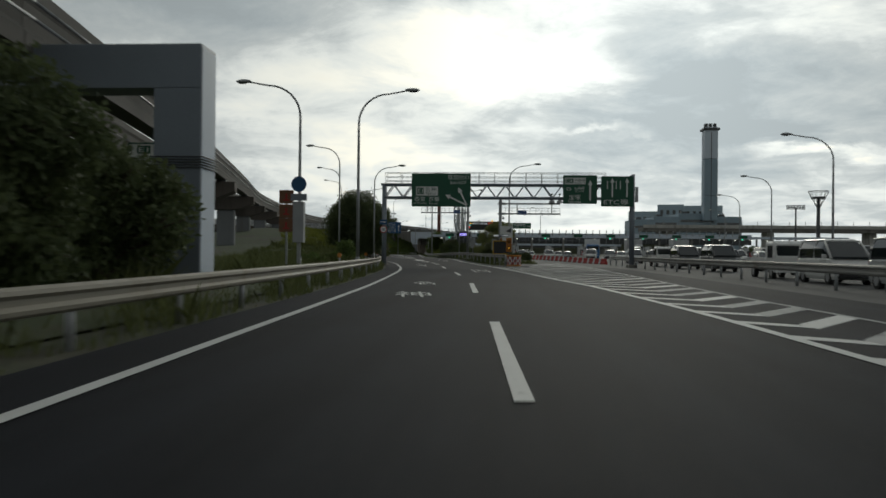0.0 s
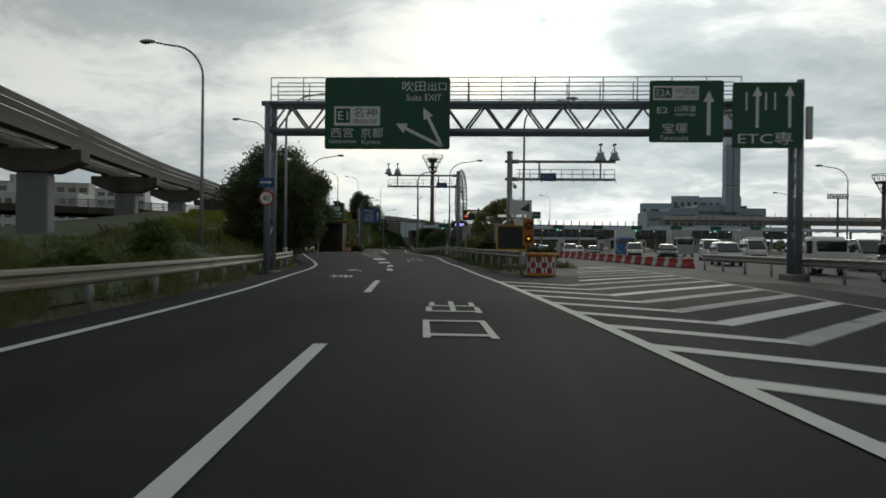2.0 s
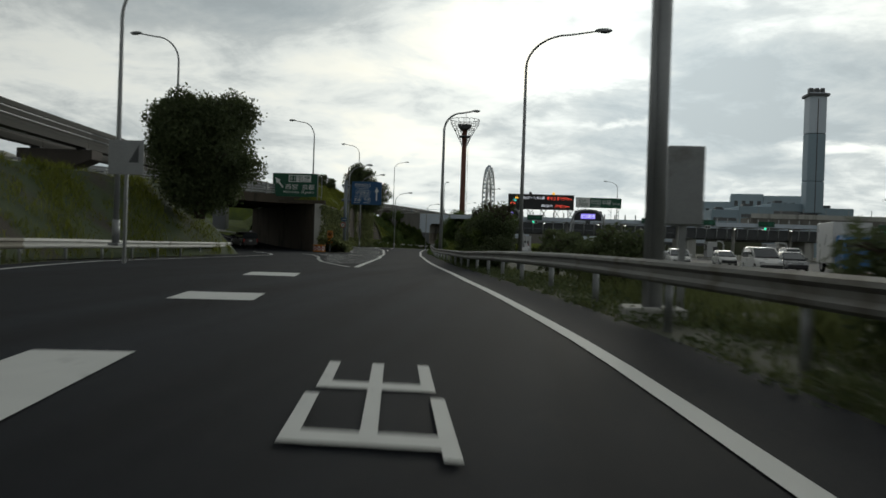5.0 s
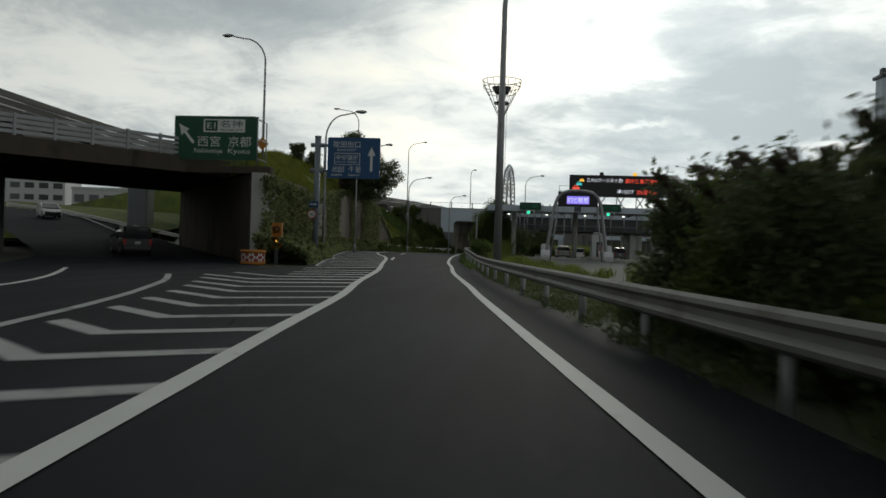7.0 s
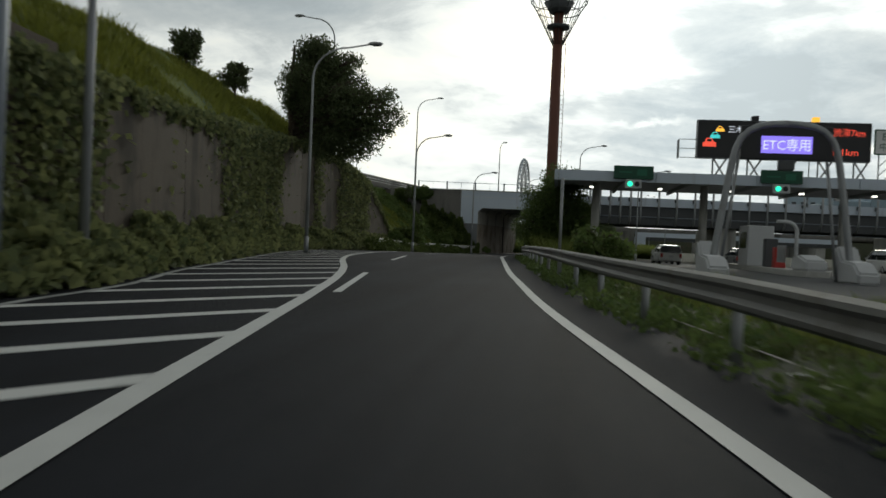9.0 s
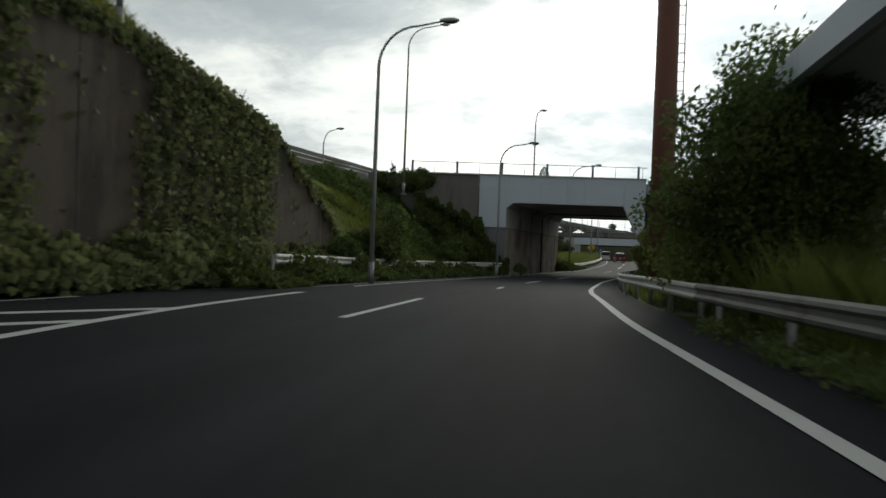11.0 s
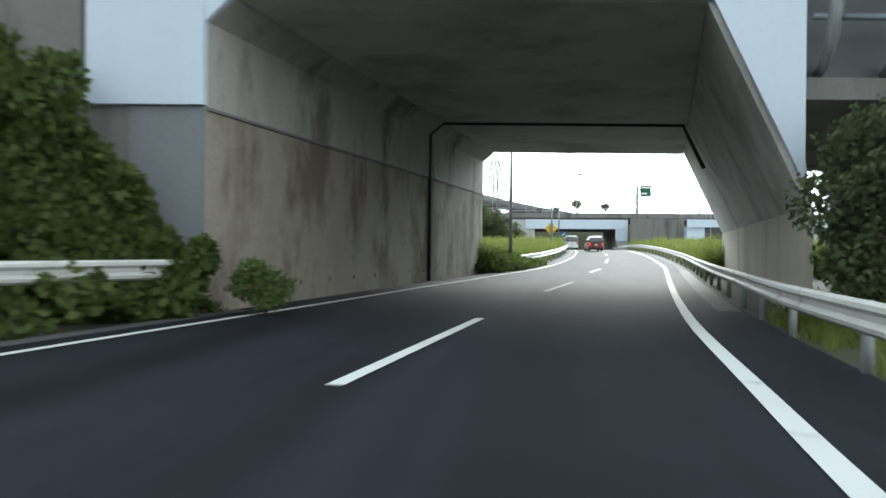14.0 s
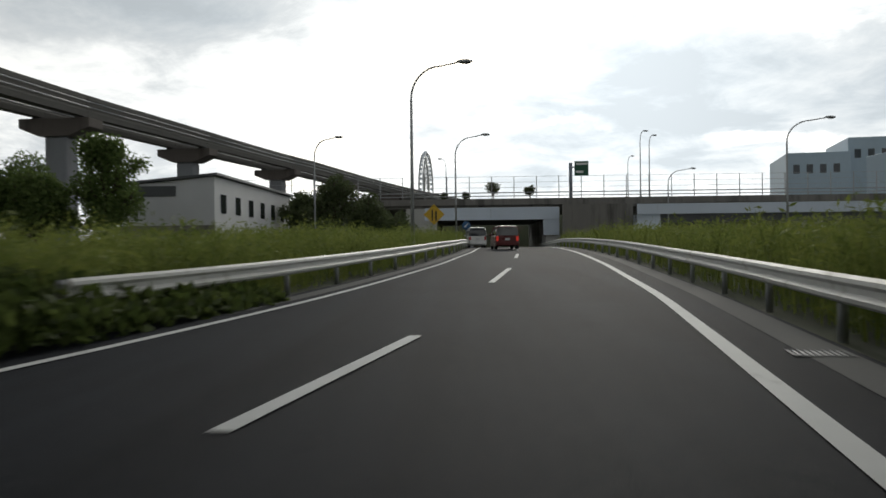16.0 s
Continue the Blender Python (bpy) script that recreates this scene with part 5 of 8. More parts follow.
def speed_sign(x, y, z, r=0.3, value="40"):
    e = thing("speed_limit_sign", x, y, z, "round speed limit sign with a red ring", "road sign")
    part("ring", disc(bmesh.new(), 0, 0, 0, r, 0.03), RED, e)
    part("disc", disc(bmesh.new(), 0, -0.006, 0, r * 0.78, 0.01), WHITE, e)
    lettering("number", value, SIGNBLUE, e, upright(-r * 0.5, -0.012, -r * 0.38), r * 1.0, r * 0.76, 0.0)
    return e


def arrow_sign(x, y, z, w, h):
    e = thing("arrow_sign", x, y, z, "small blue sign with a white arrow", "road sign")
    part("board", boxes((-w / 2, w / 2, 0, 0.03, 0, h), bevel=0.008), SIGNBLUE, e)
    arrow(e, -w * 0.38, h * 0.5, w * 0.38, h * 0.5, -0.006, 0.06, head=0.13)
    return e


speed_sign(-10.33, GY + 0.0, 3.1, 0.32)
arrow_sign(-10.33, GY + 0.0, 3.55, 0.66, 0.4)
speed_sign(-27.5, 193.4, 2.95, 0.3)
arrow_sign(-27.4, 193.4, 3.4, 0.62, 0.38)


# ---- toll camera gantries ----
def camera_unit(e, x, y, z):
    bm = bmesh.new()
    tube(bm, [(x, y, z - 0.1), (x, y, z + 0.75)], 0.035, 6)
    tube(bm, [(x - 0.1, y, z + 0.72), (x + 0.1, y, z + 0.8)], 0.07, 8)
    tube(bm, [(x - 0.22, y, z + 0.2), (x - 0.05, y, z + 0.5), (x + 0.22, y, z + 0.2)], 0.025, 6)
    part("bracket", bm, DARKSTEEL, e)
    bm = bmesh.new()
    bmesh.ops.create_cone(bm, cap_ends=True, segments=14, radius1=0.36, radius2=0.14, depth=0.46)
    bmesh.ops.translate(bm, vec=(x, y, z + 0.05), verts=bm.verts)
    part("camera_housing", bm, GALV, e, smooth=False)


def toll_gantry(x, y, z, h, reach, upper, lower, text_x, label, short=0.0):
    """A post with two arms and a railing between; reach is negative to the left."""
    e = thing("toll_gantry", x, y, z, label, "gantry")
    sg = 1 if reach > 0 else -1
    bm = bmesh.new()
    tube(bm, [(0, 0, -0.05), (0, 0, h)], 0.17, 14)
    tube(bm, [(0, 0, h), (0, 0, h + 0.1)], [0.2, 0.2], 14)
    part("post", bm, GALV, e)
    for zz, ln in ((upper, reach - sg * short), (lower, reach)):
        bm = bmesh.new()
        tube(bm, [(-0.3 * sg, 0, zz), (ln, 0, zz)], 0.085, 10)
        tube(bm, [(0.15 * sg, 0, zz), (0.55 * sg, 0, zz)], 0.13, 10)
        part("arm", bm, GALV, e)
    bm = bmesh.new()
    n = 9
    for k in range(n + 1):
        xx = sg * 0.6 + (reach - sg * 0.6) * k / n
        tube(bm, [(xx, 0.25, lower), (xx, 0.25, lower + 0.62)], 0.02, 6)
        tube(bm, [(xx, 0.0, lower - 0.02), (xx + 0.05, -0.12, lower - 0.18)], 0.022, 6)
    tube(bm, [(sg * 0.4, 0.25, lower + 0.62), (reach, 0.25, lower + 0.62)], 0.02, 6)
    tube(bm, [(sg * 0.4, 0.25, lower + 0.34), (reach, 0.25, lower + 0.34)], 0.018, 6)
    part("railing", bm, GALV, e)
    for k in (0.28, 0.86):
        part("strut", boxes((reach * k - 0.05, reach * k + 0.05, -0.05, 0.05, lower, upper)), GALV, e)
    p = part("display_panel", boxes((text_x - 0.47, text_x + 0.47, -0.2, -0.1, lower - 0.12, lower + 0.36), bevel=0.01), SIGNBLUE, e, "violet lane sign")
    lettering("letters", "ETC", material("sign_lilac", (0.35, 0.33, 0.6), 0.5, vary=0.05, bump=0), e, upright(text_x - 0.36, -0.21, lower - 0.02), 0.72, 0.26, 0.0)
    for k in (0.86, 0.99):
        camera_unit(e, reach * k, 0, upper + 0.28)
    bm = bmesh.new()
    tube(bm, [(0, -0.1, lower - 0.35), (0.3, -0.3, lower - 0.3)], 0.03, 6)
    bmesh.ops.create_uvsphere(bm, u_segments=10, v_segments=6, radius=0.13, matrix=Matrix.Translation((0.32, -0.32, lower - 0.48)))
    part("dome_camera", bm, GALV, e)
    bm = bmesh.new()
    tube(bm, [(-0.12, -0.2, 0.2), (-0.12, -0.2, h - 0.2)], 0.03, 6)
    part("cable_pipe", bm, GALV, e)
    part("foot", boxes((-0.5, 0.5, -0.5, 0.5, -0.1, 0.2), bevel=0.04), CONC, e)
    return e


toll_gantry(-0.1, 90.3, zg(90), 7.0, 6.4, 6.48, 5.4, 2.35, "grey steel arm gantry with toll cameras over the plaza lane")
toll_gantry(-4.55, 114.5, zg(114), 7.75, -6.45, 7.45, 6.45, -1.5, "grey steel arm gantry with toll cameras over the exit lane")
e = thing("control_cabinet", -0.72, 90.0, zg(90), "pale grey roadside control cabinet", "cabinet")
part("body", boxes((-0.28, 0.28, -0.2, 0.2, 1.47, 2.68), bevel=0.02), GALV, e)
part("stand", boxes((-0.06, 0.06, -0.05, 0.05, 0, 1.47)), GALV, e)
part("door", boxes((-0.25, 0.25, -0.225, -0.205, 1.52, 2.63), bevel=0.005), GALV, e)
e = thing("control_cabinet", -3.9, 115.6, zg(115), "pale grey roadside control cabinet", "cabinet")
part("body", boxes((-0.32, 0.32, -0.2, 0.2, 1.6, 3.0), bevel=0.02), GALV, e)
part("stand", boxes((-0.06, 0.06, -0.05, 0.05, 0, 1.6)), GALV, e)
e = thing("camera_warning_sign", 0.55, 88.2, zg(88), "white square sign with a dark camera symbol", "road sign")
part("board", boxes((-0.65, 0.65, 0, 0.04, 2.1, 4.0), bevel=0.01), WHITE, e)
bm = bmesh.new()
prism(bm, [(-0.05, 3.45), (0.5, 3.85), (0.5, 3.3)], -0.008, -0.002, "y")
box(bm, -0.5, 0.3, -0.008, -0.002, 3.05, 3.12)
part("symbol", bm, DARKSTEEL, e)
part("post", boxes((-0.04, 0.04, 0.05, 0.12, 0, 3.9)), GALV, e)
e = thing("camera_warning_sign", -20.2, 127.2, 0.6, "grey square sign with a dark symbol on a pole", "road sign")
part("board", boxes((-0.62, 0.62, 0, 0.04, 2.6, 3.75), bevel=0.01), GALV, e)
bm = bmesh.new()
prism(bm, [(0.1, 3.0), (0.45, 3.6), (0.45, 3.0)], -0.008, -0.002, "y")
part("symbol", bm, DARKSTEEL, e)
part("post", boxes((-0.05, 0.05, 0.05, 0.14, -0.4, 3.7)), GALV, e)

# ---- works warning devices on the island ----
GRID = material("dark_display", (0.03, 0.031, 0.034), 0.55, vary=0.1, scale=4, fine=30, bump=0.0)
e = thing("message_board", 0.0, 84.0, zg(84), "orange-framed dark message board with a solar panel", "message board")
fr = part("frame", boxes((-0.82, -0.74, -0.06, 0.06, 1.05, 2.42), (0.74, 0.82, -0.06, 0.06, 1.05, 2.42), (-0.74, 0.74, -0.06, 0.06, 1.05, 1.13), (-0.74, 0.74, -0.06, 0.06, 2.34, 2.42)), YELLOW, e)
part("screen", boxes((-0.74, 0.74, -0.02, 0.04, 1.13, 2.34)), BLACK, e)
for k in range(8):
    for xx in (-0.54, -0.18, 0.18, 0.54):
        part("display_panel", boxes((xx - 0.165, xx + 0.165, -0.027, -0.022, 1.2 + k * 0.14, 1.2 + k * 0.14 + 0.1)), GRID, e)
bm = boxes((-0.12, 0.12, -0.1, 0.1, 2.42, 2.62))
tube(bm, [(0, 0, 2.6), (0, 0, 2.85)], 0.05, 8)
part("mount", bm, ORANGE, e)
bm = bmesh.new()
prism(bm, [(-0.45, 2.78), (0.45, 2.95), (0.45, 3.0), (-0.45, 2.83)], -0.75, 0.75, "x")
part("solar_panel", bm, WINDOW, e)
for xx in (-0.55, 0.55):
    part("leg", boxes((xx - 0.05, xx + 0.05, -0.05, 0.05, -0.05, 1.05)), DARKSTEEL, e)


def flasher(x, y, z, w=0.62, h=1.3, base=1.15, yaw=0.0):
    e = thing("warning_flasher", x, y, z, "weathered orange warning beacon with two amber lenses", "warning light", yaw)
    part("case", boxes((-w / 2, w / 2, -0.12, 0.12, base, base + h), bevel=0.03), ORANGE, e)
    for k, zz in enumerate((base + h * 0.27, base + h * 0.73)):
        bm = bmesh.new()
        tube(bm, [(0, -0.11, zz), (0, -0.24, zz)], [w * 0.36, w * 0.38], 20, cap=False)
        part("hood", bm, BLACK, e)
        bm = bmesh.new()
        bmesh.ops.create_uvsphere(bm, u_segments=16, v_segments=8, radius=w * 0.33)
        bmesh.ops.scale(bm, vec=(1, 0.35, 1), verts=bm.verts)
        bmesh.ops.translate(bm, vec=(0, -0.12, zz), verts=bm.verts)
        part("lens", bm, material("amber_lens", (0.2, 0.07, 0.01), 0.25, bump=0, vary=0.05), e, smooth=True)
        if k == 0:
            bm = bmesh.new()
            bmesh.ops.create_uvsphere(bm, u_segments=10, v_segments=6, radius=w * 0.1, matrix=Matrix.Translation((0, -0.2, zz)))
            part("lit_bulb", bm, L_AMBER, e)
    part("stand", boxes((-0.09, 0.09, -0.06, 0.06, -0.05, base)), DARKSTEEL, e)
    return e


flasher(0.74, 79.0, zg(79), 0.52, 1.32, 1.3)
flasher(-26.75, 184.3, zg(184), 0.55, 1.35, 0.85)


def crash_drum(x, y, z, r=0.66, h=0.86, sq=8, rows=3):
    e = thing("crash_cushion", x, y, z, "squat crash cushion with red and white checks and orange bands", "crash cushion")
    seg = 32
    for nm, z0, z1, rr, mt in (("base_band", 0.0, 0.16, r * 1.06, ORANGE), ("top_band", h - 0.16, h, r * 1.06, ORANGE), ("core", 0.1, h - 0.05, r * 0.985, DARKSTEEL)):
        bm = bmesh.new()
        tube(bm, [(0, 0, z0), (0, 0, z1)], rr, seg)
        part(nm, bm, mt, e)
    hh = (h - 0.34) / rows
    meshes = {}
    for j in range(rows):
        for i in range(16):
            a0, a1 = 2 * math.pi * i / 16, 2 * math.pi * (i + 1) / 16
            bm = bmesh.new()
            vs = []
            for rr in (r * 0.98, r):
                for a, zz in ((a0, 0.17 + j * hh), (a1, 0.17 + j * hh), (a1, 0.17 + (j + 1) * hh), (a0, 0.17 + (j + 1) * hh)):
                    vs.append(bm.verts.new((rr * math.cos(a), rr * math.sin(a), zz)))
            bm.faces.new(vs[4:])
            for k in range(4):
                bm.faces.new((vs[k], vs[(k + 1) % 4], vs[4 + (k + 1) % 4], vs[4 + k]))
            part("check", bm, RED if (i + j) % 2 else WHITE, e)
    return e


crash_drum(1.15, 74.6, zg(74), 0.63, 1.02)
crash_drum(-27.4, 182.5, zg(182), 0.6, 0.75)
e = thing("rail_end", 0.9, 78.0, zg(78), "grey box end of the guard rail", "guard rail")
part("cap", boxes((-0.5, 0.5, -0.15, 0.15, 0.4, 0.86), bevel=0.05), GALV, e)
part("post", boxes((-0.06, 0.06, -0.06, 0.06, -0.05, 0.45)), GALV, e)

# ---- left roadside things at the start ----
portal = thing("portal_frame", -7.82, 21.0, 0, "large grey steel portal frame standing beside the road", "portal frame")
part("column", boxes((-1.15, 0.1, 0.0, 1.1, -0.1, 5.35), bevel=0.02), STEEL, portal)
part("beam", boxes((-14.0, 0.1, 0.0, 1.1, 5.352, 6.5), bevel=0.02), STEEL, portal)
part("column", boxes((-14.0, -12.6, 0.0, 1.1, -0.1, 5.35), bevel=0.02), STEEL, portal)
# Pale sheet on the column: its bright side face is put in as colour.
part("side_panel", boxes((0.1, 0.115, 0.05, 1.05, 0.2, 6.4)), PANEL, portal)
bm = bmesh.new()
for k in range(5):
    tube(bm, [(-1.2, -0.05, 3.3 + 0.07 * k), (0.14, -0.05, 3.3 + 0.07 * k), (0.14, 1.2, 3.3 + 0.07 * k)], 0.018, 6)
part("cables", bm, DARKSTEEL, portal)
part("notice", boxes((-1.75, -1.2, -0.02, 0.02, 3.0, 3.55), bevel=0.005), OFFWHITE, portal)
part("notice_bars", boxes((-1.68, -1.3, -0.03, -0.022, 3.34, 3.48), (-1.68, -1.45, -0.03, -0.022, 3.08, 3.24)), DARKSTEEL, portal)
DULLORANGE = material("dull_orange", (0.2, 0.09, 0.045), 0.6, vary=0.2, scale=2, fine=15, bump=0.03, stain=((0.13, 0.08, 0.06), 2.0, 0.55))
e = thing("lane_signal_board", -11.2, 43.0, zg(43), "tall orange board of three stacked panels on a post", "road sign")
for k in range(3):
    p = part("panel", boxes((-0.38, 0.38, 0, 0.06, 2.2 + 0.74 * k, 2.2 + 0.74 * k + 0.7), bevel=0.01), DULLORANGE, e)
    part("bars", boxes((-0.16, 0.16, -0.006, -0.002, 2.35 + 0.74 * k, 2.42 + 0.74 * k), (-0.05, 0.05, -0.006, -0.002, 2.42 + 0.74 * k, 2.72 + 0.74 * k)), RED, p)
part("post", boxes((-0.05, 0.05, 0.07, 0.15, 0, 4.4)), GALV, e)
e = thing("round_sign", -10.4, 42.4, 4.6, "round blue sign with a small plate below on a lamp post", "road sign")
part("disc", disc(bmesh.new(), 0, 0, 0, 0.4, 0.03), SIGNBLUE, e)
part("plate", boxes((-0.42, 0.42, 0, 0.03, -0.85, -0.5), bevel=0.01), STEEL, e)
e = thing("equipment_box", -10.4, 42.5, 0, "tall grey equipment cabinet at a lamp post", "cabinet")
part("body", boxes((-0.28, 0.28, -0.2, 0.2, 1.6, 3.7), bevel=0.02), GALV, e)
part("stand", boxes((-0.08, 0.08, -0.06, 0.06, -0.05, 1.6)), GALV, e)
for xx, yy in ((-8.2, 50.5), (-7.0, 36.0), (-19.5, 101.0)):
    e = thing("delineator", xx, yy, zg(yy), "slim post with a round amber reflector", "delineator")
    bm = bmesh.new()
    tube(bm, [(0, 0, 0), (0, 0, 1.0)], 0.03, 8)
    part("post", bm, GALV, e)
    part("reflector", disc(bmesh.new(), 0, -0.03, 1.05, 0.1, 0.03), ORANGE, e)

e = thing("steel_post", -18.82, 216.6, zg(216), "plain grey steel post behind the guard rail", "post")
bm = bmesh.new()
tube(bm, [(0, 0, -0.05), (0, 0, 3.75)], 0.062, 12)
part("pipe", bm, GALV, e)
bm = bmesh.new()
tube(bm, [(0, 0, 3.3), (0, 0, 3.36)], 0.085, 12)
part("clamp", bm, GALV, e)


# ---- monorail viaduct ----
MONO = [(-8, -30), (-13.5, 18), (-19, 43), (-24.5, 66), (-30, 90), (-37, 117), (-43, 150), (-49, 200), (-53, 260), (-54, 320), (-51.8, 385), (-45.5, 436), (-36, 480), (-18, 540), (10, 610), (60, 700)]
MONO = refine(MONO, 10)
_mp = np.array(MONO)
_ms = np.concatenate([[0], np.cumsum(np.linalg.norm(np.diff(_mp, axis=0), axis=1))])


def mono_at(s):
    x, y = float(np.interp(s, _ms, _mp[:, 0])), float(np.interp(s, _ms, _mp[:, 1]))
    z = float(np.interp(y, [-30, 20, 48, 140, 200, 290, 305, 324, 374, 400, 445, 500, 700], [7.5, 8.0, 8.3, 9.7, 9.8, 10.85, 11.3, 12.0, 13.3, 13.65, 13.9, 12.9, 11.0]))
    return Vector((x, y, z))


mono = thing("monorail_viaduct", 0, 0, 0, "elevated twin-beam monorail track on concrete piers", "monorail")
s_at = lambda y: float(np.interp(y, _mp[:, 1], _ms))
stops = [s_at(y) for y in (-28, -4, 20, 43, 66, 90, 117, 141, 165, 190, 215, 240, 266, 291, 316, 340, 362, 385.5, 409, 436, 461, 486, 512, 540, 570, 600, 640, 690)]
BEAM = [(-0.42, -1.75), (0.42, -1.75), (0.42, -1.3), (0.34, -1.15), (0.34, -0.5), (0.42, -0.35), (0.42, 0.0), (-0.42, 0.0), (-0.42, -0.35), (-0.34, -0.5), (-0.34, -1.15), (-0.42, -1.3)]
for a, b in zip(stops, stops[1:]):
    for off in (-1.85, 1.85):
        pts = []
        for k in range(7):
            u = a + 0.03 + (b - a - 0.06) * k / 6
            p, q = mono_at(u), mono_at(u + 0.5)
            d = (q - p).normalized()
            pts.append(p + Vector((d.y, -d.x, 0)) * off)
        link_mesh("beam", sweep(bmesh.new(), pts, BEAM), BEAMCONC, mono)
    bm = bmesh.new()
    for off, zz in ((-0.9, -1.2), (0.9, -1.2), (2.5, -1.0), (-2.5, -1.0), (2.5, -0.55)):
        pts = []
        for k in range(5):
            u = a + (b - a) * k / 4
            p, q = mono_at(u), mono_at(u + 0.5)
            d = (q - p).normalized()
            pts.append(p + Vector((d.y, -d.x, 0)) * off + Vector((0, 0, zz)))
        tube(bm, pts, 0.05, 5)
    link_mesh("service_rail", bm, GALV, mono)
for s in stops[3:]:
    p, q = mono_at(s), mono_at(s + 1)
    ang = math.degrees(math.atan2(q.y - p.y, q.x - p.x)) - 90
    gz = float(zr(p.y))
    h = p.z - 1.95 - gz
    bm = bmesh.new()
    prism(bm, [(-3.0, 0.0), (-3.0, -0.75), (-1.3, -1.45), (1.3, -1.45), (3.0, -0.75), (3.0, 0.0)], -1.15, 1.15, "y")
    bmesh.ops.bevel(bm, geom=list(bm.edges), offset=0.05, segments=1, affect="EDGES")
    pier = part("pier_cap", bm, CAPCONC, mono)
    pier.matrix_basis = pose(p.x, p.y, p.z - 1.95, 0, 0, ang)
    c = part("column", boxes((-0.95, 0.95, -0.9, 0.9, -h - 0.3, -1.44), bevel=0.2), PIERCONC, pier)
    for xx in (-1.85, 1.85):
        part("bearing", boxes((xx - 0.4, xx + 0.4, -0.5, 0.5, 0.0, 0.2), bevel=0.02), DARKSTEEL, pier)

e = thing("direction_sign", -19.02, 41.4, 5.3, "green motorway sign with an upward arrow under the viaduct", "road sign")
sign_face(e, 0, 2.75, 0, 1.3, 0, SIGNGREEN)
plate(e, 0.08, 1.65, 0.08, 1.22, -0.014, WHITE)
plate(e, 0.5, 1.2, 0.74, 1.14, -0.02, SIGNGREEN)
words(e, "E1", 0.6, 0.82, 0.24, -0.024, w=0.48)
words(e, "名神", 0.36, 0.3, 0.38, -0.018, SIGNGREEN, 1.0)
words(e, "MEISHIN EXP", 0.3, 0.13, 0.12, -0.018, SIGNGREEN, 1.1)
arrow(e, 2.2, 0.2, 2.2, 1.12, -0.006, 0.13, head=0.3)
part("hanger", boxes((0.3, 0.4, 0.15, 0.3, 0.1, 1.25), (2.3, 2.4, 0.15, 0.3, 0.1, 1.25)), GALV, e)
e = thing("marker_post", -21.1, 56.5, 0, "slim yellow post beside the neighbouring road", "post")
part("post", boxes((-0.09, 0.09, -0.09, 0.09, -0.1, 4.2), bevel=0.02), YELLOW, e)

# ---- overpass of the slip road ----
over = thing("overpass", -33.0, 187.0, 0, "dark concrete overpass with a corrugated parapet", "bridge", kind="structure")
OD = Vector((0.5, 0.866, 0))
ON = Vector((-0.866, 0.5, 0))


def op(u, v, z):
    """u along the overpass towards the wall, v to its far side."""
    return OD * u + ON * v + Vector((0, 0, z))


def oblock(name, u0, u1, v0, v1, z0, z1, mat, bevel=0.0):
    bm = bmesh.new()
    vs = [bm.verts.new(op(u, v, z)) for z in (z0, z1) for v in (v0, v1) for u in (u0, u1)]
    for f in ((0, 2, 3, 1), (4, 5, 7, 6), (0, 1, 5, 4), (2, 6, 7, 3), (0, 4, 6, 2), (1, 3, 7, 5)):
        bm.faces.new([vs[i] for i in f])
    bmesh.ops.recalc_face_normals(bm, faces=bm.faces)
    if bevel:
        bmesh.ops.bevel(bm, geom=list(bm.edges), offset=bevel, segments=1, affect="EDGES")
    return link_mesh(name, bm, mat, over)


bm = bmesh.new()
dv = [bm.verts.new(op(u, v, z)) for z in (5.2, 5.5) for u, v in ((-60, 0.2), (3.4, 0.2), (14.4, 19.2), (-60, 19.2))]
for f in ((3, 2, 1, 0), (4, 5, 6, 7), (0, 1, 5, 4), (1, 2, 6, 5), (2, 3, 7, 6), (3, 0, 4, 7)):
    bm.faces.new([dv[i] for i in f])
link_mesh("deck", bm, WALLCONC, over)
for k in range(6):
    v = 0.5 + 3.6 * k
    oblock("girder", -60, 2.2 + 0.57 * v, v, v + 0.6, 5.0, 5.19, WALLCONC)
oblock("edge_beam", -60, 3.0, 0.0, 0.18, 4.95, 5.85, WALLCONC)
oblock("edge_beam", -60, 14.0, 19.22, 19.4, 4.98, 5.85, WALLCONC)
for k in range(26):
    u = 0.2 - 2.0 * k
    oblock("parapet_post", u - 0.07, u + 0.07, 0.05, 0.2, 5.85, 6.95, GALV)
    for j in range(4):
        z = 5.95 + 0.26 * j
        oblock("parapet_slat", u - 1.93, u - 0.09, 0.08, 0.13, z, z + 0.17, GALV)
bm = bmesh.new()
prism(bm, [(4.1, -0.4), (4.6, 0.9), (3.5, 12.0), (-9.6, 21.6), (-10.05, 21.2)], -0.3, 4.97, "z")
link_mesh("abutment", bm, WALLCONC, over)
bm = bmesh.new()
prism(bm, [(4.0, -0.62), (4.75, -0.4), (4.85, 0.95), (4.62, 0.95), (4.12, -0.42)], -0.3, 4.97, "z")
link_mesh("end_pillar", bm, CONC, over)
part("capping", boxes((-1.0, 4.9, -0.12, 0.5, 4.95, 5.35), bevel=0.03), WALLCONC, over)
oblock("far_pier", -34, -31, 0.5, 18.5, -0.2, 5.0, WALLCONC)

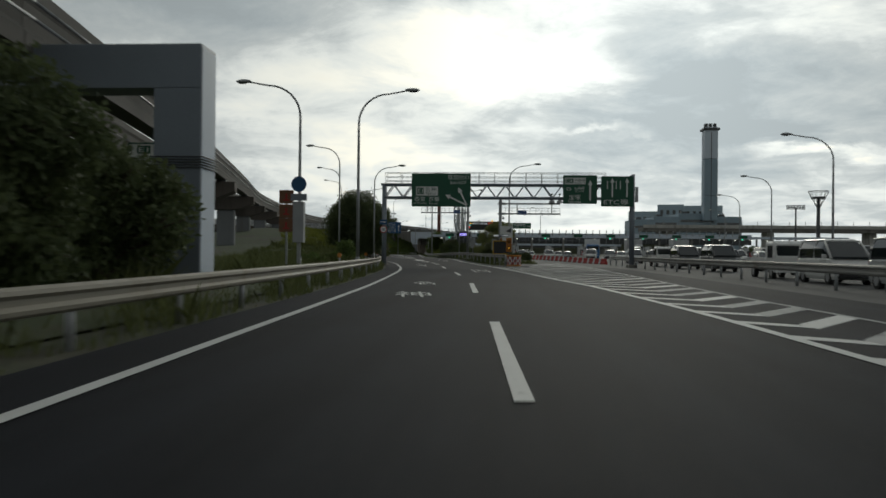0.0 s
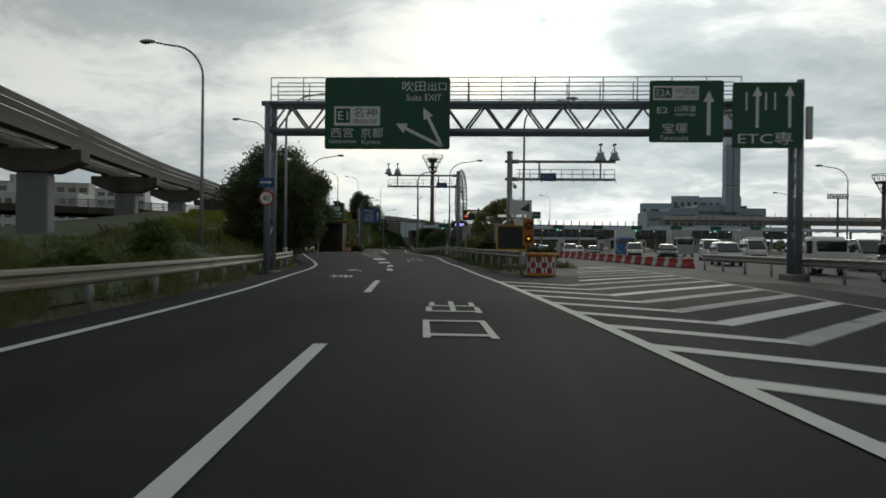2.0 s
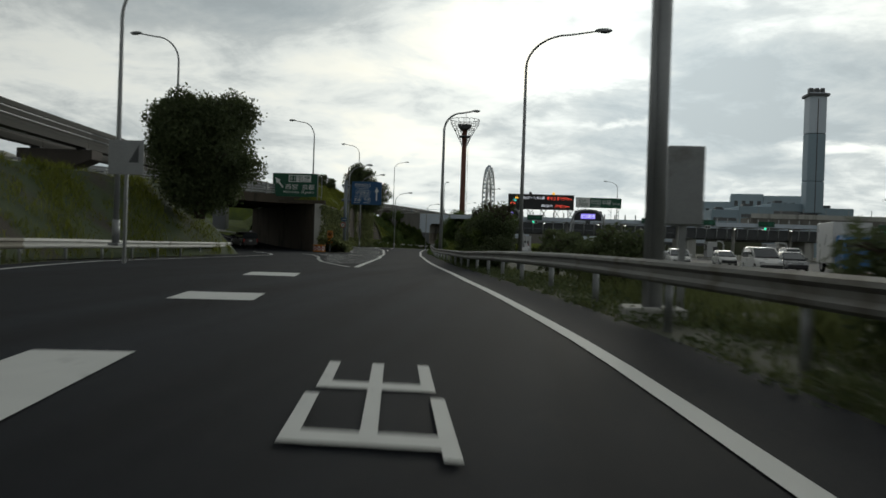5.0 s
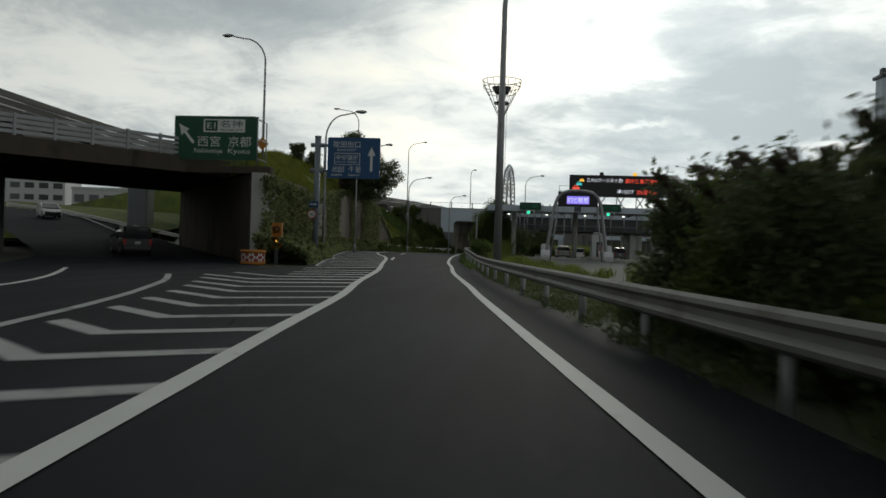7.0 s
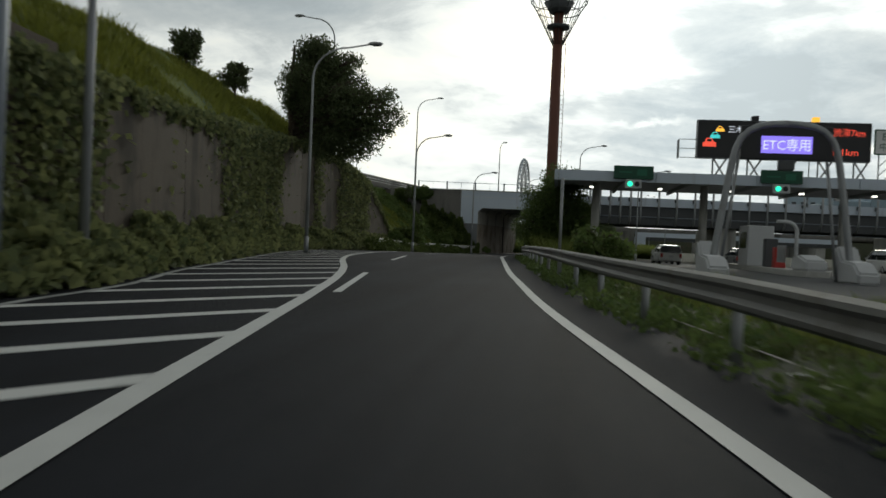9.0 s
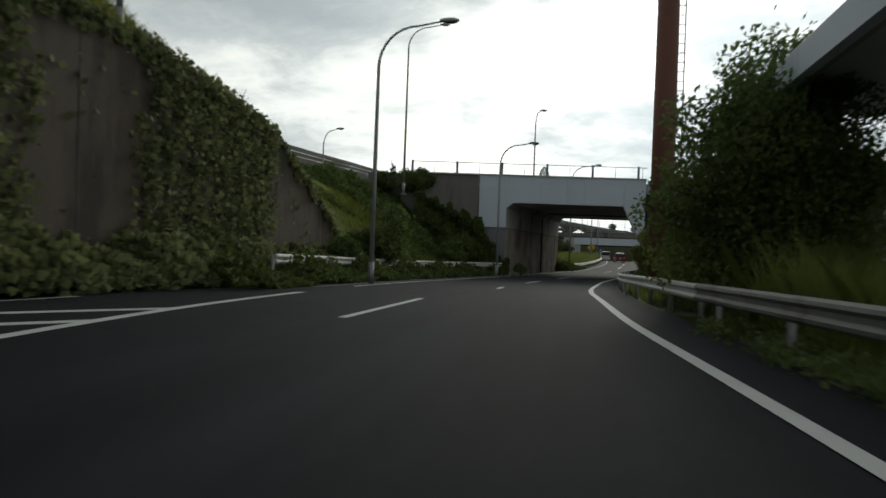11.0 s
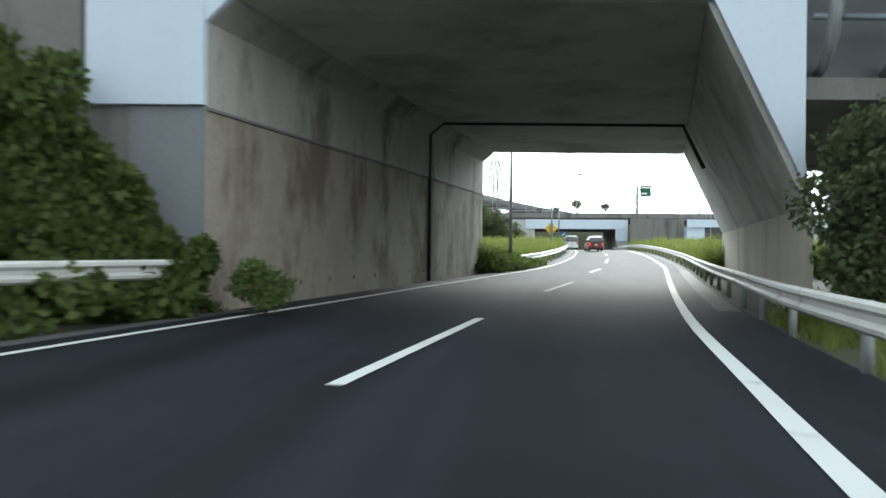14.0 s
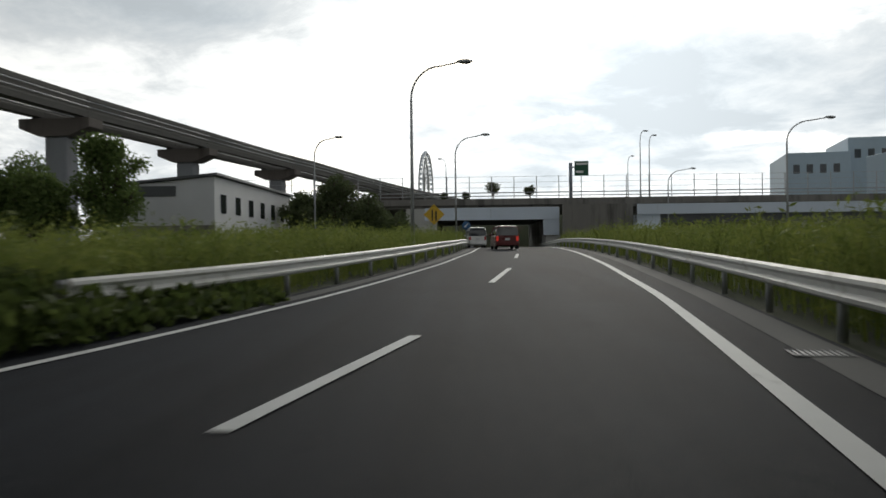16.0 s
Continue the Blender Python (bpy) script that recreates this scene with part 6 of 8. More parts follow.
s2 = sign_meishin(-33.6, 186.5, 5.65, 4.75, 2.45, True)
for xx in (-0.05, 4.78):
    bm = bmesh.new()
    for zz in (0.1, 1.2, 2.3):
        tube(bm, [(xx, 0.1, zz), (xx + 0.25, 0.9, zz - 0.1)], 0.035, 6)
    tube(bm, [(xx, 0.1, -0.3), (xx, 0.1, 2.45)], 0.05, 8)
    tube(bm, [(xx + 0.25, 0.9, -0.5), (xx + 0.25, 0.9, 2.2)], 0.04, 8)
    part("support_frame", bm, GALV, s2)

# blue exit sign on its post
e = thing("exit_sign", -27.45, 194.2, zg(194), "blue exit sign with white lettering on a grey post", "road sign")
bm = bmesh.new()
tube(bm, [(0, 0, -0.05), (0, 0, 7.95)], 0.2, 14)
tube(bm, [(0, 0, 7.95), (0, 0, 8.05)], 0.22, 14)
part("post", bm, STEEL, e)
bm = bmesh.new()
for zz in (7.45, 5.8):
    tube(bm, [(-0.4, 0, zz), (4.0, 0, zz)], 0.08, 10)
    tube(bm, [(-0.45, 0, zz), (0.45, 0, zz)], 0.14, 10)
part("arms", bm, STEEL, e)
bm = bmesh.new()
tube(bm, [(0.45, 0.0, 5.8), (0.45, 0.0, 7.45)], 0.05, 8)
part("tie", bm, STEEL, e)
b = sign_face(e, 0.72, 4.15, 5.33, 7.95, -0.25, SIGNBLUE)
for txt, x, z, h, w in (("吹田出口", 1.1, 7.3, 0.42, 1.75), ("Suita EXIT", 1.35, 7.08, 0.16, 1.25), ("中央環状", 1.3, 6.5, 0.34, 1.4), ("CHUO KANJO", 1.3, 6.3, 0.14, 1.4), ("池田", 1.0, 5.72, 0.38, 0.82), ("千里", 2.12, 5.72, 0.38, 0.82), ("Ikeda", 1.0, 5.48, 0.16, 0.7), ("Senri", 2.12, 5.48, 0.16, 0.7)):
    words(e, txt, x, z, h, -0.256, w=w)
part("border", boxes((1.18, 2.85, -0.262, -0.252, 6.92, 6.95), (1.18, 2.85, -0.262, -0.252, 6.2, 6.23), (1.18, 1.21, -0.262, -0.252, 6.23, 6.92), (2.82, 2.85, -0.262, -0.252, 6.23, 6.92)), WHITE, e)
arrow(e, 3.6, 5.8, 3.6, 7.35, -0.256, 0.16, head=0.42)
e = thing("diamond_sign", -31.95, 196.35, 6.1, "yellow diamond warning sign on a lamp pole", "road sign")
bm = bmesh.new()
prism(bm, [(0, 1.2), (0.45, 1.65), (0, 2.1), (-0.45, 1.65)], 0, 0.03, "y")
part("board", bm, ORANGE, e)
part("clamp", boxes((-0.1, 0.1, 0.03, 0.12, 1.5, 1.8)), GALV, e)

# ---- observation mast ----
mast = thing("light_mast", -19.7, 265.0, zg(265), "tall red-brown steel mast with a ring platform", "mast")
bm = bmesh.new()
tube(bm, [(0, 0, -0.1), (0, 0, 8), (0, 0, 24.0)], [0.56, 0.54, 0.46], 20)
part("shaft", bm, RUST, mast)
for zz, r in ((25.9, 2.9), (24.9, 2.7), (24.0, 2.1)):
    bm = bmesh.new()
    tube(bm, [(r * math.cos(2 * math.pi * k / 24), r * math.sin(2 * math.pi * k / 24), zz) for k in range(25)], 0.05, 6, cap=False)
    part("ring", bm, DARKSTEEL, mast)
for k in range(16):
    bm = bmesh.new()
    a = 2 * math.pi * k / 16
    c, s = math.cos(a), math.sin(a)
    tube(bm, [(2.9 * c, 2.9 * s, 25.9), (2.7 * c, 2.7 * s, 24.9), (2.1 * c, 2.1 * s, 24.0), (0.5 * c, 0.5 * s, 20.8)], 0.04, 5)
    part("strut", bm, DARKSTEEL, mast)
bm = bmesh.new()
tube(bm, [(0, 0, 23.9), (0, 0, 24.9)], [0.9, 1.5], 16)
tube(bm, [(0, 0, 22.4), (0, 0, 22.7)], [1.1, 1.1], 16)
part("platform", bm, DARKSTEEL, mast)
bm = bmesh.new()
tube(bm, [(0.2, 0, 24.9), (0.2, 0, 27.4)], 0.04, 6)
part("antenna", bm, GALV, mast)
bm = bmesh.new()
for k in range(46):
    box(bm, 0.5, 0.8, -0.02, 0.02, 1.5 + 0.45 * k, 1.53 + 0.45 * k)
tube(bm, [(0.8, 0, 1), (0.8, 0, 22.2)], 0.03, 5)
part("ladder", bm, RUST, mast)

# a second, smaller mast and a flood light over the plaza
for x, y, h, lab in ((90.8, 247.0, 19.5, "dark light mast with a wide lamp ring beyond the plaza"),):
    e = thing("light_mast", x, y, 0, lab, "mast")
    bm = bmesh.new()
    tube(bm, [(0, 0, 0), (0, 0, h - 2)], [0.6, 0.45], 14)
    part("shaft", bm, DARKSTEEL, e)
    for k in range(12):
        a = 2 * math.pi * k / 12
        part("strut", tube(bmesh.new(), [(0.3 * math.cos(a), 0.3 * math.sin(a), h - 5), (2.6 * math.cos(a), 2.6 * math.sin(a), h - 0.6), (2.7 * math.cos(a), 2.7 * math.sin(a), h)], 0.06, 5), DARKSTEEL, e)
    bm = bmesh.new()
    tube(bm, [(2.7 * math.cos(2 * math.pi * k / 18), 2.7 * math.sin(2 * math.pi * k / 18), h) for k in range(19)], 0.08, 5, cap=False)
    part("basket", bm, DARKSTEEL, e)
    part("lamp_ring", boxes((-1.6, 1.6, -1.6, 1.6, h - 2.2, h - 1.6), bevel=0.2), DARKSTEEL, e)
e = thing("flood_light", 118.0, 345.0, 0, "flood light mast with a rectangular lamp rack", "flood light")
bm = bmesh.new()
tube(bm, [(0, 0, 0), (0, 0, 20)], [0.45, 0.3], 10)
part("pole", bm, DARKSTEEL, e)
part("rack", boxes((-3.6, 3.6, -0.2, 0.2, 19.4, 19.7), (-3.6, 3.6, -0.2, 0.2, 20.8, 21.1), (-3.6, -3.4, -0.2, 0.2, 19.4, 21.1), (3.4, 3.6, -0.2, 0.2, 19.4, 21.1)), DARKSTEEL, e)
for k in range(6):
    part("lamp", boxes((-3.2 + k * 1.1, -2.4 + k * 1.1, -0.5, 0.1, 19.8, 20.6), bevel=0.06), GALV, e)

# ---- toll plaza ----
toll = thing("toll_canopy", -19.0, 236.0, 0, "long flat toll canopy with a pale fascia and dark underside", "toll plaza")
for k in range(19):
    part("fascia_panel", boxes((k * 6.0 + 0.02, k * 6.0 + 5.98, 0.0, 0.25, 5.35, 6.0), bevel=0.01), PANEL, toll)
part("roof_slab", boxes((0, 114, 0.26, 12.6, 5.62, 5.98)), OFFWHITE, toll)
part("side_fascia", boxes((-0.25, -0.01, 0.0, 12.6, 5.35, 6.0)), PANEL, toll)
for k in range(28):
    part("ceiling_beam", boxes((k * 4.1, k * 4.1 + 0.16, 0.3, 12.4, 5.38, 5.61)), GALV, toll)
for k in range(13):
    x = 0.8 + k * 9.0 if k else 2.6
    bm = bmesh.new()
    tube(bm, [(x, 5.2, -0.1), (x, 5.2, 5.62)], 0.27, 14)
    part("column", bm, CONC, toll)
for k in range(26):
    part("ceiling_lamp", boxes((2.0 + k * 4.3, 2.25 + k * 4.3, 1.2, 1.45, 5.0, 5.1)), L_LAMP, toll)


DIMGREEN = material("dim_sign_green", (0.02, 0.16, 0.09), 0.5, bump=0, vary=0.05)


def toll_lane(x, green):
    e = thing("lane_sign", x, 235.6, 5.42, "green lane sign with a small signal on the canopy edge", "road sign")
    part("board", boxes((-1.2, 1.2, 0, 0.3, 0.1, 0.9), bevel=0.02), SIGNGREEN, e)
    part("bar", boxes((-0.9, -0.1, -0.006, -0.002, 0.45, 0.55)), DIMGREEN, e)
    part("bar", boxes((0.2, 0.8, -0.006, -0.002, 0.3, 0.7)), DIMGREEN, e)
    part("signal_case", boxes((-0.5, 0.5, 0.0, 0.3, -0.5, 0.06), bevel=0.04), OFFWHITE, e)
    bm = disc(bmesh.new(), -0.2, -0.03, -0.22, 0.16, 0.02)
    part("lit_lens", bm, L_GREEN if green else WINDOW, e)
    part("dark_lens", disc(bmesh.new(), 0.22, -0.02, -0.22, 0.16, 0.02), BLACK, e)


for k, x in enumerate((-14.4, -5.6, 12.5, 21.5, 30.5, 39.5, 48.5, 57.5, 66.5)):
    toll_lane(x, k != 3)


def toll_island(x, y, length=16.0):
    e = thing("toll_island", x, y, zg(y) + 0.02, "concrete toll island with a rounded white nose", "toll island")
    pts = [(-0.9, 0), (-0.85, -1.3), (-0.5, -2.2), (0.5, -2.2), (0.85, -1.3), (0.9, 0), (0.9, length), (-0.9, length)]
    bm = bmesh.new()
    prism(bm, pts, 0.0, 0.28, "z")
    part("kerb", bm, CONC, e)
    bm = bmesh.new()
    prism(bm, [(-2.1, 0.28), (-2.0, 0.8), (-0.6, 1.05), (0.4, 1.0), (0.6, 0.28)], -0.5, 0.5, "x")
    bmesh.ops.bevel(bm, geom=list(bm.edges), offset=0.1, segments=2, affect="EDGES")
    part("nose", bm, OFFWHITE, e, smooth=False)
    booth = part("booth", boxes((-0.75, 0.75, 9.0, 11.6, 0.28, 2.7), bevel=0.05), OFFWHITE, e)
    part("window", boxes((-0.77, 0.77, 9.4, 11.2, 1.3, 2.3)), WINDOW, booth)
    part("barrier_box", boxes((-0.3, 0.3, 4.5, 5.0, 0.28, 1.4), bevel=0.03), RED, e)
    part("machine", boxes((-0.35, 0.35, 6.4, 7.0, 0.28, 1.9), bevel=0.05), DARKSTEEL, e)
    bm = bmesh.new()
    pts = [(0, 1.5 + 0.0, 0.28), (0, 1.5, 2.2)] + [(-0.55 * (1 - math.cos(math.pi / 2 * k / 5)), 1.5, 2.2 + 0.5 * math.sin(math.pi / 2 * k / 5)) for k in range(1, 6)] + [(-1.0, 1.5, 2.7)]
    tube(bm, pts, 0.1, 8)
    part("antenna_post", bm, OFFWHITE, e)
    part("side_screen", boxes((-0.4, -0.36, 2.0, 3.6, 0.6, 1.5), bevel=0.01), GALV, e)
    return e


for k in range(11):
    if k not in (0,):
        toll_island(-15.8 + 9.0 * k + (2.0 if k > 1 else 0), 226.0)


def toll_arch(xl, xr, y, label):
    """A lane portal: two leaning legs with rounded shoulders and a violet lane display."""
    e = thing("toll_lane_arch", (xl + xr) / 2, y, zg(y), label, "lane portal")
    w = (xr - xl) / 2
    for sg in (-1, 1):
        bm = bmesh.new()
        pts = [(sg * w, 0, 0.0), (sg * (w - 0.12), 0, 1.0), (sg * (w - 0.8), 0, 5.6), (sg * (w - 0.95), 0, 6.1), (sg * (w - 1.35), 0, 6.4), (0, 0, 6.42)]
        tube(bm, refine(pts, 3), 0.15, 10)
        part("leg", bm, GALV, e)
        bm = bmesh.new()
        tube(bm, [(sg * (w - 0.45), 0.5, 0.0), (sg * (w - 1.1), 0.5, 5.6)], 0.07, 8)
        part("rear_strut", bm, GALV, e)
        bm = bmesh.new()
        prism(bm, [(-1.9, 0.0), (-1.9, 0.45), (-1.2, 0.85), (0.2, 0.95), (0.7, 1.5), (1.1, 1.5), (1.1, 0.0)], sg * w - 0.42, sg * w + 0.42, "x")
        bmesh.ops.bevel(bm, geom=list(bm.edges), offset=0.09, segments=2, affect="EDGES")
        part("foot", bm, OFFWHITE, e)
    part("head_panel", boxes((-w + 1.0, w - 1.0, -0.05, 0.2, 4.95, 6.32), bevel=0.03), BLACK, e)
    d = part("display", boxes((-1.0, 1.0, -0.09, -0.052, 5.2, 5.9)), L_PURPLE, e, "lit violet lane display")
    lettering("letters", "ETC専用", L_WHITE, d, upright(-0.92, -0.095, 5.3), 1.84, 0.5, 0.0)
    part("camera_box", boxes((-0.3, 0.3, -0.3, 0.1, 4.5, 4.92), bevel=0.03), DARKSTEEL, e)
    return e


toll_arch(-12.6, -7.0, 218.6, "white tubular toll lane arch with a violet display")
toll_arch(-1.2, 4.6, 219.4, "white tubular toll lane arch with a violet display")
vms = thing("message_board", -10.0, 239.6, 5.98, "wide dark LED traffic message board on the canopy", "message board")
part("case", boxes((0, 10.7, 0, 0.6, 1.45, 3.85), bevel=0.03), BLACK, vms)
part("frame", boxes((-0.06, 0.0, -0.05, 0.62, 1.4, 3.9), (10.7, 10.76, -0.05, 0.62, 1.4, 3.9), (0.0, 10.7, -0.05, 0.62, 3.85, 3.9), (0.0, 10.7, -0.05, 0.62, 1.4, 1.45)), DARKSTEEL, vms)
for i, (mt, xx, zz) in enumerate(((L_RED, 0.3, 2.15), (L_CYAN, 0.75, 2.7), (L_AMBER, 1.1, 3.15))):
    k = (0.95, 0.7, 0.6)[i]
    bm = bmesh.new()
    prism(bm, [(xx, zz), (xx + 0.9 * k, zz), (xx + 0.88 * k, zz + 0.3 * k), (xx + 0.72 * k, zz + 0.34 * k), (xx + 0.6 * k, zz + 0.6 * k), (xx + 0.25 * k, zz + 0.6 * k), (xx + 0.12 * k, zz + 0.32 * k), (xx, zz + 0.28 * k)], -0.012 - 0.002 * i, -0.004, "y")
    sym = part("queue_symbol", bm, mt, vms)
    part("symbol_window", boxes((xx + 0.28 * k, xx + 0.58 * k, -0.022, -0.02, zz + 0.34 * k, zz + 0.52 * k)), BLACK, sym)
for txt, xx, zz, w, mt in (("三木JCT－三木小野", 1.9, 3.0, 4.1, L_WHITE), ("集中工事渋滞7km", 6.3, 3.0, 4.1, L_RED), ("湊川JCT", 5.4, 1.75, 1.9, L_WHITE), ("渋滞1km", 7.6, 1.75, 2.4, L_RED)):
    lettering("letters", txt, mt, vms, upright(xx, -0.006, zz), w, 0.55, 0.0)
for x in (1.0, 3.2, 5.4, 7.6, 9.8):
    bm = bmesh.new()
    tube(bm, [(x, 0.1, 0), (x + 0.9, 0.1, 1.45)], 0.06, 6)
    tube(bm, [(x + 0.9, 0.1, 0), (x, 0.1, 1.45)], 0.06, 6)
    tube(bm, [(x, 0.1, 0), (x, 0.1, 1.45)], 0.06, 6)
    part("support", bm, GALV, vms)
bm = bmesh.new()
for k in range(5):
    tube(bm, [(-1.2, 0.1 + 0.2 * k, 1.4), (-1.2, 0.1 + 0.2 * k, 2.6)], 0.025, 5)
for zz in (1.4, 2.0, 2.6):
    tube(bm, [(-1.2, 0.1, zz), (-1.2, 0.9, zz)], 0.025, 5)
    tube(bm, [(-1.2, 0.1, zz), (0, 0.1, zz)], 0.025, 5)
part("service_cage", bm, GALV, vms)
for x in (3.6, 7.4):
    bm = boxes((x - 0.22, x + 0.22, 0.1, 0.5, 3.9, 4.25), bevel=0.04)
    part("beacon", bm, L_AMBER if x > 5 else BLACK, vms)
e = thing("direction_sign", 1.1, 240.0, 5.98, "green and white place sign on a lattice frame", "road sign")
sign_face(e, 0, 7.4, 1.95, 3.6, 0, SIGNGREEN)
plate(e, 0.08, 2.3, 2.03, 3.52, -0.014, WHITE)
words(e, "E2A", 0.5, 2.9, 0.45, -0.02, SIGNGREEN, 1.2)
words(e, "中国道", 0.35, 2.2, 0.55, -0.02, SIGNGREEN, 1.6)
words(e, "吹田本線", 2.55, 2.5, 0.85, -0.006, w=3.2)
words(e, "Suita", 2.6, 2.08, 0.32, -0.006, w=1.4)
words(e, "Toll Gate", 5.9, 2.5, 0.4, -0.006, w=1.3)
bm = bmesh.new()
for x in (0.4, 1.6, 5.8, 7.0):
    tube(bm, [(x, 0.25, 0), (x, 0.25, 3.5)], 0.05, 6)
    for k in range(3):
        tube(bm, [(x, 0.25, 0.6 * k), (x + (0.6 if x < 3 else -0.6), 0.25, 0.6 * k + 0.6)], 0.03, 5)
part("lattice", bm, GALV, e)

# red and white water-filled barriers
ROW0, ROW1 = (4.0, 130.0), (11.3, 93.0)
first = None
for k in range(36):
    u = k / 35
    x, y = ROW0[0] + (ROW1[0] - ROW0[0]) * u, ROW0[1] + (ROW1[1] - ROW0[1]) * u
    m = pose(x, y, zg(y) + 0.02, 0, 0, 7 + 22 * (k % 2))
    if k < 2:
        e = thing("water_barrier", x, y, 0, "red plastic road barrier block" if k else "white plastic road barrier block", "barrier", group="row of plastic barriers")
        e.matrix_basis = m
        bm = bmesh.new()
        prism(bm, [(-0.24, 0), (0.24, 0), (0.2, 0.18), (0.12, 0.32), (0.1, 0.6), (-0.1, 0.6), (-0.12, 0.32), (-0.2, 0.18)], -0.42, 0.42, "y")
        bmesh.ops.bevel(bm, geom=list(bm.edges), offset=0.03, segments=1, affect="EDGES")
        part("body", bm, RED if k else OFFWHITE, e)
        part("cap", boxes((-0.06, 0.06, -0.1, 0.1, 0.601, 0.64)), DARKSTEEL, e)
        first = (first or []) + [e]
    else:
        copy_thing(first[k % 2], m)

# ---- far things ----
tower = thing("chimney_tower", 118.0, 485.0, 0, "tall pale grey chimney tower of an incineration plant", "tower")
for k, (z0, z1, mt) in enumerate(((20, 34, BLUEBLD), (34, 55, BLUEBLD), (55, 73, PANEL))):
    part("shaft_section", boxes((-3.7, 3.7, -3.7, 3.7, z0, z1 - 0.15), bevel=0.3), mt, tower)
part("crown", boxes((-4.6, 4.6, -4.6, 4.6, 71.2, 72.4), (-3.2, -1.6, -1.5, 1.5, 73.2, 75.2), (-0.7, 0.9, -1.5, 1.5, 73.2, 75.2), (1.8, 3.3, -1.5, 1.5, 73.2, 75.2), bevel=0.1), DARKSTEEL, tower)
part("joint_strip", boxes((-0.2, 0.2, -3.76, -3.71, 20, 70)), DARKSTEEL, tower)
plant = thing("plant_building", 108.0, 486.0, 0, "blue-grey incineration plant with stepped roofs", "building")
for x0, x1, h in ((-33, -21, 20.6), (-21, -7, 22.4), (-7, 14, 24.2), (14, 29, 22.6)):
    part("block", boxes((x0, x1 - 0.05, 0 if x0 < 0 else 2, 30, 0, h), bevel=0.1), BLUEBLD, plant)
    for j in range(2):
        part("window_band", boxes((x0 + 1, x1 - 1, (0 if x0 < 0 else 2) - 0.08, (0 if x0 < 0 else 2) - 0.02, h - 5 - 5 * j, h - 3.5 - 5 * j)), WINDOW, plant)
    part("roof_unit", boxes((x0 + 3, x0 + 6, 5, 10, h, h + 1.4), bevel=0.1), DARKSTEEL, plant)

# elevated road beyond the plaza
far_road = thing("elevated_road", 40, 300, 0, "distant elevated road with a pale parapet", "bridge", kind="structure")
part("deck", boxes((20, 420, 60, 72, 10.5, 12.2)), CONC_DARK, far_road)
part("parapet", boxes((20, 420, 59.7, 59.98, 12.0, 13.4)), CONC, far_road)
for k in range(60):
    part("fence_post", boxes((22 + 6.5 * k, 22.15 + 6.5 * k, 59.75, 59.9, 13.4, 15.0)), GALV, far_road)
for k in range(9):
    part("pier", boxes((30 + 42 * k, 33 + 42 * k, 62, 70, -0.3, 10.5), bevel=0.2), CONC, far_road)

wheel = thing("ferris_wheel", -72, 1466, 0, "distant white ferris wheel seen nearly edge on", "ferris wheel", 85)
R = 52
bm = bmesh.new()
for yy in (-3.0, 3.0):
    for r in (R, R - 5):
        tube(bm, [(r * math.cos(2 * math.pi * k / 64), yy, 76 + r * math.sin(2 * math.pi * k / 64)) for k in range(65)], 0.75, 5, cap=False)
part("rim", bm, OFFWHITE, wheel)
for k in range(24):
    a = 2 * math.pi * k / 24
    bm = bmesh.new()
    for yy in (-3.0, 3.0):
        tube(bm, [(0, yy, 76), (R * math.cos(a), yy, 76 + R * math.sin(a))], 0.35, 4)
    part("spoke", bm, OFFWHITE, wheel)
for k in range(48):
    a = 2 * math.pi * k / 48
    c = ((R + 2) * math.cos(a), 76 + (R + 2) * math.sin(a))
    part("gondola", boxes((c[0] - 1.3, c[0] + 1.3, -1.4, 1.4, c[1] - 1.5, c[1] + 1.3), bevel=0.3), PANEL, wheel)
bm = bmesh.new()
for yy in (-8.0, 8.0):
    tube(bm, [(-18, yy, 0), (0, yy * 0.5, 76), (18, yy, 0)], 1.2, 6)
part("stand", bm, OFFWHITE, wheel)


def building(x, y, w, d, h, yaw, mat, label, floors=4, bays=8):
    e = thing("building", x, y, 0, label, "building", yaw)
    part("wall_block", boxes((-w / 2, w / 2, 0, d, 0, h), bevel=0.05), mat, e)
    part("parapet", boxes((-w / 2 - 0.15, w / 2 + 0.15, -0.15, d + 0.15, h, h + 0.5), bevel=0.05), mat, e)
    bm = boxes((-w * 0.3, -w * 0.1, d * 0.3, d * 0.6, h + 0.5, h + 2.6), bevel=0.05)
    part("roof_house", bm, mat, e)
    me = None
    for j in range(floors):
        for i in range(bays):
            xx = -w / 2 + w * (i + 0.5) / bays
            zz = h * (j + 0.45) / floors
            if me is None:
                ob = part("window", boxes((-w / bays * 0.33, w / bays * 0.33, -0.06, 0.02, -h / floors * 0.22, h / floors * 0.25)), WINDOW, e)
                me = ob.data
            else:
                ob = new("window", me)
                ob.parent = e
            ob.location = (xx, 0, zz)
    return e


building(-95, 200, 18, 12, 10.5, 14, OFFWHITE, "distant white office block with rows of windows", 4, 9)
building(-76, 202, 24, 12, 5.0, 12, OFFWHITE, "distant low pale hall beyond the monorail", 1, 12)
building(-128, 260, 26, 14, 17, 20, CONC, "distant grey flats with regular windows", 6, 9)
building(-86, 300, 40, 14, 10, 10, OFFWHITE, "low white building behind the slip road", 3, 14)
building(-150, 330, 40, 14, 20, 15, OFFWHITE, "distant white apartment block", 7, 12)
e = thing("vms_sign", -34.0, 80.5, 0, "dark roadside message sign with red lettering", "message board", 8)
part("case", boxes((-1.6, 1.6, 0, 0.4, 1.3, 3.2), bevel=0.03), BLACK, e)
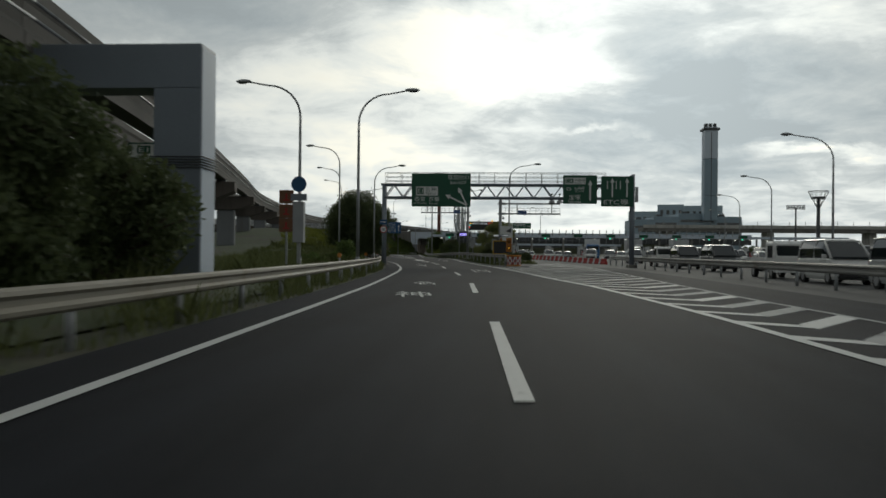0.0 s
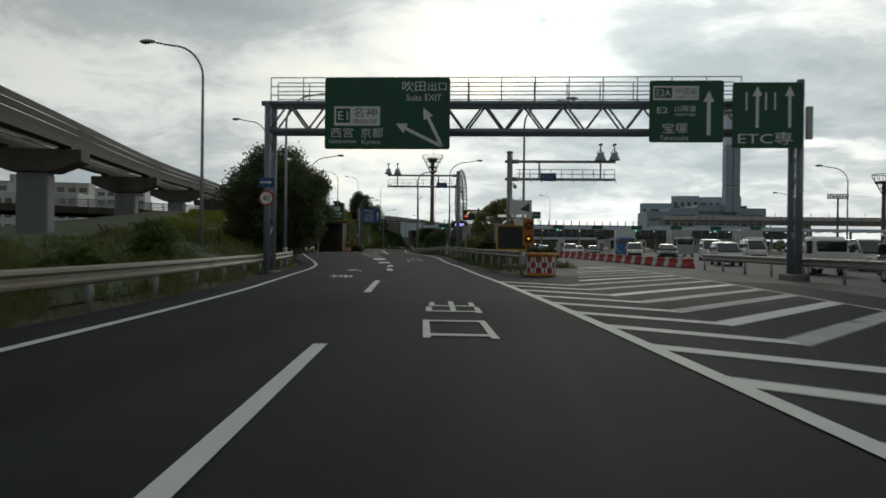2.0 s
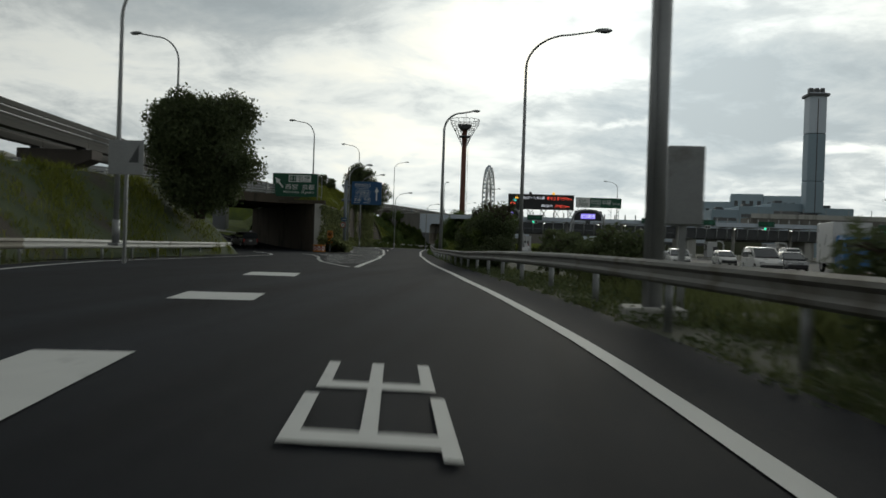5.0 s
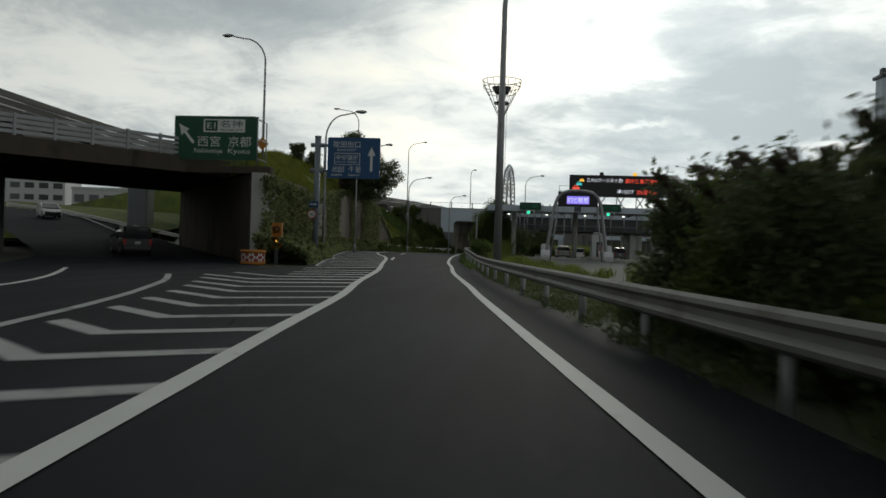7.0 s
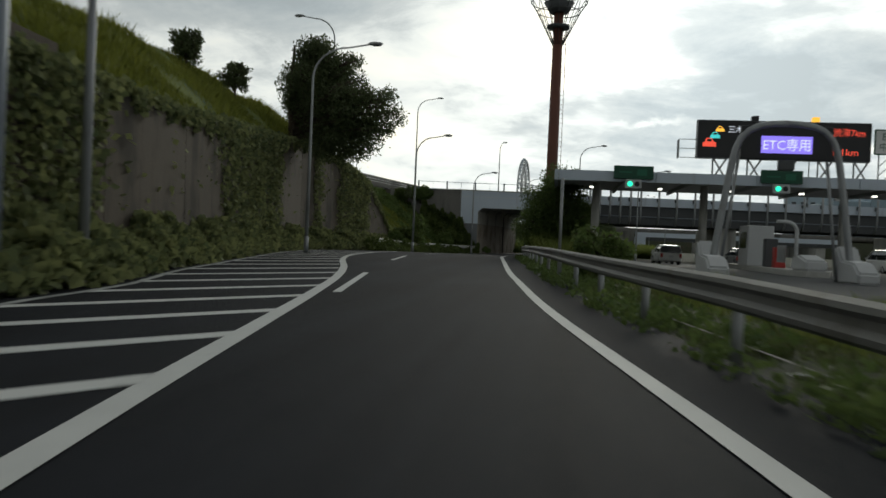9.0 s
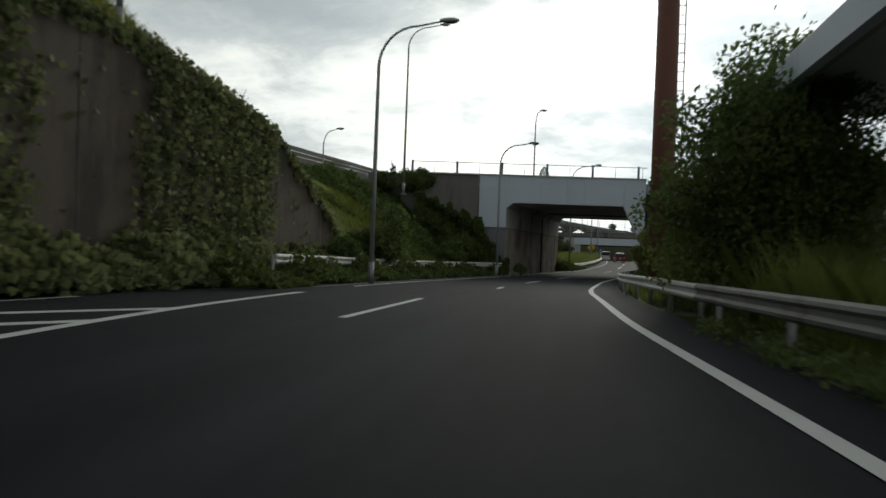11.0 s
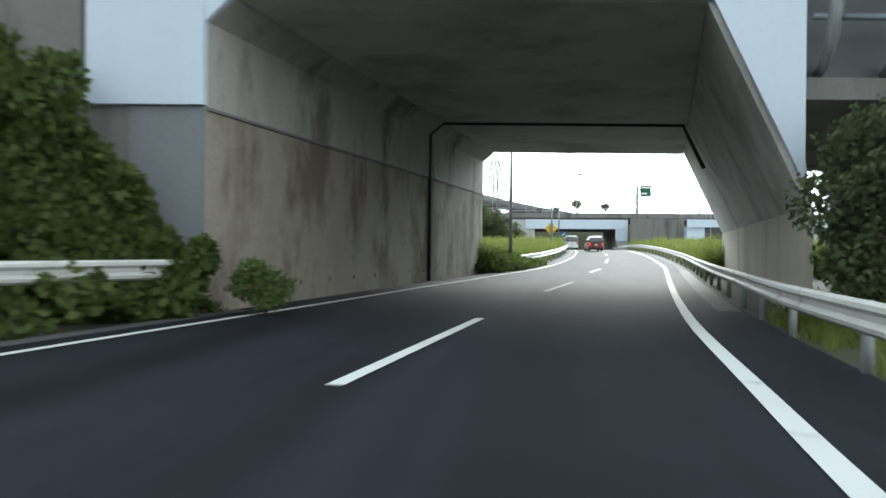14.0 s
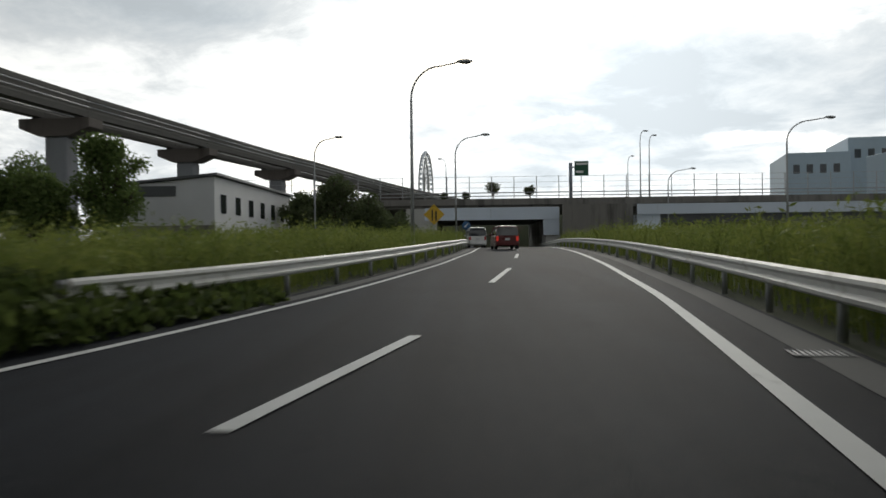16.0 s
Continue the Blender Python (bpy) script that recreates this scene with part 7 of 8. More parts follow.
for k, zz in enumerate((1.6, 2.4)):
    part("lit_bars", boxes((-1.3, 0.9 - 0.3 * k, -0.012, -0.004, zz, zz + 0.4)), RED, e)
part("legs", boxes((-1.2, -1.0, 0.1, 0.3, -0.05, 1.3), (1.0, 1.2, 0.1, 0.3, -0.05, 1.3)), GALV, e)

# far right block at the end of the walk
e = thing("building", 114, 600, 0, "large pale blue-grey hall with stepped roofs", "building", -12)
for x0, x1, y0, h in ((-24, -4, 0, 31), (-4, 14, 4, 36), (14, 40, 2, 35)):
    part("block", boxes((x0, x1 - 0.05, y0, 40, 0, h), bevel=0.1), PALEBLUE, e)
    for i in range(4):
        part("window", boxes((x0 + 2 + i * 4.2, x0 + 4 + i * 4.2, y0 - 0.08, y0 - 0.02, h - 7, h - 4)), WINDOW, e)

# ---- second underpass at the end ----
b2 = thing("far_underpass", -24.0, 430.0, 0, "concrete overbridge with pale panels above a dark underpass", "bridge", kind="structure")
zb = 0.2


def b2box(name, x0, x1, y0, y1, z0, z1, mat, bevel=0.0):
    return part(name, boxes((x0 + 24, x1 + 24, y0 - 430, y1 - 430, z0, z1), bevel=bevel), mat, b2)


b2box("cladding_panel", -24.0, -15.2, 429.9, 430.3, 4.3, 5.95, PANEL)
b2box("cladding_panel", -15.17, -6.1, 429.9, 430.3, 4.3, 5.95, PANEL)
b2box("haunch", -8.2, -6.1, 430.0, 430.3, 2.2, 4.28, PANEL)
b2box("wall_left", -26.5, -22.4, 430.32, 460, -1, 5.9, CONC)
b2box("wall_right", -7.9, -6.0, 430.32, 460, -1, 5.9, CONC)
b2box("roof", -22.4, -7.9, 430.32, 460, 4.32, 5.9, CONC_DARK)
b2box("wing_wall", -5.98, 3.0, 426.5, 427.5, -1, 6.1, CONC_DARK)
b2box("cladding_panel", 3.05, 60.0, 423.9, 424.3, 4.6, 5.9, PANEL)
b2box("girder", 3.05, 60.0, 424.6, 425.4, 3.6, 4.6, DARKSTEEL)
b2box("pier", 3.05, 6.0, 424.4, 458, -1, 4.6, PANEL)
b2box("pier", 24.0, 26.5, 425, 458, -1, 4.6, CONC)
b2box("pier", 52.0, 54.5, 425, 458, -1, 4.6, CONC)
b2box("deck", -60.0, 90.0, 431.0, 459, 5.92, 7.0, CONC_DARK)
b2box("edge_beam", -60.0, 90.0, 430.4, 430.95, 6.3, 7.15, CONC_DARK)
# Bank not seen itself, added so that no bright sky shows through the underpass.
bank("embankment", [(468.0, [(-70, 0.2), (-40, 0.3), (0, 0.3), (60, 0.3), (95, 0.0)]), (472.0, [(-70, 4.2), (-40, 4.5), (0, 4.6), (60, 4.4), (95, 4.2)]), (478.0, [(-70, 6.9), (-40, 7.2), (0, 7.2), (60, 7.2), (95, 6.9)])], SOIL, "added bank closing off the sky behind the far underpass")
rail = thing("bridge_railing", -60, 430.6, 7.15, "long steel bridge railing with a thin mesh fence", "railing")
for zz, r in ((0.35, 0.06), (0.8, 0.07)):
    bm = bmesh.new()
    tube(bm, [(0, 0, zz), (150, 0, zz)], r, 6)
    part("rail", bm, GALV, rail)
me = None
for k in range(51):
    if me is None:
        ob = part("fence_post", boxes((-0.05, 0.05, 0.0, 0.1, 0, 3.0)), GALV, rail)
        me = ob.data
    else:
        ob = new("fence_post", me)
        ob.parent = rail
    ob.location = (3.0 * k, 0.15, 0)
bm = bmesh.new()
for zz in (1.5, 2.2, 2.95):
    tube(bm, [(0, 0.2, zz), (150, 0.2, zz)], 0.02, 4)
part("fence_wire", bm, GALV, rail)
e = thing("direction_sign", -4.2, 432.5, 7.0, "green motorway sign on a tall grey post", "road sign")
bm = bmesh.new()
tube(bm, [(0, 0, 0), (0, 0, 5.0)], 0.24, 12)
tube(bm, [(0, 0, 4.4), (2.4, -0.1, 4.4)], 0.1, 8)
part("post", bm, STEEL, e)
part("board", boxes((0.5, 2.4, -0.25, -0.2, 3.2, 5.2), bevel=0.02), SIGNGREEN, e)
part("bars", boxes((0.7, 2.2, -0.262, -0.254, 4.7, 4.95), (0.7, 1.7, -0.262, -0.254, 3.6, 3.9)), WHITE, e)
e = thing("diamond_sign", -20.8, 378.0, zg(378), "yellow diamond road narrows sign on a post", "road sign")
bm = bmesh.new()
prism(bm, [(0, 1.9), (0.75, 2.65), (0, 3.4), (-0.75, 2.65)], 0, 0.03, "y")
part("board", bm, YELLOW, e)
part("symbol", boxes((-0.18, -0.08, -0.01, -0.002, 2.2, 3.0), (0.08, 0.2, -0.01, -0.002, 2.2, 2.9)), BLACK, e)
bm = bmesh.new()
tube(bm, [(0, 0.08, -0.05), (0, 0.08, 3.3)], 0.05, 8)
part("post", bm, GALV, e)
e = thing("round_sign", -18.5, 399.0, zg(399), "round blue sign with a white arrow on a post", "road sign")
part("disc", disc(bmesh.new(), 0, 0, 2.2, 0.42, 0.03), SIGNBLUE, e)
arrow(e, 0.2, 2.4, -0.2, 2.0, -0.006, 0.08, head=0.16)
bm = bmesh.new()
tube(bm, [(0, 0.08, -0.05), (0, 0.08, 2.6)], 0.05, 8)
part("post", bm, GALV, e)

# shed below the monorail
shed = thing("shed", -40.0, 378.0, zg(378) - 0.3, "pale grey prefabricated shed with dark windows", "shed")
bm = bmesh.new()
prism(bm, [(-3.4, -0.2), (3.4, -0.2), (3.4, 5.9), (-3.4, 5.3)], 0, 26, "y")
part("wall_shell", bm, OFFWHITE, shed)
bm = bmesh.new()
prism(bm, [(-3.7, 5.32), (3.7, 5.98), (3.7, 6.15), (-3.7, 5.5)], -0.3, 26.3, "y")
part("roof", bm, DARKSTEEL, shed)
part("lower_wall", boxes((-3.46, 3.42, -0.06, -0.005, -0.2, 2.4)), CONC_DARK, shed)
part("dark_gable", boxes((-3.3, 0.6, -0.06, -0.005, 4.5, 5.25)), DARKSTEEL, shed)
for k in range(6):
    w = part("window", boxes((3.405, 3.44, 1.5 + 4.0 * k, 2.9 + 4.0 * k, 3.3, 4.7)), WINDOW, shed)


# ---- vehicles ----
def wheel_part(e, x, y, r, w=0.2):
    bm = bmesh.new()
    tube(bm, [(x - w / 2, y, r), (x + w / 2, y, r)], r, 18)
    t = part("tyre", bm, RUBBER, e)
    bm = bmesh.new()
    tube(bm, [(x - w / 2 - 0.006, y, r), (x + w / 2 + 0.006, y, r)], r * 0.6, 14)
    part("rim", bm, CHROME, t)


def shell(bm, stations):
    """Skins cross sections of (y, half width low, half width high, z low, z high) into a rounded shell."""
    rings = []
    for y, wl, wh, z0, z1 in stations:
        zm = z0 + (z1 - z0) * 0.55
        pts = [(-wl * 0.94, z0), (-wl, z0 + (z1 - z0) * 0.15), (-wl, zm), (-wh, z1 - (z1 - z0) * 0.08), (-wh * 0.9, z1), (wh * 0.9, z1), (wh, z1 - (z1 - z0) * 0.08), (wl, zm), (wl, z0 + (z1 - z0) * 0.15), (wl * 0.94, z0)]
        rings.append([bm.verts.new((x, y, z)) for x, z in pts])
    for a, b in zip(rings, rings[1:]):
        for k in range(10):
            bm.faces.new((a[k], a[(k + 1) % 10], b[(k + 1) % 10], b[k]))
    bm.faces.new(rings[0][::-1])
    bm.faces.new(rings[-1])
    bmesh.ops.recalc_face_normals(bm, faces=bm.faces)
    return bm


_cars = {}


def car(kind, paint, x, y, z, yaw, label, group="cars queueing at the toll plaza", lights="rear"):
    """kind: suv, van, hatch. Local +y is the front."""
    key = (kind, paint.name, lights)
    m = pose(x, y, z, 0, 0, yaw)
    if key in _cars:
        return tagged(copy_thing(_cars[key], m), label)
    e = thing("car", x, y, z, label, "car", yaw, group)
    L, W, H, hood, belt = {"suv": (4.4, 0.86, 1.72, 0.95, 1.02), "van": (4.5, 0.85, 1.95, 0.45, 1.12), "hatch": (3.9, 0.83, 1.5, 0.95, 0.92)}[kind]
    h = L / 2
    part("body", shell(bmesh.new(), [(-h, W * 0.9, W * 0.86, 0.34, belt - 0.05), (-h + 0.12, W, W * 0.97, 0.26, belt), (-0.3, W, W, 0.22, belt), (h - hood - 0.2, W, W, 0.22, belt), (h - 0.35, W * 0.98, W * 0.9, 0.24, belt - 0.16), (h, W * 0.85, W * 0.75, 0.34, belt - 0.34)]), paint, e, smooth=False)
    rear = -h + (0.1 if kind != "hatch" else 0.2)
    part("cabin_glass", shell(bmesh.new(), [(rear, W * 0.93, W * 0.8, belt - 0.04, H - 0.12), (rear + 0.3, W * 0.95, W * 0.82, belt - 0.04, H - 0.05), (h - hood - 1.1, W * 0.95, W * 0.8, belt - 0.04, H - 0.05), (h - hood - 0.05, W * 0.9, W * 0.86, belt - 0.04, belt + 0.06)]), GLASS, e)
    part("roof", shell(bmesh.new(), [(rear + 0.05, W * 0.78, W * 0.72, H - 0.11, H - 0.04), (rear + 0.5, W * 0.83, W * 0.74, H - 0.1, H), (h - hood - 1.35, W * 0.82, W * 0.72, H - 0.1, H), (h - hood - 1.0, W * 0.8, W * 0.7, H - 0.14, H - 0.06)]), paint, e)
    for sx in (-1, 1):
        for a, b in (((rear + 0.02, belt), (rear + 0.22, H - 0.08)), ((-0.2, belt), (-0.2, H - 0.08)), ((h - hood - 0.1, belt), (h - hood - 1.05, H - 0.09))):
            part("pillar", tube(bmesh.new(), [(sx * W * 0.955, a[0], a[1]), (sx * W * 0.835, b[0], b[1])], 0.045, 6), paint, e)
    for sx in (-1, 1):
        part("tail_light", boxes((sx * W * 0.84 - 0.09, sx * W * 0.84 + 0.09, -h - 0.015, -h + 0.1, belt - 0.4, belt - 0.06), bevel=0.02), L_TAIL if lights == "brake" else RED, e)
        part("head_light", boxes((sx * W * 0.68 - 0.15, sx * W * 0.68 + 0.15, h - 0.14, h - 0.01, belt - 0.42, belt - 0.27), bevel=0.02), L_LAMP if lights == "head" else CHROME, e)
        part("mirror", boxes((sx * (W + 0.1) - 0.09, sx * (W + 0.1) + 0.09, h - hood - 0.55, h - hood - 0.42, belt - 0.02, belt + 0.16), bevel=0.03), paint, e)
        for yy in (-h + 0.78, h - 0.82):
            wheel_part(e, sx * (W - 0.1), yy, 0.32)
    part("rear_bumper", boxes((-W * 0.9, W * 0.9, -h - 0.06, -h + 0.1, 0.3, 0.56), bevel=0.04), paint, e)
    part("number_plate", boxes((-0.17, 0.17, -h - 0.022, -h - 0.002, belt - 0.36, belt - 0.2)), OFFWHITE, e)
    part("front_bumper", boxes((-W * 0.84, W * 0.84, h - 0.1, h + 0.04, 0.3, 0.55), bevel=0.04), BLACK, e)
    _cars[key] = e
    return e


def truck(paint, box_mat, x, y, z, yaw, label, boxed=True, scale=1.0):
    e = thing("truck", x, y, z, label, "truck", yaw, "lorries queueing at the toll plaza")
    W, H = 0.85 * scale, 1.95 * scale
    L = 4.6 * scale
    h = L / 2
    part("cab", shell(bmesh.new(), [(h - 1.5 * scale, W, W * 0.97, 0.4, H), (h - 0.5 * scale, W, W * 0.95, 0.4, H), (h - 0.12, W, W * 0.88, 0.35, H - 0.15), (h, W * 0.98, W * 0.95, 0.35, H * 0.55)]), paint, e)
    part("windscreen", boxes((-W * 0.86, W * 0.86, h - 0.2, h - 0.02, H * 0.56, H * 0.88), bevel=0.05), GLASS, e)
    for sx in (-1, 1):
        part("side_window", boxes((sx * W - 0.015, sx * W + 0.012, h - 1.1 * scale, h - 0.35, H * 0.56, H * 0.88), bevel=0.004), GLASS, e)
        part("mirror", boxes((sx * (W + 0.2) - 0.08, sx * (W + 0.2) + 0.08, h - 0.2, h - 0.1, H * 0.6, H * 0.8), bevel=0.02), BLACK, e)
        part("head_light", boxes((sx * W * 0.75 - 0.12, sx * W * 0.75 + 0.12, h - 0.05, h + 0.02, 0.6, 0.8), bevel=0.02), CHROME, e)
        for yy in (-h + 0.9, h - 0.7):
            wheel_part(e, sx * (W - 0.14), yy, 0.34 * scale)
    if boxed:
        part("cargo_box", boxes((-W * 1.12, W * 1.12, -h, h - 1.6 * scale, 0.75, H * 1.35), bevel=0.03), box_mat, e)
        part("rear_doors", boxes((-W * 1.05, -0.02, -h - 0.03, -h - 0.005, 0.85, H * 1.3), (0.02, W * 1.05, -h - 0.03, -h - 0.005, 0.85, H * 1.3)), box_mat, e)
    else:
        part("load_bed", boxes((-W, W, -h, h - 1.6 * scale, 0.6, 0.72), (-W, -W + 0.05, -h, h - 1.6 * scale, 0.72, 1.1), (W - 0.05, W, -h, h - 1.6 * scale, 0.72, 1.1), (-W, W, -h, -h + 0.05, 0.72, 1.1)), box_mat, e)
    part("chassis", boxes((-W * 0.7, W * 0.7, -h + 0.1, h - 0.3, 0.4, 0.62)), BLACK, e)
    return e


# the queue beside the carriageway faces the oncoming camera
truck(P_WHITE, P_WHITE, 14.6, 45.5, zg(45), 180, "small white flatbed truck in the queue", False)
car("van", P_WHITE, 14.5, 37.5, zg(37), 180, "white van waiting in the toll queue")
car("van", P_SILVER, 14.7, 30.5, zg(30), 180, "silver van waiting in the toll queue")
truck(P_WHITE, P_WHITE, 15.7, 83.5, zg(83), 180, "small white truck waiting in the queue", False)
car("van", P_GREY, 15.8, 62.0, zg(62), 180, "grey van waiting in the toll queue")
car("van", P_GREY, 15.4, 71.5, zg(71), 180, "grey van waiting in the toll queue")
car("van", P_WHITE, 18.4, 116.5, zg(116), 172, "white van waiting in the toll queue")
car("hatch", P_SILVER, 18.8, 52.0, zg(52), 180, "silver hatchback waiting in the toll queue")
car("suv", P_SILVER, 16.0, 102.0, zg(102), 176, "silver car in the toll queue")
car("hatch", P_GREY, 16.1, 125.0, zg(125), 172, "grey hatchback waiting in the toll queue")
car("suv", P_WHITE, 14.2, 133.5, zg(133), 172, "white car waiting in the toll queue")
truck(P_BLUE, P_WHITE, 18.1, 168.0, zg(168), 176, "blue cab lorry with a white box body", True, 1.5)
truck(P_SILVER, P_SILVER, 26.0, 166.0, zg(166), 180, "grey lorry with a tall box body", True, 1.5)
truck(P_WHITE, P_SILVER, 31.5, 150.0, zg(150), 180, "white lorry with a silver box body", True, 1.4)
for i, (x, y, k, p) in enumerate(((9.0, 158, "suv", P_WHITE), (13.0, 165, "hatch", P_GREY), (21.0, 148, "hatch", P_WHITE), (24.2, 135, "suv", P_GREY), (23.2, 120, "van", P_WHITE), (22.7, 106, "hatch", P_SILVER),
                                  (21.7, 92, "van", P_WHITE), (20.7, 78, "suv", P_GREY), (20.2, 65, "hatch", P_WHITE), (27.2, 88, "van", P_SILVER), (28.7, 104, "suv", P_WHITE), (29.7, 122, "hatch", P_GREY), (33.2, 132, "suv", P_SILVER),
                                  (6.0, 172, "hatch", P_WHITE), (4.5, 186, "suv", P_GREY), (12.5, 184, "hatch", P_WHITE), (20.5, 190, "van", P_WHITE), (28.5, 190, "hatch", P_SILVER), (36.5, 178, "suv", P_WHITE), (19.7, 42, "suv", P_GREY), (24.7, 60, "van", P_GREY))):
    words_for = {"suv": "people carrier", "hatch": "hatchback", "van": "van"}[k]
    tint = {P_WHITE.name: "white", P_GREY.name: "dark grey", P_SILVER.name: "silver"}[p.name]
    car(k, p, x, y, zg(y) + 0.02, 180 - 3 * (i % 3), tint + " " + words_for + " waiting in the toll queue")
for x, y, k, p, w in ((-10.4, 250.0, "hatch", P_WHITE, "white hatchback leaving the toll lane"), (-2.4, 262.0, "suv", P_GREY, "dark grey people carrier beyond the toll lanes"), (8.0, 256.0, "van", P_WHITE, "white van beyond the toll lanes"), (16.5, 268.0, "hatch", P_SILVER, "silver hatchback beyond the toll lanes"), (-7.5, 276.0, "suv", P_WHITE, "white people carrier beyond the toll lanes")):
    car(k, p, x, y, zg(y) + 0.02, 4, w)
car("suv", P_BLACK, -37.6, 189.4, zg(189) + 0.1, 38, "black people carrier on the slip road under the overpass", "cars on the carriageway", "rear")
car("hatch", P_WHITE, -60.3, 217.0, zg(217) + 2.5, 222, "white car far along the slip road", "cars on the carriageway")
car("suv", P_RED, -15.7, 381.0, zg(381) + 0.05, 4, "dark red car ahead with its brake lights on", "cars on the carriageway", "brake")
car("van", P_WHITE, -17.6, 399.0, zg(402) + 0.05, 4, "white van ahead near the far underpass", "cars on the carriageway")
car("van", P_SILVER, -27.5, 66.0, 0.02, 190, "silver estate car on the neighbouring road", "cars on the carriageway")
car("suv", P_BLACK, -31.5, 118.0, 1.9, 14, "black car on the rising slip road", "cars on the carriageway")


# ---- trees and plants ----
def leaf_points(blobs, n, shell_bias=0.4):
    vol = np.array([b[3] * b[4] * b[5] for b in blobs])
    pick = np.random.choice(len(blobs), n, p=vol / vol.sum())
    d = np.random.normal(size=(n, 3))
    d /= np.linalg.norm(d, axis=1)[:, None]
    r = shell_bias + (1.06 - shell_bias) * np.random.rand(n) ** 0.7 + np.where(np.random.rand(n) < 0.06, 0.22 * np.random.rand(n), 0.0)
    b = np.array(blobs)[pick]
    bump = 1 + 0.16 * np.sin(d[:, 0] * 7 + pick) * np.cos(d[:, 1] * 6 + d[:, 2] * 5 + pick * 2)
    return b[:, :3] + d * b[:, 3:] * (r * bump)[:, None]


def tree(x, y, z, blobs, n, leaf, mat, label, trunk=0.22, name="tree", limbs=1):
    """blobs: ellipsoids (x, y, z, rx, ry, rz) from the foot of the tree."""
    e = thing(name, x, y, z, label, "tree" if name == "tree" else "shrub")
    top = max(b[2] for b in blobs)
    bm = bmesh.new()
    lean = [(0, 0, -0.3)] + [(0.12 * math.sin(k * 1.7), 0.1 * math.cos(k * 2.1), top * k / 5) for k in range(1, 6)]
    tube(bm, lean, [trunk * (1.25 - 0.18 * k) for k in range(6)], 9)
    for b in blobs[::limbs]:
        s = Vector((0, 0, max(0.3, (b[2] - b[5]) * (0.7 if limbs == 1 else 0.42))))
        t = Vector(b[:3])
        mid = s.lerp(t, 0.5) + Vector((0, 0, 0.2 if limbs == 1 else -0.12 * t.x * t.x / 3))
        tube(bm, [s, mid, t], [trunk * 0.5, trunk * 0.34, trunk * 0.12], 6)
        for k in range(4):
            d = Vector((math.cos(k * 1.6 + b[0]), math.sin(k * 1.6 + b[0]), 0.5)).normalized()
            tube(bm, [mid.lerp(t, 0.3), t + Vector((d.x * b[3], d.y * b[4], d.z * b[5])) * 0.75], [trunk * 0.2, 0.02], 5)
    part("trunk", bm, BARK, e)
    cards("crown", leaf_points(blobs, n), leaf * (0.6 + 0.8 * np.random.rand(n)), mat, e)
    return e


def ball(rng, cx, cy, cz, r, k, spread, squash=0.8):
    """A loose heap of blobs about a centre, uneven in outline."""
    out = [(cx, cy, cz, r * 0.66, r * 0.66, r * 0.66 * squash)]
    for i in range(k + 14):
        a, b = rng.uniform(0, 6.28), rng.uniform(-0.8, 1.0)
        c = math.sqrt(max(0.0, 1 - b * b))
        s = r * rng.uniform(0.17, 0.46)
        q = (r - s * 0.55) * rng.uniform(0.72, 1.16)
        w = 0.5 + 0.5 * spread / r
        out.append((cx + q * w * c * math.cos(a), cy + q * w * c * math.sin(a), cz + b * q * squash, s, s, s * rng.uniform(0.7, 1.0)))
    return out


rng = random.Random(7)
# near left, dense and dark
tree(-9.5, 13.4, 0, ball(rng, 0, 0, 2.2, 2.35, 18, 2.5, 0.95), 44000, 0.16, LEAF, "dense dark broadleaf tree overhanging the guard rail", 0.2)
tree(-9.0, 18.0, 0, ball(rng, 0, 0, 1.8, 1.9, 9, 1.9), 16000, 0.17, LEAF, "dark feathery shrub behind the guard rail", 0.1, "shrub")
tree(-10.0, 20.5, 0, ball(rng, 0, 0, 1.4, 1.5, 9, 1.7), 10000, 0.17, LEAF, "dark feathery shrub behind the guard rail", 0.1, "shrub")
for i, yy in enumerate(range(46, 66, 4)):
    hh = (0.55, 0.8, 0.65)[i % 3]
    xx = float(along(LINE_L, yy)) - 4.4 - (i % 3) * 0.9
    tree(xx, yy, 0.0, ball(rng, 0, 0, hh * 0.65, hh * 0.8, 8, hh * 1.3), 4200, 0.16, BUSH, "ragged dark shrub on the verge", 0.07, "shrub")
tree(-12.6, 67.2, 0.1, [(0.7 * math.cos(k * 2.4) * (1 - 0.06 * k), 0.7 * math.sin(k * 2.4), 0.45 + 0.1 * k, 0.5, 0.5, 0.14) for k in range(14)], 2600, 0.16, BUSH, "small feathery tree on the verge", 0.05)
# large dark trees beside the slip road
tree(-17.3, 99.0, 0.4, ball(rng, 0, 0, 4.1, 3.75, 22, 3.5, 0.98) + [(0, 0, 2.2, 3.1, 2.9, 2.2), (1.3, -0.8, 1.4, 2.2, 2.2, 1.4), (-1.6, 0, 1.3, 2.2, 2.2, 1.4), (0, 0, 4.2, 3.2, 3.2, 3.2)], 105000, 0.19, LEAF, "large dense dark evergreen tree on the bank", 0.3)
tree(-27.6, 152.0, 2.6, ball(rng, 0, 0, 4.4, 3.5, 20, 3.5, 1.08) + [(0, 0, 4.0, 3.0, 3.0, 3.2), (0, 0, 1.6, 2.4, 2.4, 1.6)], 80000, 0.21, LEAF, "rounded dark evergreen tree on the bank", 0.3)
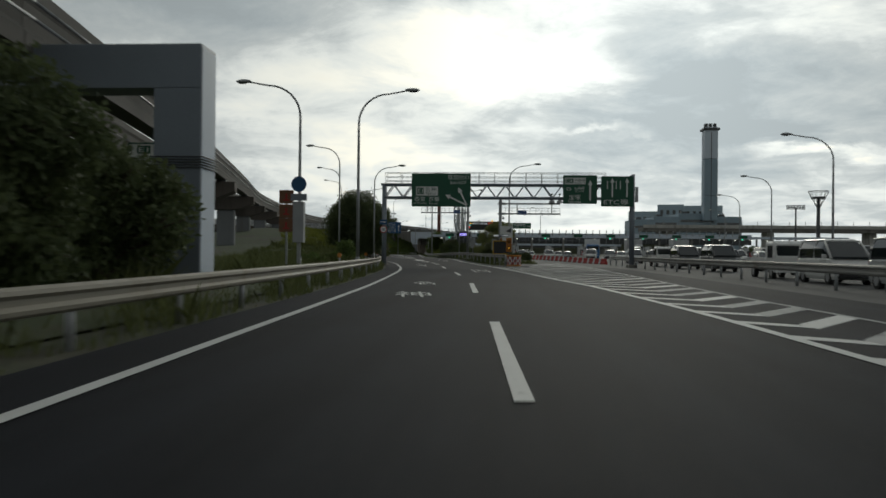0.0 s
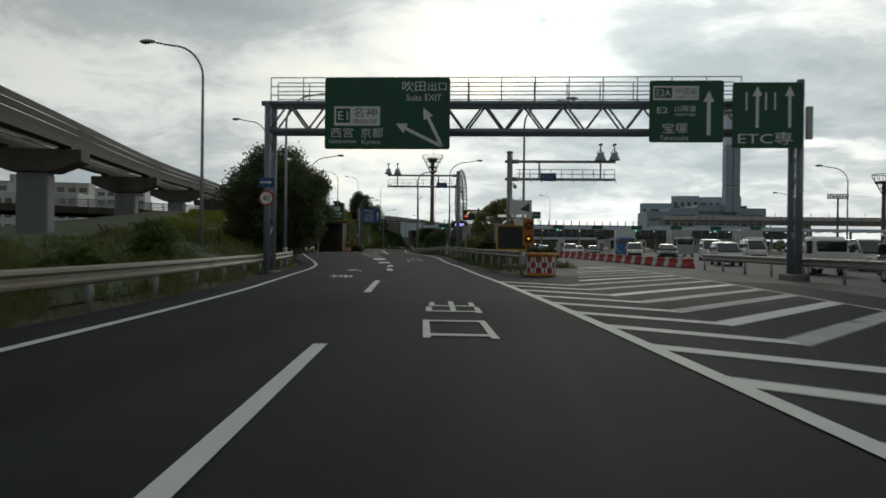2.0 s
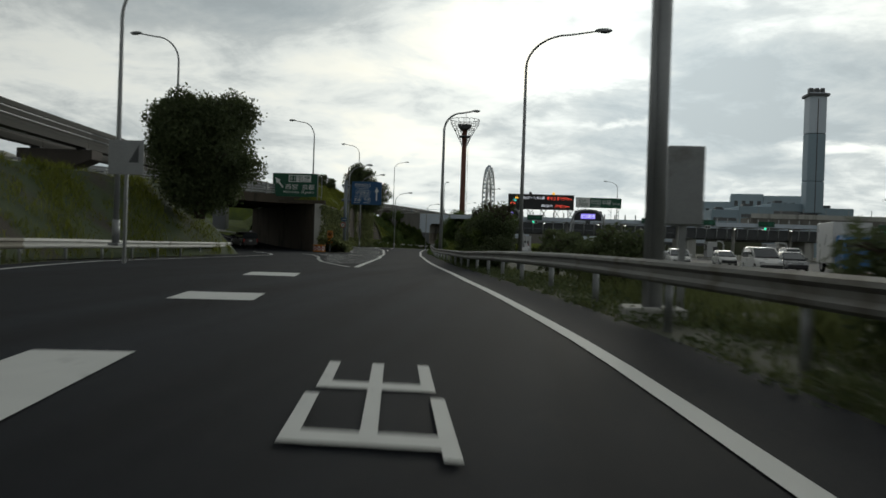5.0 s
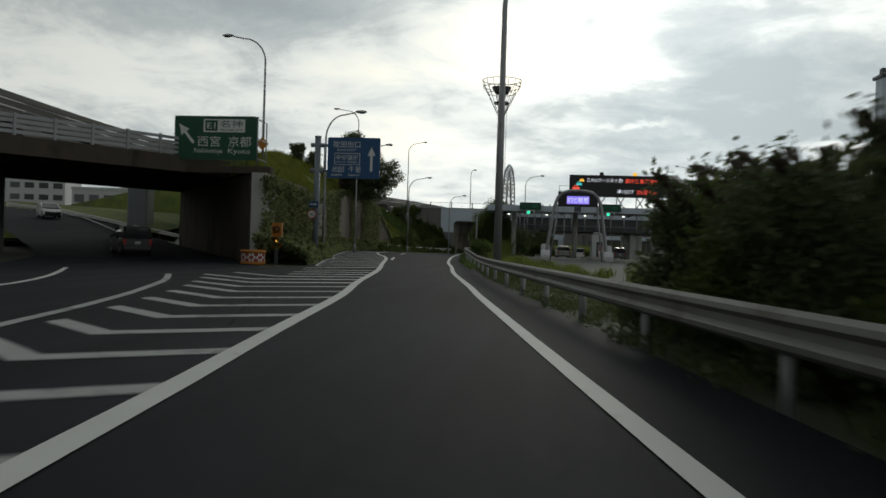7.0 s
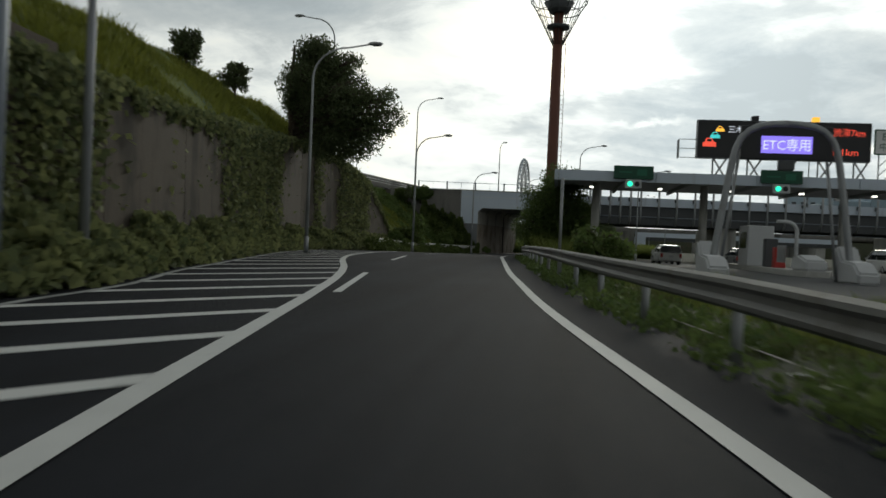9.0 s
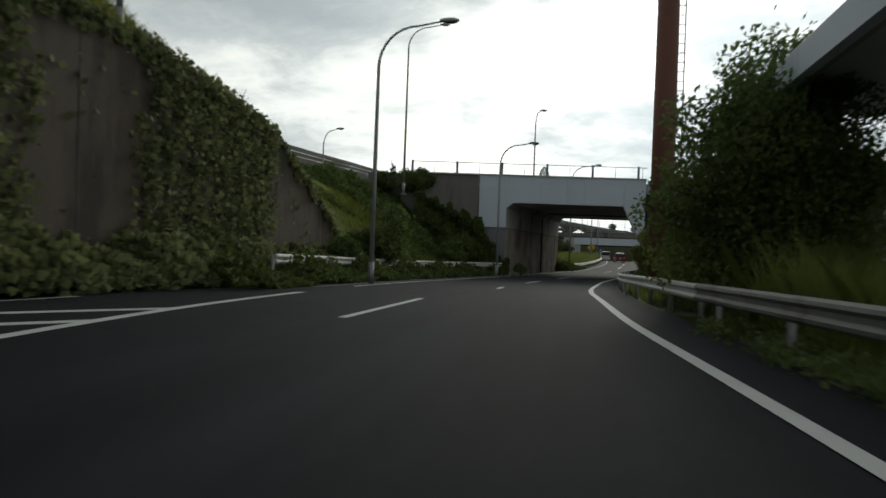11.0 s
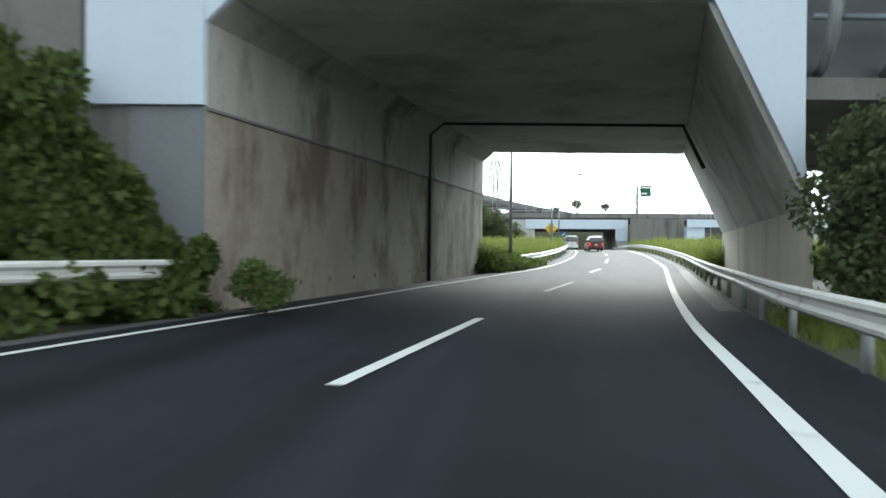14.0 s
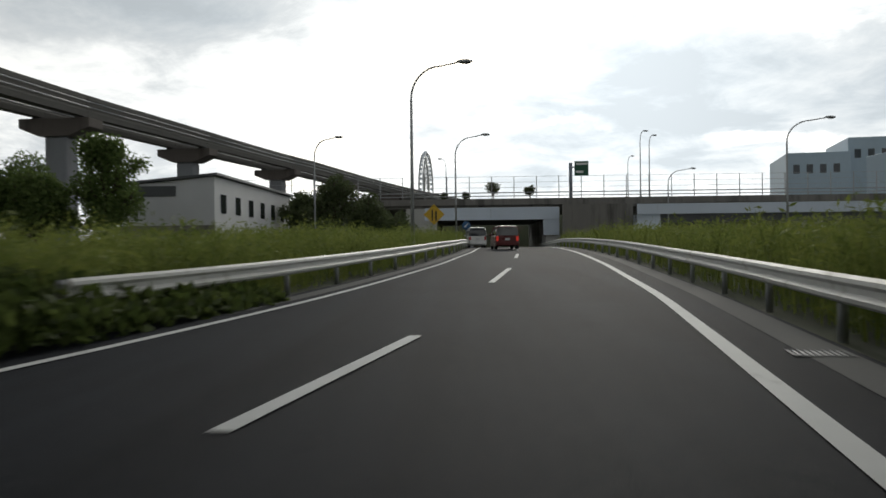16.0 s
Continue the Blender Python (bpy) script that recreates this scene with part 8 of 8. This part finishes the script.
tree(-36.0, 234.0, 6.9, ball(rng, 1.9, 0.6, 3.7, 2.55, 24, 2.6, 1.25) + ball(rng, 4.9, -0.5, 2.0, 2.1, 18, 2.3, 1.05) + [(1.8, 0.5, 2.6, 2.0, 2.0, 2.8), (3.0, -0.2, 0.2, 2.0, 1.8, 1.3), (4.2, -0.4, 0.3, 1.8, 1.6, 1.3)], 56000, 0.17, LEAF, "large dark evergreen tree leaning over the retaining wall", 0.2)
tree(-37.0, 221.0, 8.5, ball(rng, 0, 0, 1.4, 0.9, 8, 0.9, 1.3), 2600, 0.16, LEAF, "small upright shrub on the grassy bank", 0.06, "shrub")
tree(-37.4, 228.0, 8.8, ball(rng, 0, 0, 1.1, 0.8, 8, 0.9, 1.2), 2400, 0.16, LEAF, "small upright shrub on the grassy bank", 0.06, "shrub")
tree(-47.0, 172.0, 0.0, ball(rng, 0, 0, 4, 2.8, 6, 2.2), 4000, 0.4, LEAF, "dark tree beyond the slip road", 0.25)
# right side, open tree and hedge
crown = []
for k in range(74):
    dx, dy = rng.uniform(-2.35, 2.2), rng.uniform(-2.0, 2.0)
    top = 5.15 - 0.3 * abs(dx - 0.7) ** 1.6 - 0.15 * dy * dy
    zz = top - rng.uniform(0.0, 1.0) ** 1.3 * min(2.1, 1.0 + 0.5 * abs(dx - 0.2)) - 0.2
    crown.append((dx, dy, zz, rng.uniform(0.3, 0.56), rng.uniform(0.3, 0.56), rng.uniform(0.2, 0.36)))
tree(-0.65, 105.5, 0.0, crown, 21000, 0.115, LEAF3, "open-crowned tree with arching limbs behind the guard rail", 0.1, "tree", 7)
for xx, yy, hh in ((-1.5, 107.5, 2.1), (-1.9, 109.5, 2.3), (-0.6, 103.8, 1.3), (0.6, 104.4, 1.6), (1.9, 104.8, 1.3), (3.2, 105.4, 1.1), (-4.0, 126.0, 2.0), (-4.8, 131.0, 1.8), (-5.4, 137.0, 1.9)):
    tree(xx, yy, 0.0, ball(rng, 0, 0, hh * 0.5, hh * 0.62, 6, hh * 0.6), 4200, 0.15, LEAF, "dark unclipped shrub behind the guard rail", 0.08, "shrub")
for i in range(9):
    yy = 139.5 + 1.85 * i
    xx = float(along(LINE_R, yy)) + 2.75
    hh = (2.75, 2.85, 2.7, 2.8, 2.65, 2.25, 2.2, 2.15, 2.1)[i]
    heap = [(rng.uniform(-0.5, 0.5), rng.uniform(-1.0, 1.0), hh * f, 0.75, 1.0, 0.45) for f in (0.16, 0.3, 0.45, 0.6, 0.75, 0.84)]
    heap += [(rng.uniform(-0.8, 0.8), rng.uniform(-1.0, 1.0), hh * rng.uniform(0.9, 1.12), 0.1, 0.1, 0.28) for _ in range(24)]
    tree(xx, yy, 0.0, heap, 17000, 0.1, LEAF2 if i % 3 == 1 else LEAF, "tall unclipped hedge bush with upright shoots", 0.06, "shrub")
tree(-16.6, 262.0, 0, ball(rng, 0, 0, 2.4, 1.9, 7, 1.6), 4200, 0.22, LEAF, "dark bush beside the carriageway", 0.12, "shrub")
tree(-16.6, 270.0, -0.2, ball(rng, 0, 0, 2.6, 1.7, 7, 1.5), 5000, 0.16, LEAF2, "shrub with yellowish leaves beside the guard rail", 0.1, "shrub")
tree(-18.25, 281.5, -0.3, ball(rng, 0, 0, 2.3, 1.55, 30, 1.8, 1.15), 52000, 0.1, YBUSH, "large round bush with yellowish feathery leaves", 0.14, "shrub")
tree(-16.4, 294.2, -0.35, ball(rng, 0, 0, 1.9, 2.15, 30, 2.3, 0.95) + [(0, 0, 2.0, 1.9, 1.9, 1.8)], 62000, 0.13, LEAF, "clipped dark hedge bush at the underpass mouth", 0.12, "shrub")
tree(-13.0, 294.0, -0.35, ball(rng, 0, 0, 2.2, 2.3, 24, 2.5, 0.95), 30000, 0.14, LEAF, "clipped dark hedge bush at the underpass mouth", 0.12, "shrub")
tree(-14.6, 284.0, -0.3, ball(rng, 0, 0, 1.3, 1.4, 16, 1.9, 0.9), 22000, 0.13, LEAF2, "loose green bush behind the guard rail", 0.12, "shrub")
for xx, yy, hh in ((-19.2, 259, 1.1), (-19.0, 264, 1.2), (-18.7, 271.5, 1.7), (-17.6, 273.5, 2.0), (-16.6, 276.5, 2.3), (-18.6, 276.2, 1.4), (-19.0, 284.5, 0.8)):
    tree(xx, yy, float(zr(yy)), ball(rng, 0, 0, hh * 0.5, hh * 0.6, 5, hh * 0.7), 5200, 0.13, BUSH, "weedy low shrub beside the guard rail", 0.05, "shrub")
tree(-19.1, 245.0, 0.1, ball(rng, 0, 0, 3.5, 2.75, 26, 3.0, 1.05) + [(0, 0, 3.3, 2.3, 2.3, 2.4), (-0.9, 0, 1.6, 1.9, 1.8, 1.5), (1.0, 0, 1.7, 1.9, 1.8, 1.5)], 52000, 0.15, BUSH, "dense broad bush by the toll plaza", 0.14, "shrub")
tree(-17.7, 207.3, 0.0, ball(rng, 0, 0, 1.0, 0.8, 12, 1.1, 0.95), 3600, 0.13, BUSH, "loose feathery shrub between the guard rail and the toll lanes", 0.04, "shrub")
# left bank before the bridge
for i, (xx, yy, zz, hh) in enumerate(((-34.6, 262, 0.2, 1.9), (-34.4, 266.5, 0.3, 2.3), (-33.0, 287, 0.4, 2.0), (-33.4, 292, 0.6, 2.6), (-36.2, 293.2, 3.2, 1.8), (-39.8, 293.0, 6.4, 1.7), (-37.4, 294.4, 6.3, 2.4))):
    tree(xx, yy, zz, ball(rng, 0, 0, hh * 0.45, hh * 0.55, 14, hh * 0.7), 9500, 0.16, (BUSH, LEAF2)[i % 2], "rank shrub on the bank before the bridge", 0.06, "shrub")
tree(-38.0, 288.0, 6.2, [(0.12 * math.sin(k * 2.3), 0.12 * math.cos(k * 2.3), 0.5 + 0.2 * k, 0.5 - 0.055 * k, 0.5 - 0.055 * k, 0.16) for k in range(8)], 380, 0.2, LEAF, "slender pointed sapling on the bank", 0.03)
tree(-32.9, 266.0, 0.5, [(0.5 * math.cos(k * 2.4), 0.5 * math.sin(k * 2.4), 0.5 + 0.17 * k, 0.42, 0.42, 0.16) for k in range(16)], 620, 0.3, BUSH, "tall weed with broad drooping leaves behind the rail", 0.03, "shrub")
# beyond the underpass
for xx, yy, hh, w in ((-45.4, 367, 6.6, 2.6), (-42.6, 365, 5.6, 2.2), (-39.2, 366, 7.6, 2.5), (-34.2, 399, 6.0, 2.6), (-31.6, 401, 7.6, 2.8), (-28.6, 404, 6.2, 2.6), (-26.2, 408, 4.2, 2.4), (-37.0, 412, 4.5, 2.4), (-50.0, 368, 6.0, 3.0), (-55.0, 372, 6.0, 3.2)):
    tree(xx, yy, float(zr(yy)) - 0.2, ball(rng, 0, 0, hh * 0.55, w, 14, w * 0.9, hh * 0.42 / w), 12000, 0.22, LEAF if yy > 380 else BUSH, "dense leafy roadside tree below the monorail", 0.16)
for xx, yy in ((-43.5, 352), (-47.0, 354), (-51.0, 356), (-55.0, 358), (-59.0, 360), (-63.0, 362)):
    tree(xx, yy, float(zr(yy)) - 0.1, ball(rng, 0, 0, 1.3, 1.7, 9, 2.4, 0.8), 5000, 0.2, BUSH, "rank bush on the field edge", 0.08, "shrub")
for xx, yy, hh in ((-9.5, 436, 2.6), (-14.6, 438, 3.4), (-18.5, 437, 1.6), (-21.5, 437, 1.5)):
    tree(xx, yy, 7.0, ball(rng, 0, 0, hh * 0.6, hh * 0.34, 6, hh * 0.25), 900, 0.26, LEAF, "small tree on the overbridge", 0.08)


def band(line, off0, off1, y0, y1, n, slope=None):
    y = np.random.uniform(y0, y1, n)
    u = np.random.uniform(off0, off1, n)
    clump = np.sin(y * 1.9 + 2 * np.sin(u * 2.3)) + np.sin(y * 0.7 + u * 1.3)
    keep = np.random.rand(n) < 0.45 + 0.28 * clump
    y, u = y[keep], u[keep]
    x = np.interp(y, line[0], line[1]) + u
    z = zr(y) - 0.07
    if slope is not None:
        z = z + slope(u, y)
    return np.stack([x, y, z], 1)


def stuff(ob, label, category="grass"):
    return tagged(ob, label, category, kind="stuff")


def grow(pts, lo, hi):
    return (lo + (hi - lo) * np.random.rand(len(pts)) ** 1.6) * (0.7 + 0.5 * np.sin(pts[:, 1] * 0.6) * np.sin(pts[:, 0]))


p = band(LINE_R, 1.3, 4.2, 82, 170, 46000)
stuff(blades("verge_grass", p, grow(p, 0.05, 0.26), GRASS, 0.01), "short dry grass along the guard rail")
p = band(LINE_R, 1.3, 3.2, 170, 250, 46000)
stuff(blades("verge_grass", p, grow(p, 0.06, 0.36), GRASS, 0.01), "tufts of weeds and grass under the guard rail")
p = band(LINE_R, 0.85, 2.4, 184, 240, 30000)
p[:, 2] += np.random.rand(len(p)) ** 1.5 * 0.3
stuff(cards("verge_weeds", p, 0.11 * (0.5 + np.random.rand(len(p))), BUSH, up=0.3, ratio=0.6), "low leafy weeds between the kerb and the guard rail", "weeds")
p = band(LINE_R, 2.6, 7.0, 88, 128, 34000)
stuff(blades("verge_grass", p, grow(p, 0.25, 0.8), GRASS, 0.011), "rank grass round the open tree behind the guard rail")
tuft = [(-9.0, 176.0, 1.3), (-8.7, 174.9, 1.4), (-10.2, 178.5, 0.7), (-9.6, 183, 0.6), (-7.6, 172.6, 0.5), (-11.4, 186, 0.7), (-11.0, 190, 0.6), (-12.2, 193, 0.8), (-12.8, 199, 0.7), (-5.2, 168.2, 0.5)]
p = np.concatenate([np.random.normal((x, y, zr(y) - 0.02), (0.2, 0.35, 0.001), (140, 3)) for x, y, h in tuft])
h = np.concatenate([0.75 * h * (0.35 + 0.75 * np.random.rand(140)) for x, y, h in tuft])
stuff(blades("weed_tufts", p, h, WEED, 0.012), "upright weed tufts at the edge of the toll pavement", "weeds")
p = band(LINE_R, 3.2, 6.2, 176, 222, 40000)
stuff(blades("verge_grass", p, grow(p, 0.2, 0.6), WEED, 0.01), "yellow-green grass between the guard rail and the toll lanes")
p = band(LINE_R, 1.1, 3.2, 90, 184, 26000)
p[:, 2] += np.random.rand(len(p)) ** 1.5 * 0.22
stuff(cards("verge_weeds", p, 0.1 * (0.5 + np.random.rand(len(p))), LEAF, up=0.3, ratio=0.5), "low dark weeds under the guard rail", "weeds")
p = band(LINE_R, 1.5, 4.5, 250, 297, 50000)
stuff(blades("verge_grass", p, grow(p, 0.1, 0.55), WEED, 0.011), "tall green weeds beside the guard rail")
p = band(LINE_R, 2.2, 5.6, 228, 252, 50000)
stuff(blades("tall_grass", p, grow(p, 0.9, 1.9), WEED, 0.009), "tall yellow-green grass behind the guard rail")
def weed_field(line, off0, off1, n, label):
    """Tall leafy stalks, thicker where the field is near."""
    y = 322 + 88 * np.random.rand(n) ** 1.7
    u = np.random.uniform(off0, off1, n)
    x = np.interp(y, line[0], line[1]) + u
    clump = np.array([noise.noise((a * 0.35, b * 0.3, 2.0)) + 0.5 * noise.noise((a * 1.1, b * 0.9, 5.0)) for a, b in zip(x, y)])
    keep = clump > -0.45
    x, y, clump = x[keep], y[keep], clump[keep]
    h = (1.0 + 0.7 * clump) * np.random.uniform(0.7, 1.3, len(x)) + 0.25
    foot = np.stack([x, y, zr(y) - 0.05], 1)
    stuff(blades("tall_weeds", foot, h, WEED, 0.012, 0.12), label, "weeds")
    k = 7
    f = np.random.rand(len(x), k) ** 0.7
    spot = np.repeat(foot, k, 0) + np.random.normal(0, 0.05, (len(x) * k, 3))
    spot[:, 2] = np.repeat(foot[:, 2], k) + (f * h[:, None]).ravel()
    stuff(cards("weed_leaves", spot, 0.15 * (0.6 + 0.8 * np.random.rand(len(spot))), WEED, up=0.2, ratio=0.3), label, "weeds")


weed_field(LINE_R, 1.75, 15, 26000, "field of tall yellow-green weeds")
weed_field(LINE_G2, -13, -1.4, 26000, "field of tall yellow-green weeds behind the rail")
p = band(LINE_L, -11, -3.6, 10, 68, 60000)
stuff(blades("tall_grass", p, grow(p, 0.4, 1.15), GRASS, 0.016), "tall dark grass and weeds on the verge")
p = band(LINE_L, -9.5, -1.3, 0, 128, 90000)
stuff(blades("verge_grass", p, grow(p, 0.15, 0.75), GRASS, 0.014), "rough grass behind the guard rail")


def bank_height(fn):
    def f(u, y):
        out = np.zeros(len(y))
        for i, (a, b) in enumerate(zip(u, y)):
            pts = fn(float(b))[::-1]
            out[i] = np.interp(a + along(LINE_L, b), [q[0] for q in pts], [q[1] for q in pts])
        return out
    return f


p = band(LINE_L, -13, -2.4, 24, 92, 60000, bank_height(left_bank))
stuff(blades("bank_grass", p, grow(p, 0.25, 0.75), GRASS, 0.02), "rough dark grass on the low bank")
p = band(LINE_L, -12, -2.4, 86, 157, 70000, bank_height(left_bank))
stuff(blades("bank_grass", p, grow(p, 0.2, 0.7), BANK_GRASS, 0.02), "grass on the bank beside the slip road")
y = np.random.uniform(188, 297, 100000)
u = np.random.rand(100000)
pts = np.zeros((100000, 3))
for i, (a, b) in enumerate(zip(u, y)):
    q = top_bank(float(b))
    x = q[0][0] + (q[2][0] - 2.0 - q[0][0]) * a
    r = q[::-1]
    pts[i] = (x, b, np.interp(x, [k[0] for k in r], [k[1] for k in r]) + zr(b) - 0.05)
stuff(blades("bank_grass", pts, grow(pts, 0.2, 0.7), BANK_GRASS, 0.018), "long grass on the steep embankment")


# rank creepers over the bank before the bridge, thicker towards the abutment
n = 90000
y = np.random.uniform(268, 296.5, n)
u = np.random.rand(n)
pts = np.zeros((n, 3))
for i, (a, b) in enumerate(zip(u, y)):
    q = top_bank(float(b))
    x = q[0][0] + (q[2][0] - 1.0 - q[0][0]) * a
    r = q[::-1]
    pts[i] = (x, b, np.interp(x, [k[0] for k in r], [k[1] for k in r]) + zr(b))
heap = np.array([0.45 + 1.1 * noise.noise((v[0] * 0.55, v[1] * 0.45, 0.7)) + 0.5 * noise.noise((v[0] * 1.7, v[1] * 1.5, 4.2)) for v in pts])
edge = (y - 282) / 9 + 0.5 * u + 0.3 * np.sin(y * 0.9 + u * 5)
keep = (edge > 0) & (heap > 0.02)
pts[:, 2] += np.maximum(heap, 0) * np.random.rand(n) ** 0.5 * np.clip(edge * 1.6, 0.12, 0.9)
pts = pts[keep]
stuff(cards("creeper", pts, 0.2 * (0.5 + 0.9 * np.random.rand(len(pts))), BUSH, up=0.25, ratio=0.8), "rank green creepers over the bank beside the bridge", "creepers")


# ivy on the retaining wall and creepers at its foot
def ivy_on_wall(n):
    y = np.random.uniform(186, 268, n)
    h = np.array([wall_height(v) for v in y])
    z = h * np.random.rand(n)
    thick = np.interp(y, [186, 199.5, 201.3, 212.5, 214.5, 228, 229.2, 238.8, 239.2, 241, 241.5, 245.3, 246.3, 256, 257, 268],
                      [1, 1, 0.04, 0.05, 0.8, 0.95, 0.03, 0.03, 0.9, 0.9, 0.04, 0.04, 1, 0.95, 0.05, 0.05])
    ragged = np.array([noise.noise((v * 1.3, 0.3, 1.0)) + 0.6 * noise.noise((v * 4.0, 1.3, 2.0)) for v in y])
    gaps = np.array([noise.noise((a * 2.1, b * 0.45, 9.0)) + 0.7 * noise.noise((a * 5.0, b * 1.1, 3.0)) for a, b in zip(y, z)])
    hang = h - z < 0.35 + 0.9 * np.maximum(ragged, -0.2)
    low = z < 0.9 + 0.4 * np.sin(y * 1.3)
    keep = hang | low | ((np.random.rand(n) < 0.6 * thick) & (gaps + 0.42 * thick > 0.2))
    x = np.interp(y, LINE_WALL[0], LINE_WALL[1]) - 0.08 + np.abs(np.random.normal(0, 0.13, n)) * (0.4 + thick)
    return np.stack([x, y, z + zr(y)], 1)[keep]


p = ivy_on_wall(120000)
stuff(cards("ivy", p, 0.2 * (0.5 + 0.9 * np.random.rand(len(p))), IVY, ratio=0.9), "dense ivy hanging in curtains over the concrete wall", "ivy")
n = 52000
y = np.random.uniform(184, 262, n)
t = np.random.rand(n)
hh = 1.0 + 0.25 * np.sin(y * 0.9) + 0.2 * np.sin(y * 2.7)
gapw = np.interp(y, LINE_G2E[0], LINE_G2E[1]) - 0.35 - np.interp(y, LINE_WALL[0], LINE_WALL[1])
x = np.interp(y, LINE_WALL[0], LINE_WALL[1]) + gapw * t
p = np.stack([x, y, zr(y) + hh * np.sqrt(np.maximum(0, 1 - t * t)) * (0.75 + 0.35 * np.random.rand(n))], 1)
stuff(cards("creeper", p, 0.26 * (0.5 + 0.9 * np.random.rand(n)), IVY, up=0.2, ratio=0.85), "low creepers at the foot of the wall", "ivy")
n = 16000
y = np.random.uniform(246, 300, n)
t = np.random.rand(n) * 1.9
hh = 0.5 + 0.35 * np.sin(y * 0.8) + 0.3 * np.sin(y * 2.2)
hh = np.maximum(hh, 0.08)
x = np.interp(y, LINE_G2[0], LINE_G2[1]) - 1.0 - t
k = (y < 296)
p = np.stack([x, y, zr(y) + hh * np.sin(np.clip(t / 1.9, 0.05, 0.95) * np.pi) ** 0.5 * (0.6 + 0.5 * np.random.rand(n))], 1)[k]
stuff(cards("creeper", p, 0.17 * (0.6 + 0.8 * np.random.rand(len(p))), LEAF2, ratio=0.85), "creepers climbing over the left guard rail", "ivy")
# ivy heap against the abutment
n = 30000
x = np.random.uniform(-37.0, -29.2, n)
ztop = np.interp(x, [-36.5, -34.7, -31.7, -30.9, -30.2, -29.2], [6.6, 5.7, 4.6, 2.9, 1.8, 0.9]) + 0.25 * np.sin(x * 5.1) + 0.15 * np.sin(x * 11.7)
z = ztop * np.random.rand(n) ** 0.8
y = 295.0 - (ztop - z) * 0.5 - 0.2 * (-29.2 - x) - np.abs(np.random.normal(0, 0.25, n)) + 0.3 * np.sin(z * 3 + x * 2)
p = np.stack([x, y, z + zr(y)], 1)
stuff(cards("ivy", p, 0.17 * (0.6 + 0.8 * np.random.rand(n)), LEAF2, ratio=0.85), "thick green ivy heaped against the bridge abutment", "ivy")
tree(-28.2, 294.9, -0.4, ball(rng, 0, 0, 0.5, 0.55, 6, 0.6), 2400, 0.11, BUSH, "small bush at the end of the guard rail", 0.04, "shrub")
n = 7000
y = np.random.uniform(321, 335, n)
t = np.random.rand(n)
hh = np.interp(y, [321, 323, 327, 335], [0.3, 1.2, 1.0, 0.35])
x = np.interp(y, LINE_G2[0], LINE_G2[1]) - 0.5 - 1.8 * t
p = np.stack([x, y, zr(y) + hh * np.sqrt(np.clip(t * 1.6, 0.02, 1)) * (0.55 + 0.5 * np.random.rand(n))], 1)
stuff(cards("creeper", p, 0.17 * (0.6 + 0.8 * np.random.rand(n)), LEAF2, ratio=0.85), "ivy clump at the end of the underpass wall", "ivy")
# far tree line that closes the distance
n = 60000
a = np.random.uniform(0, 2 * np.pi, n)
r = np.random.uniform(900, 1000, n)
hh = 9 + 4 * np.sin(a * 37) + 3 * np.sin(a * 91 + 1)
p = np.stack([r * np.cos(a), 250 + r * np.sin(a), np.random.rand(n) * hh], 1)
stuff(cards("far_trees", p, 4.0 * (0.6 + 0.8 * np.random.rand(n)), LEAF, ratio=0.9), "distant low line of trees", "trees")
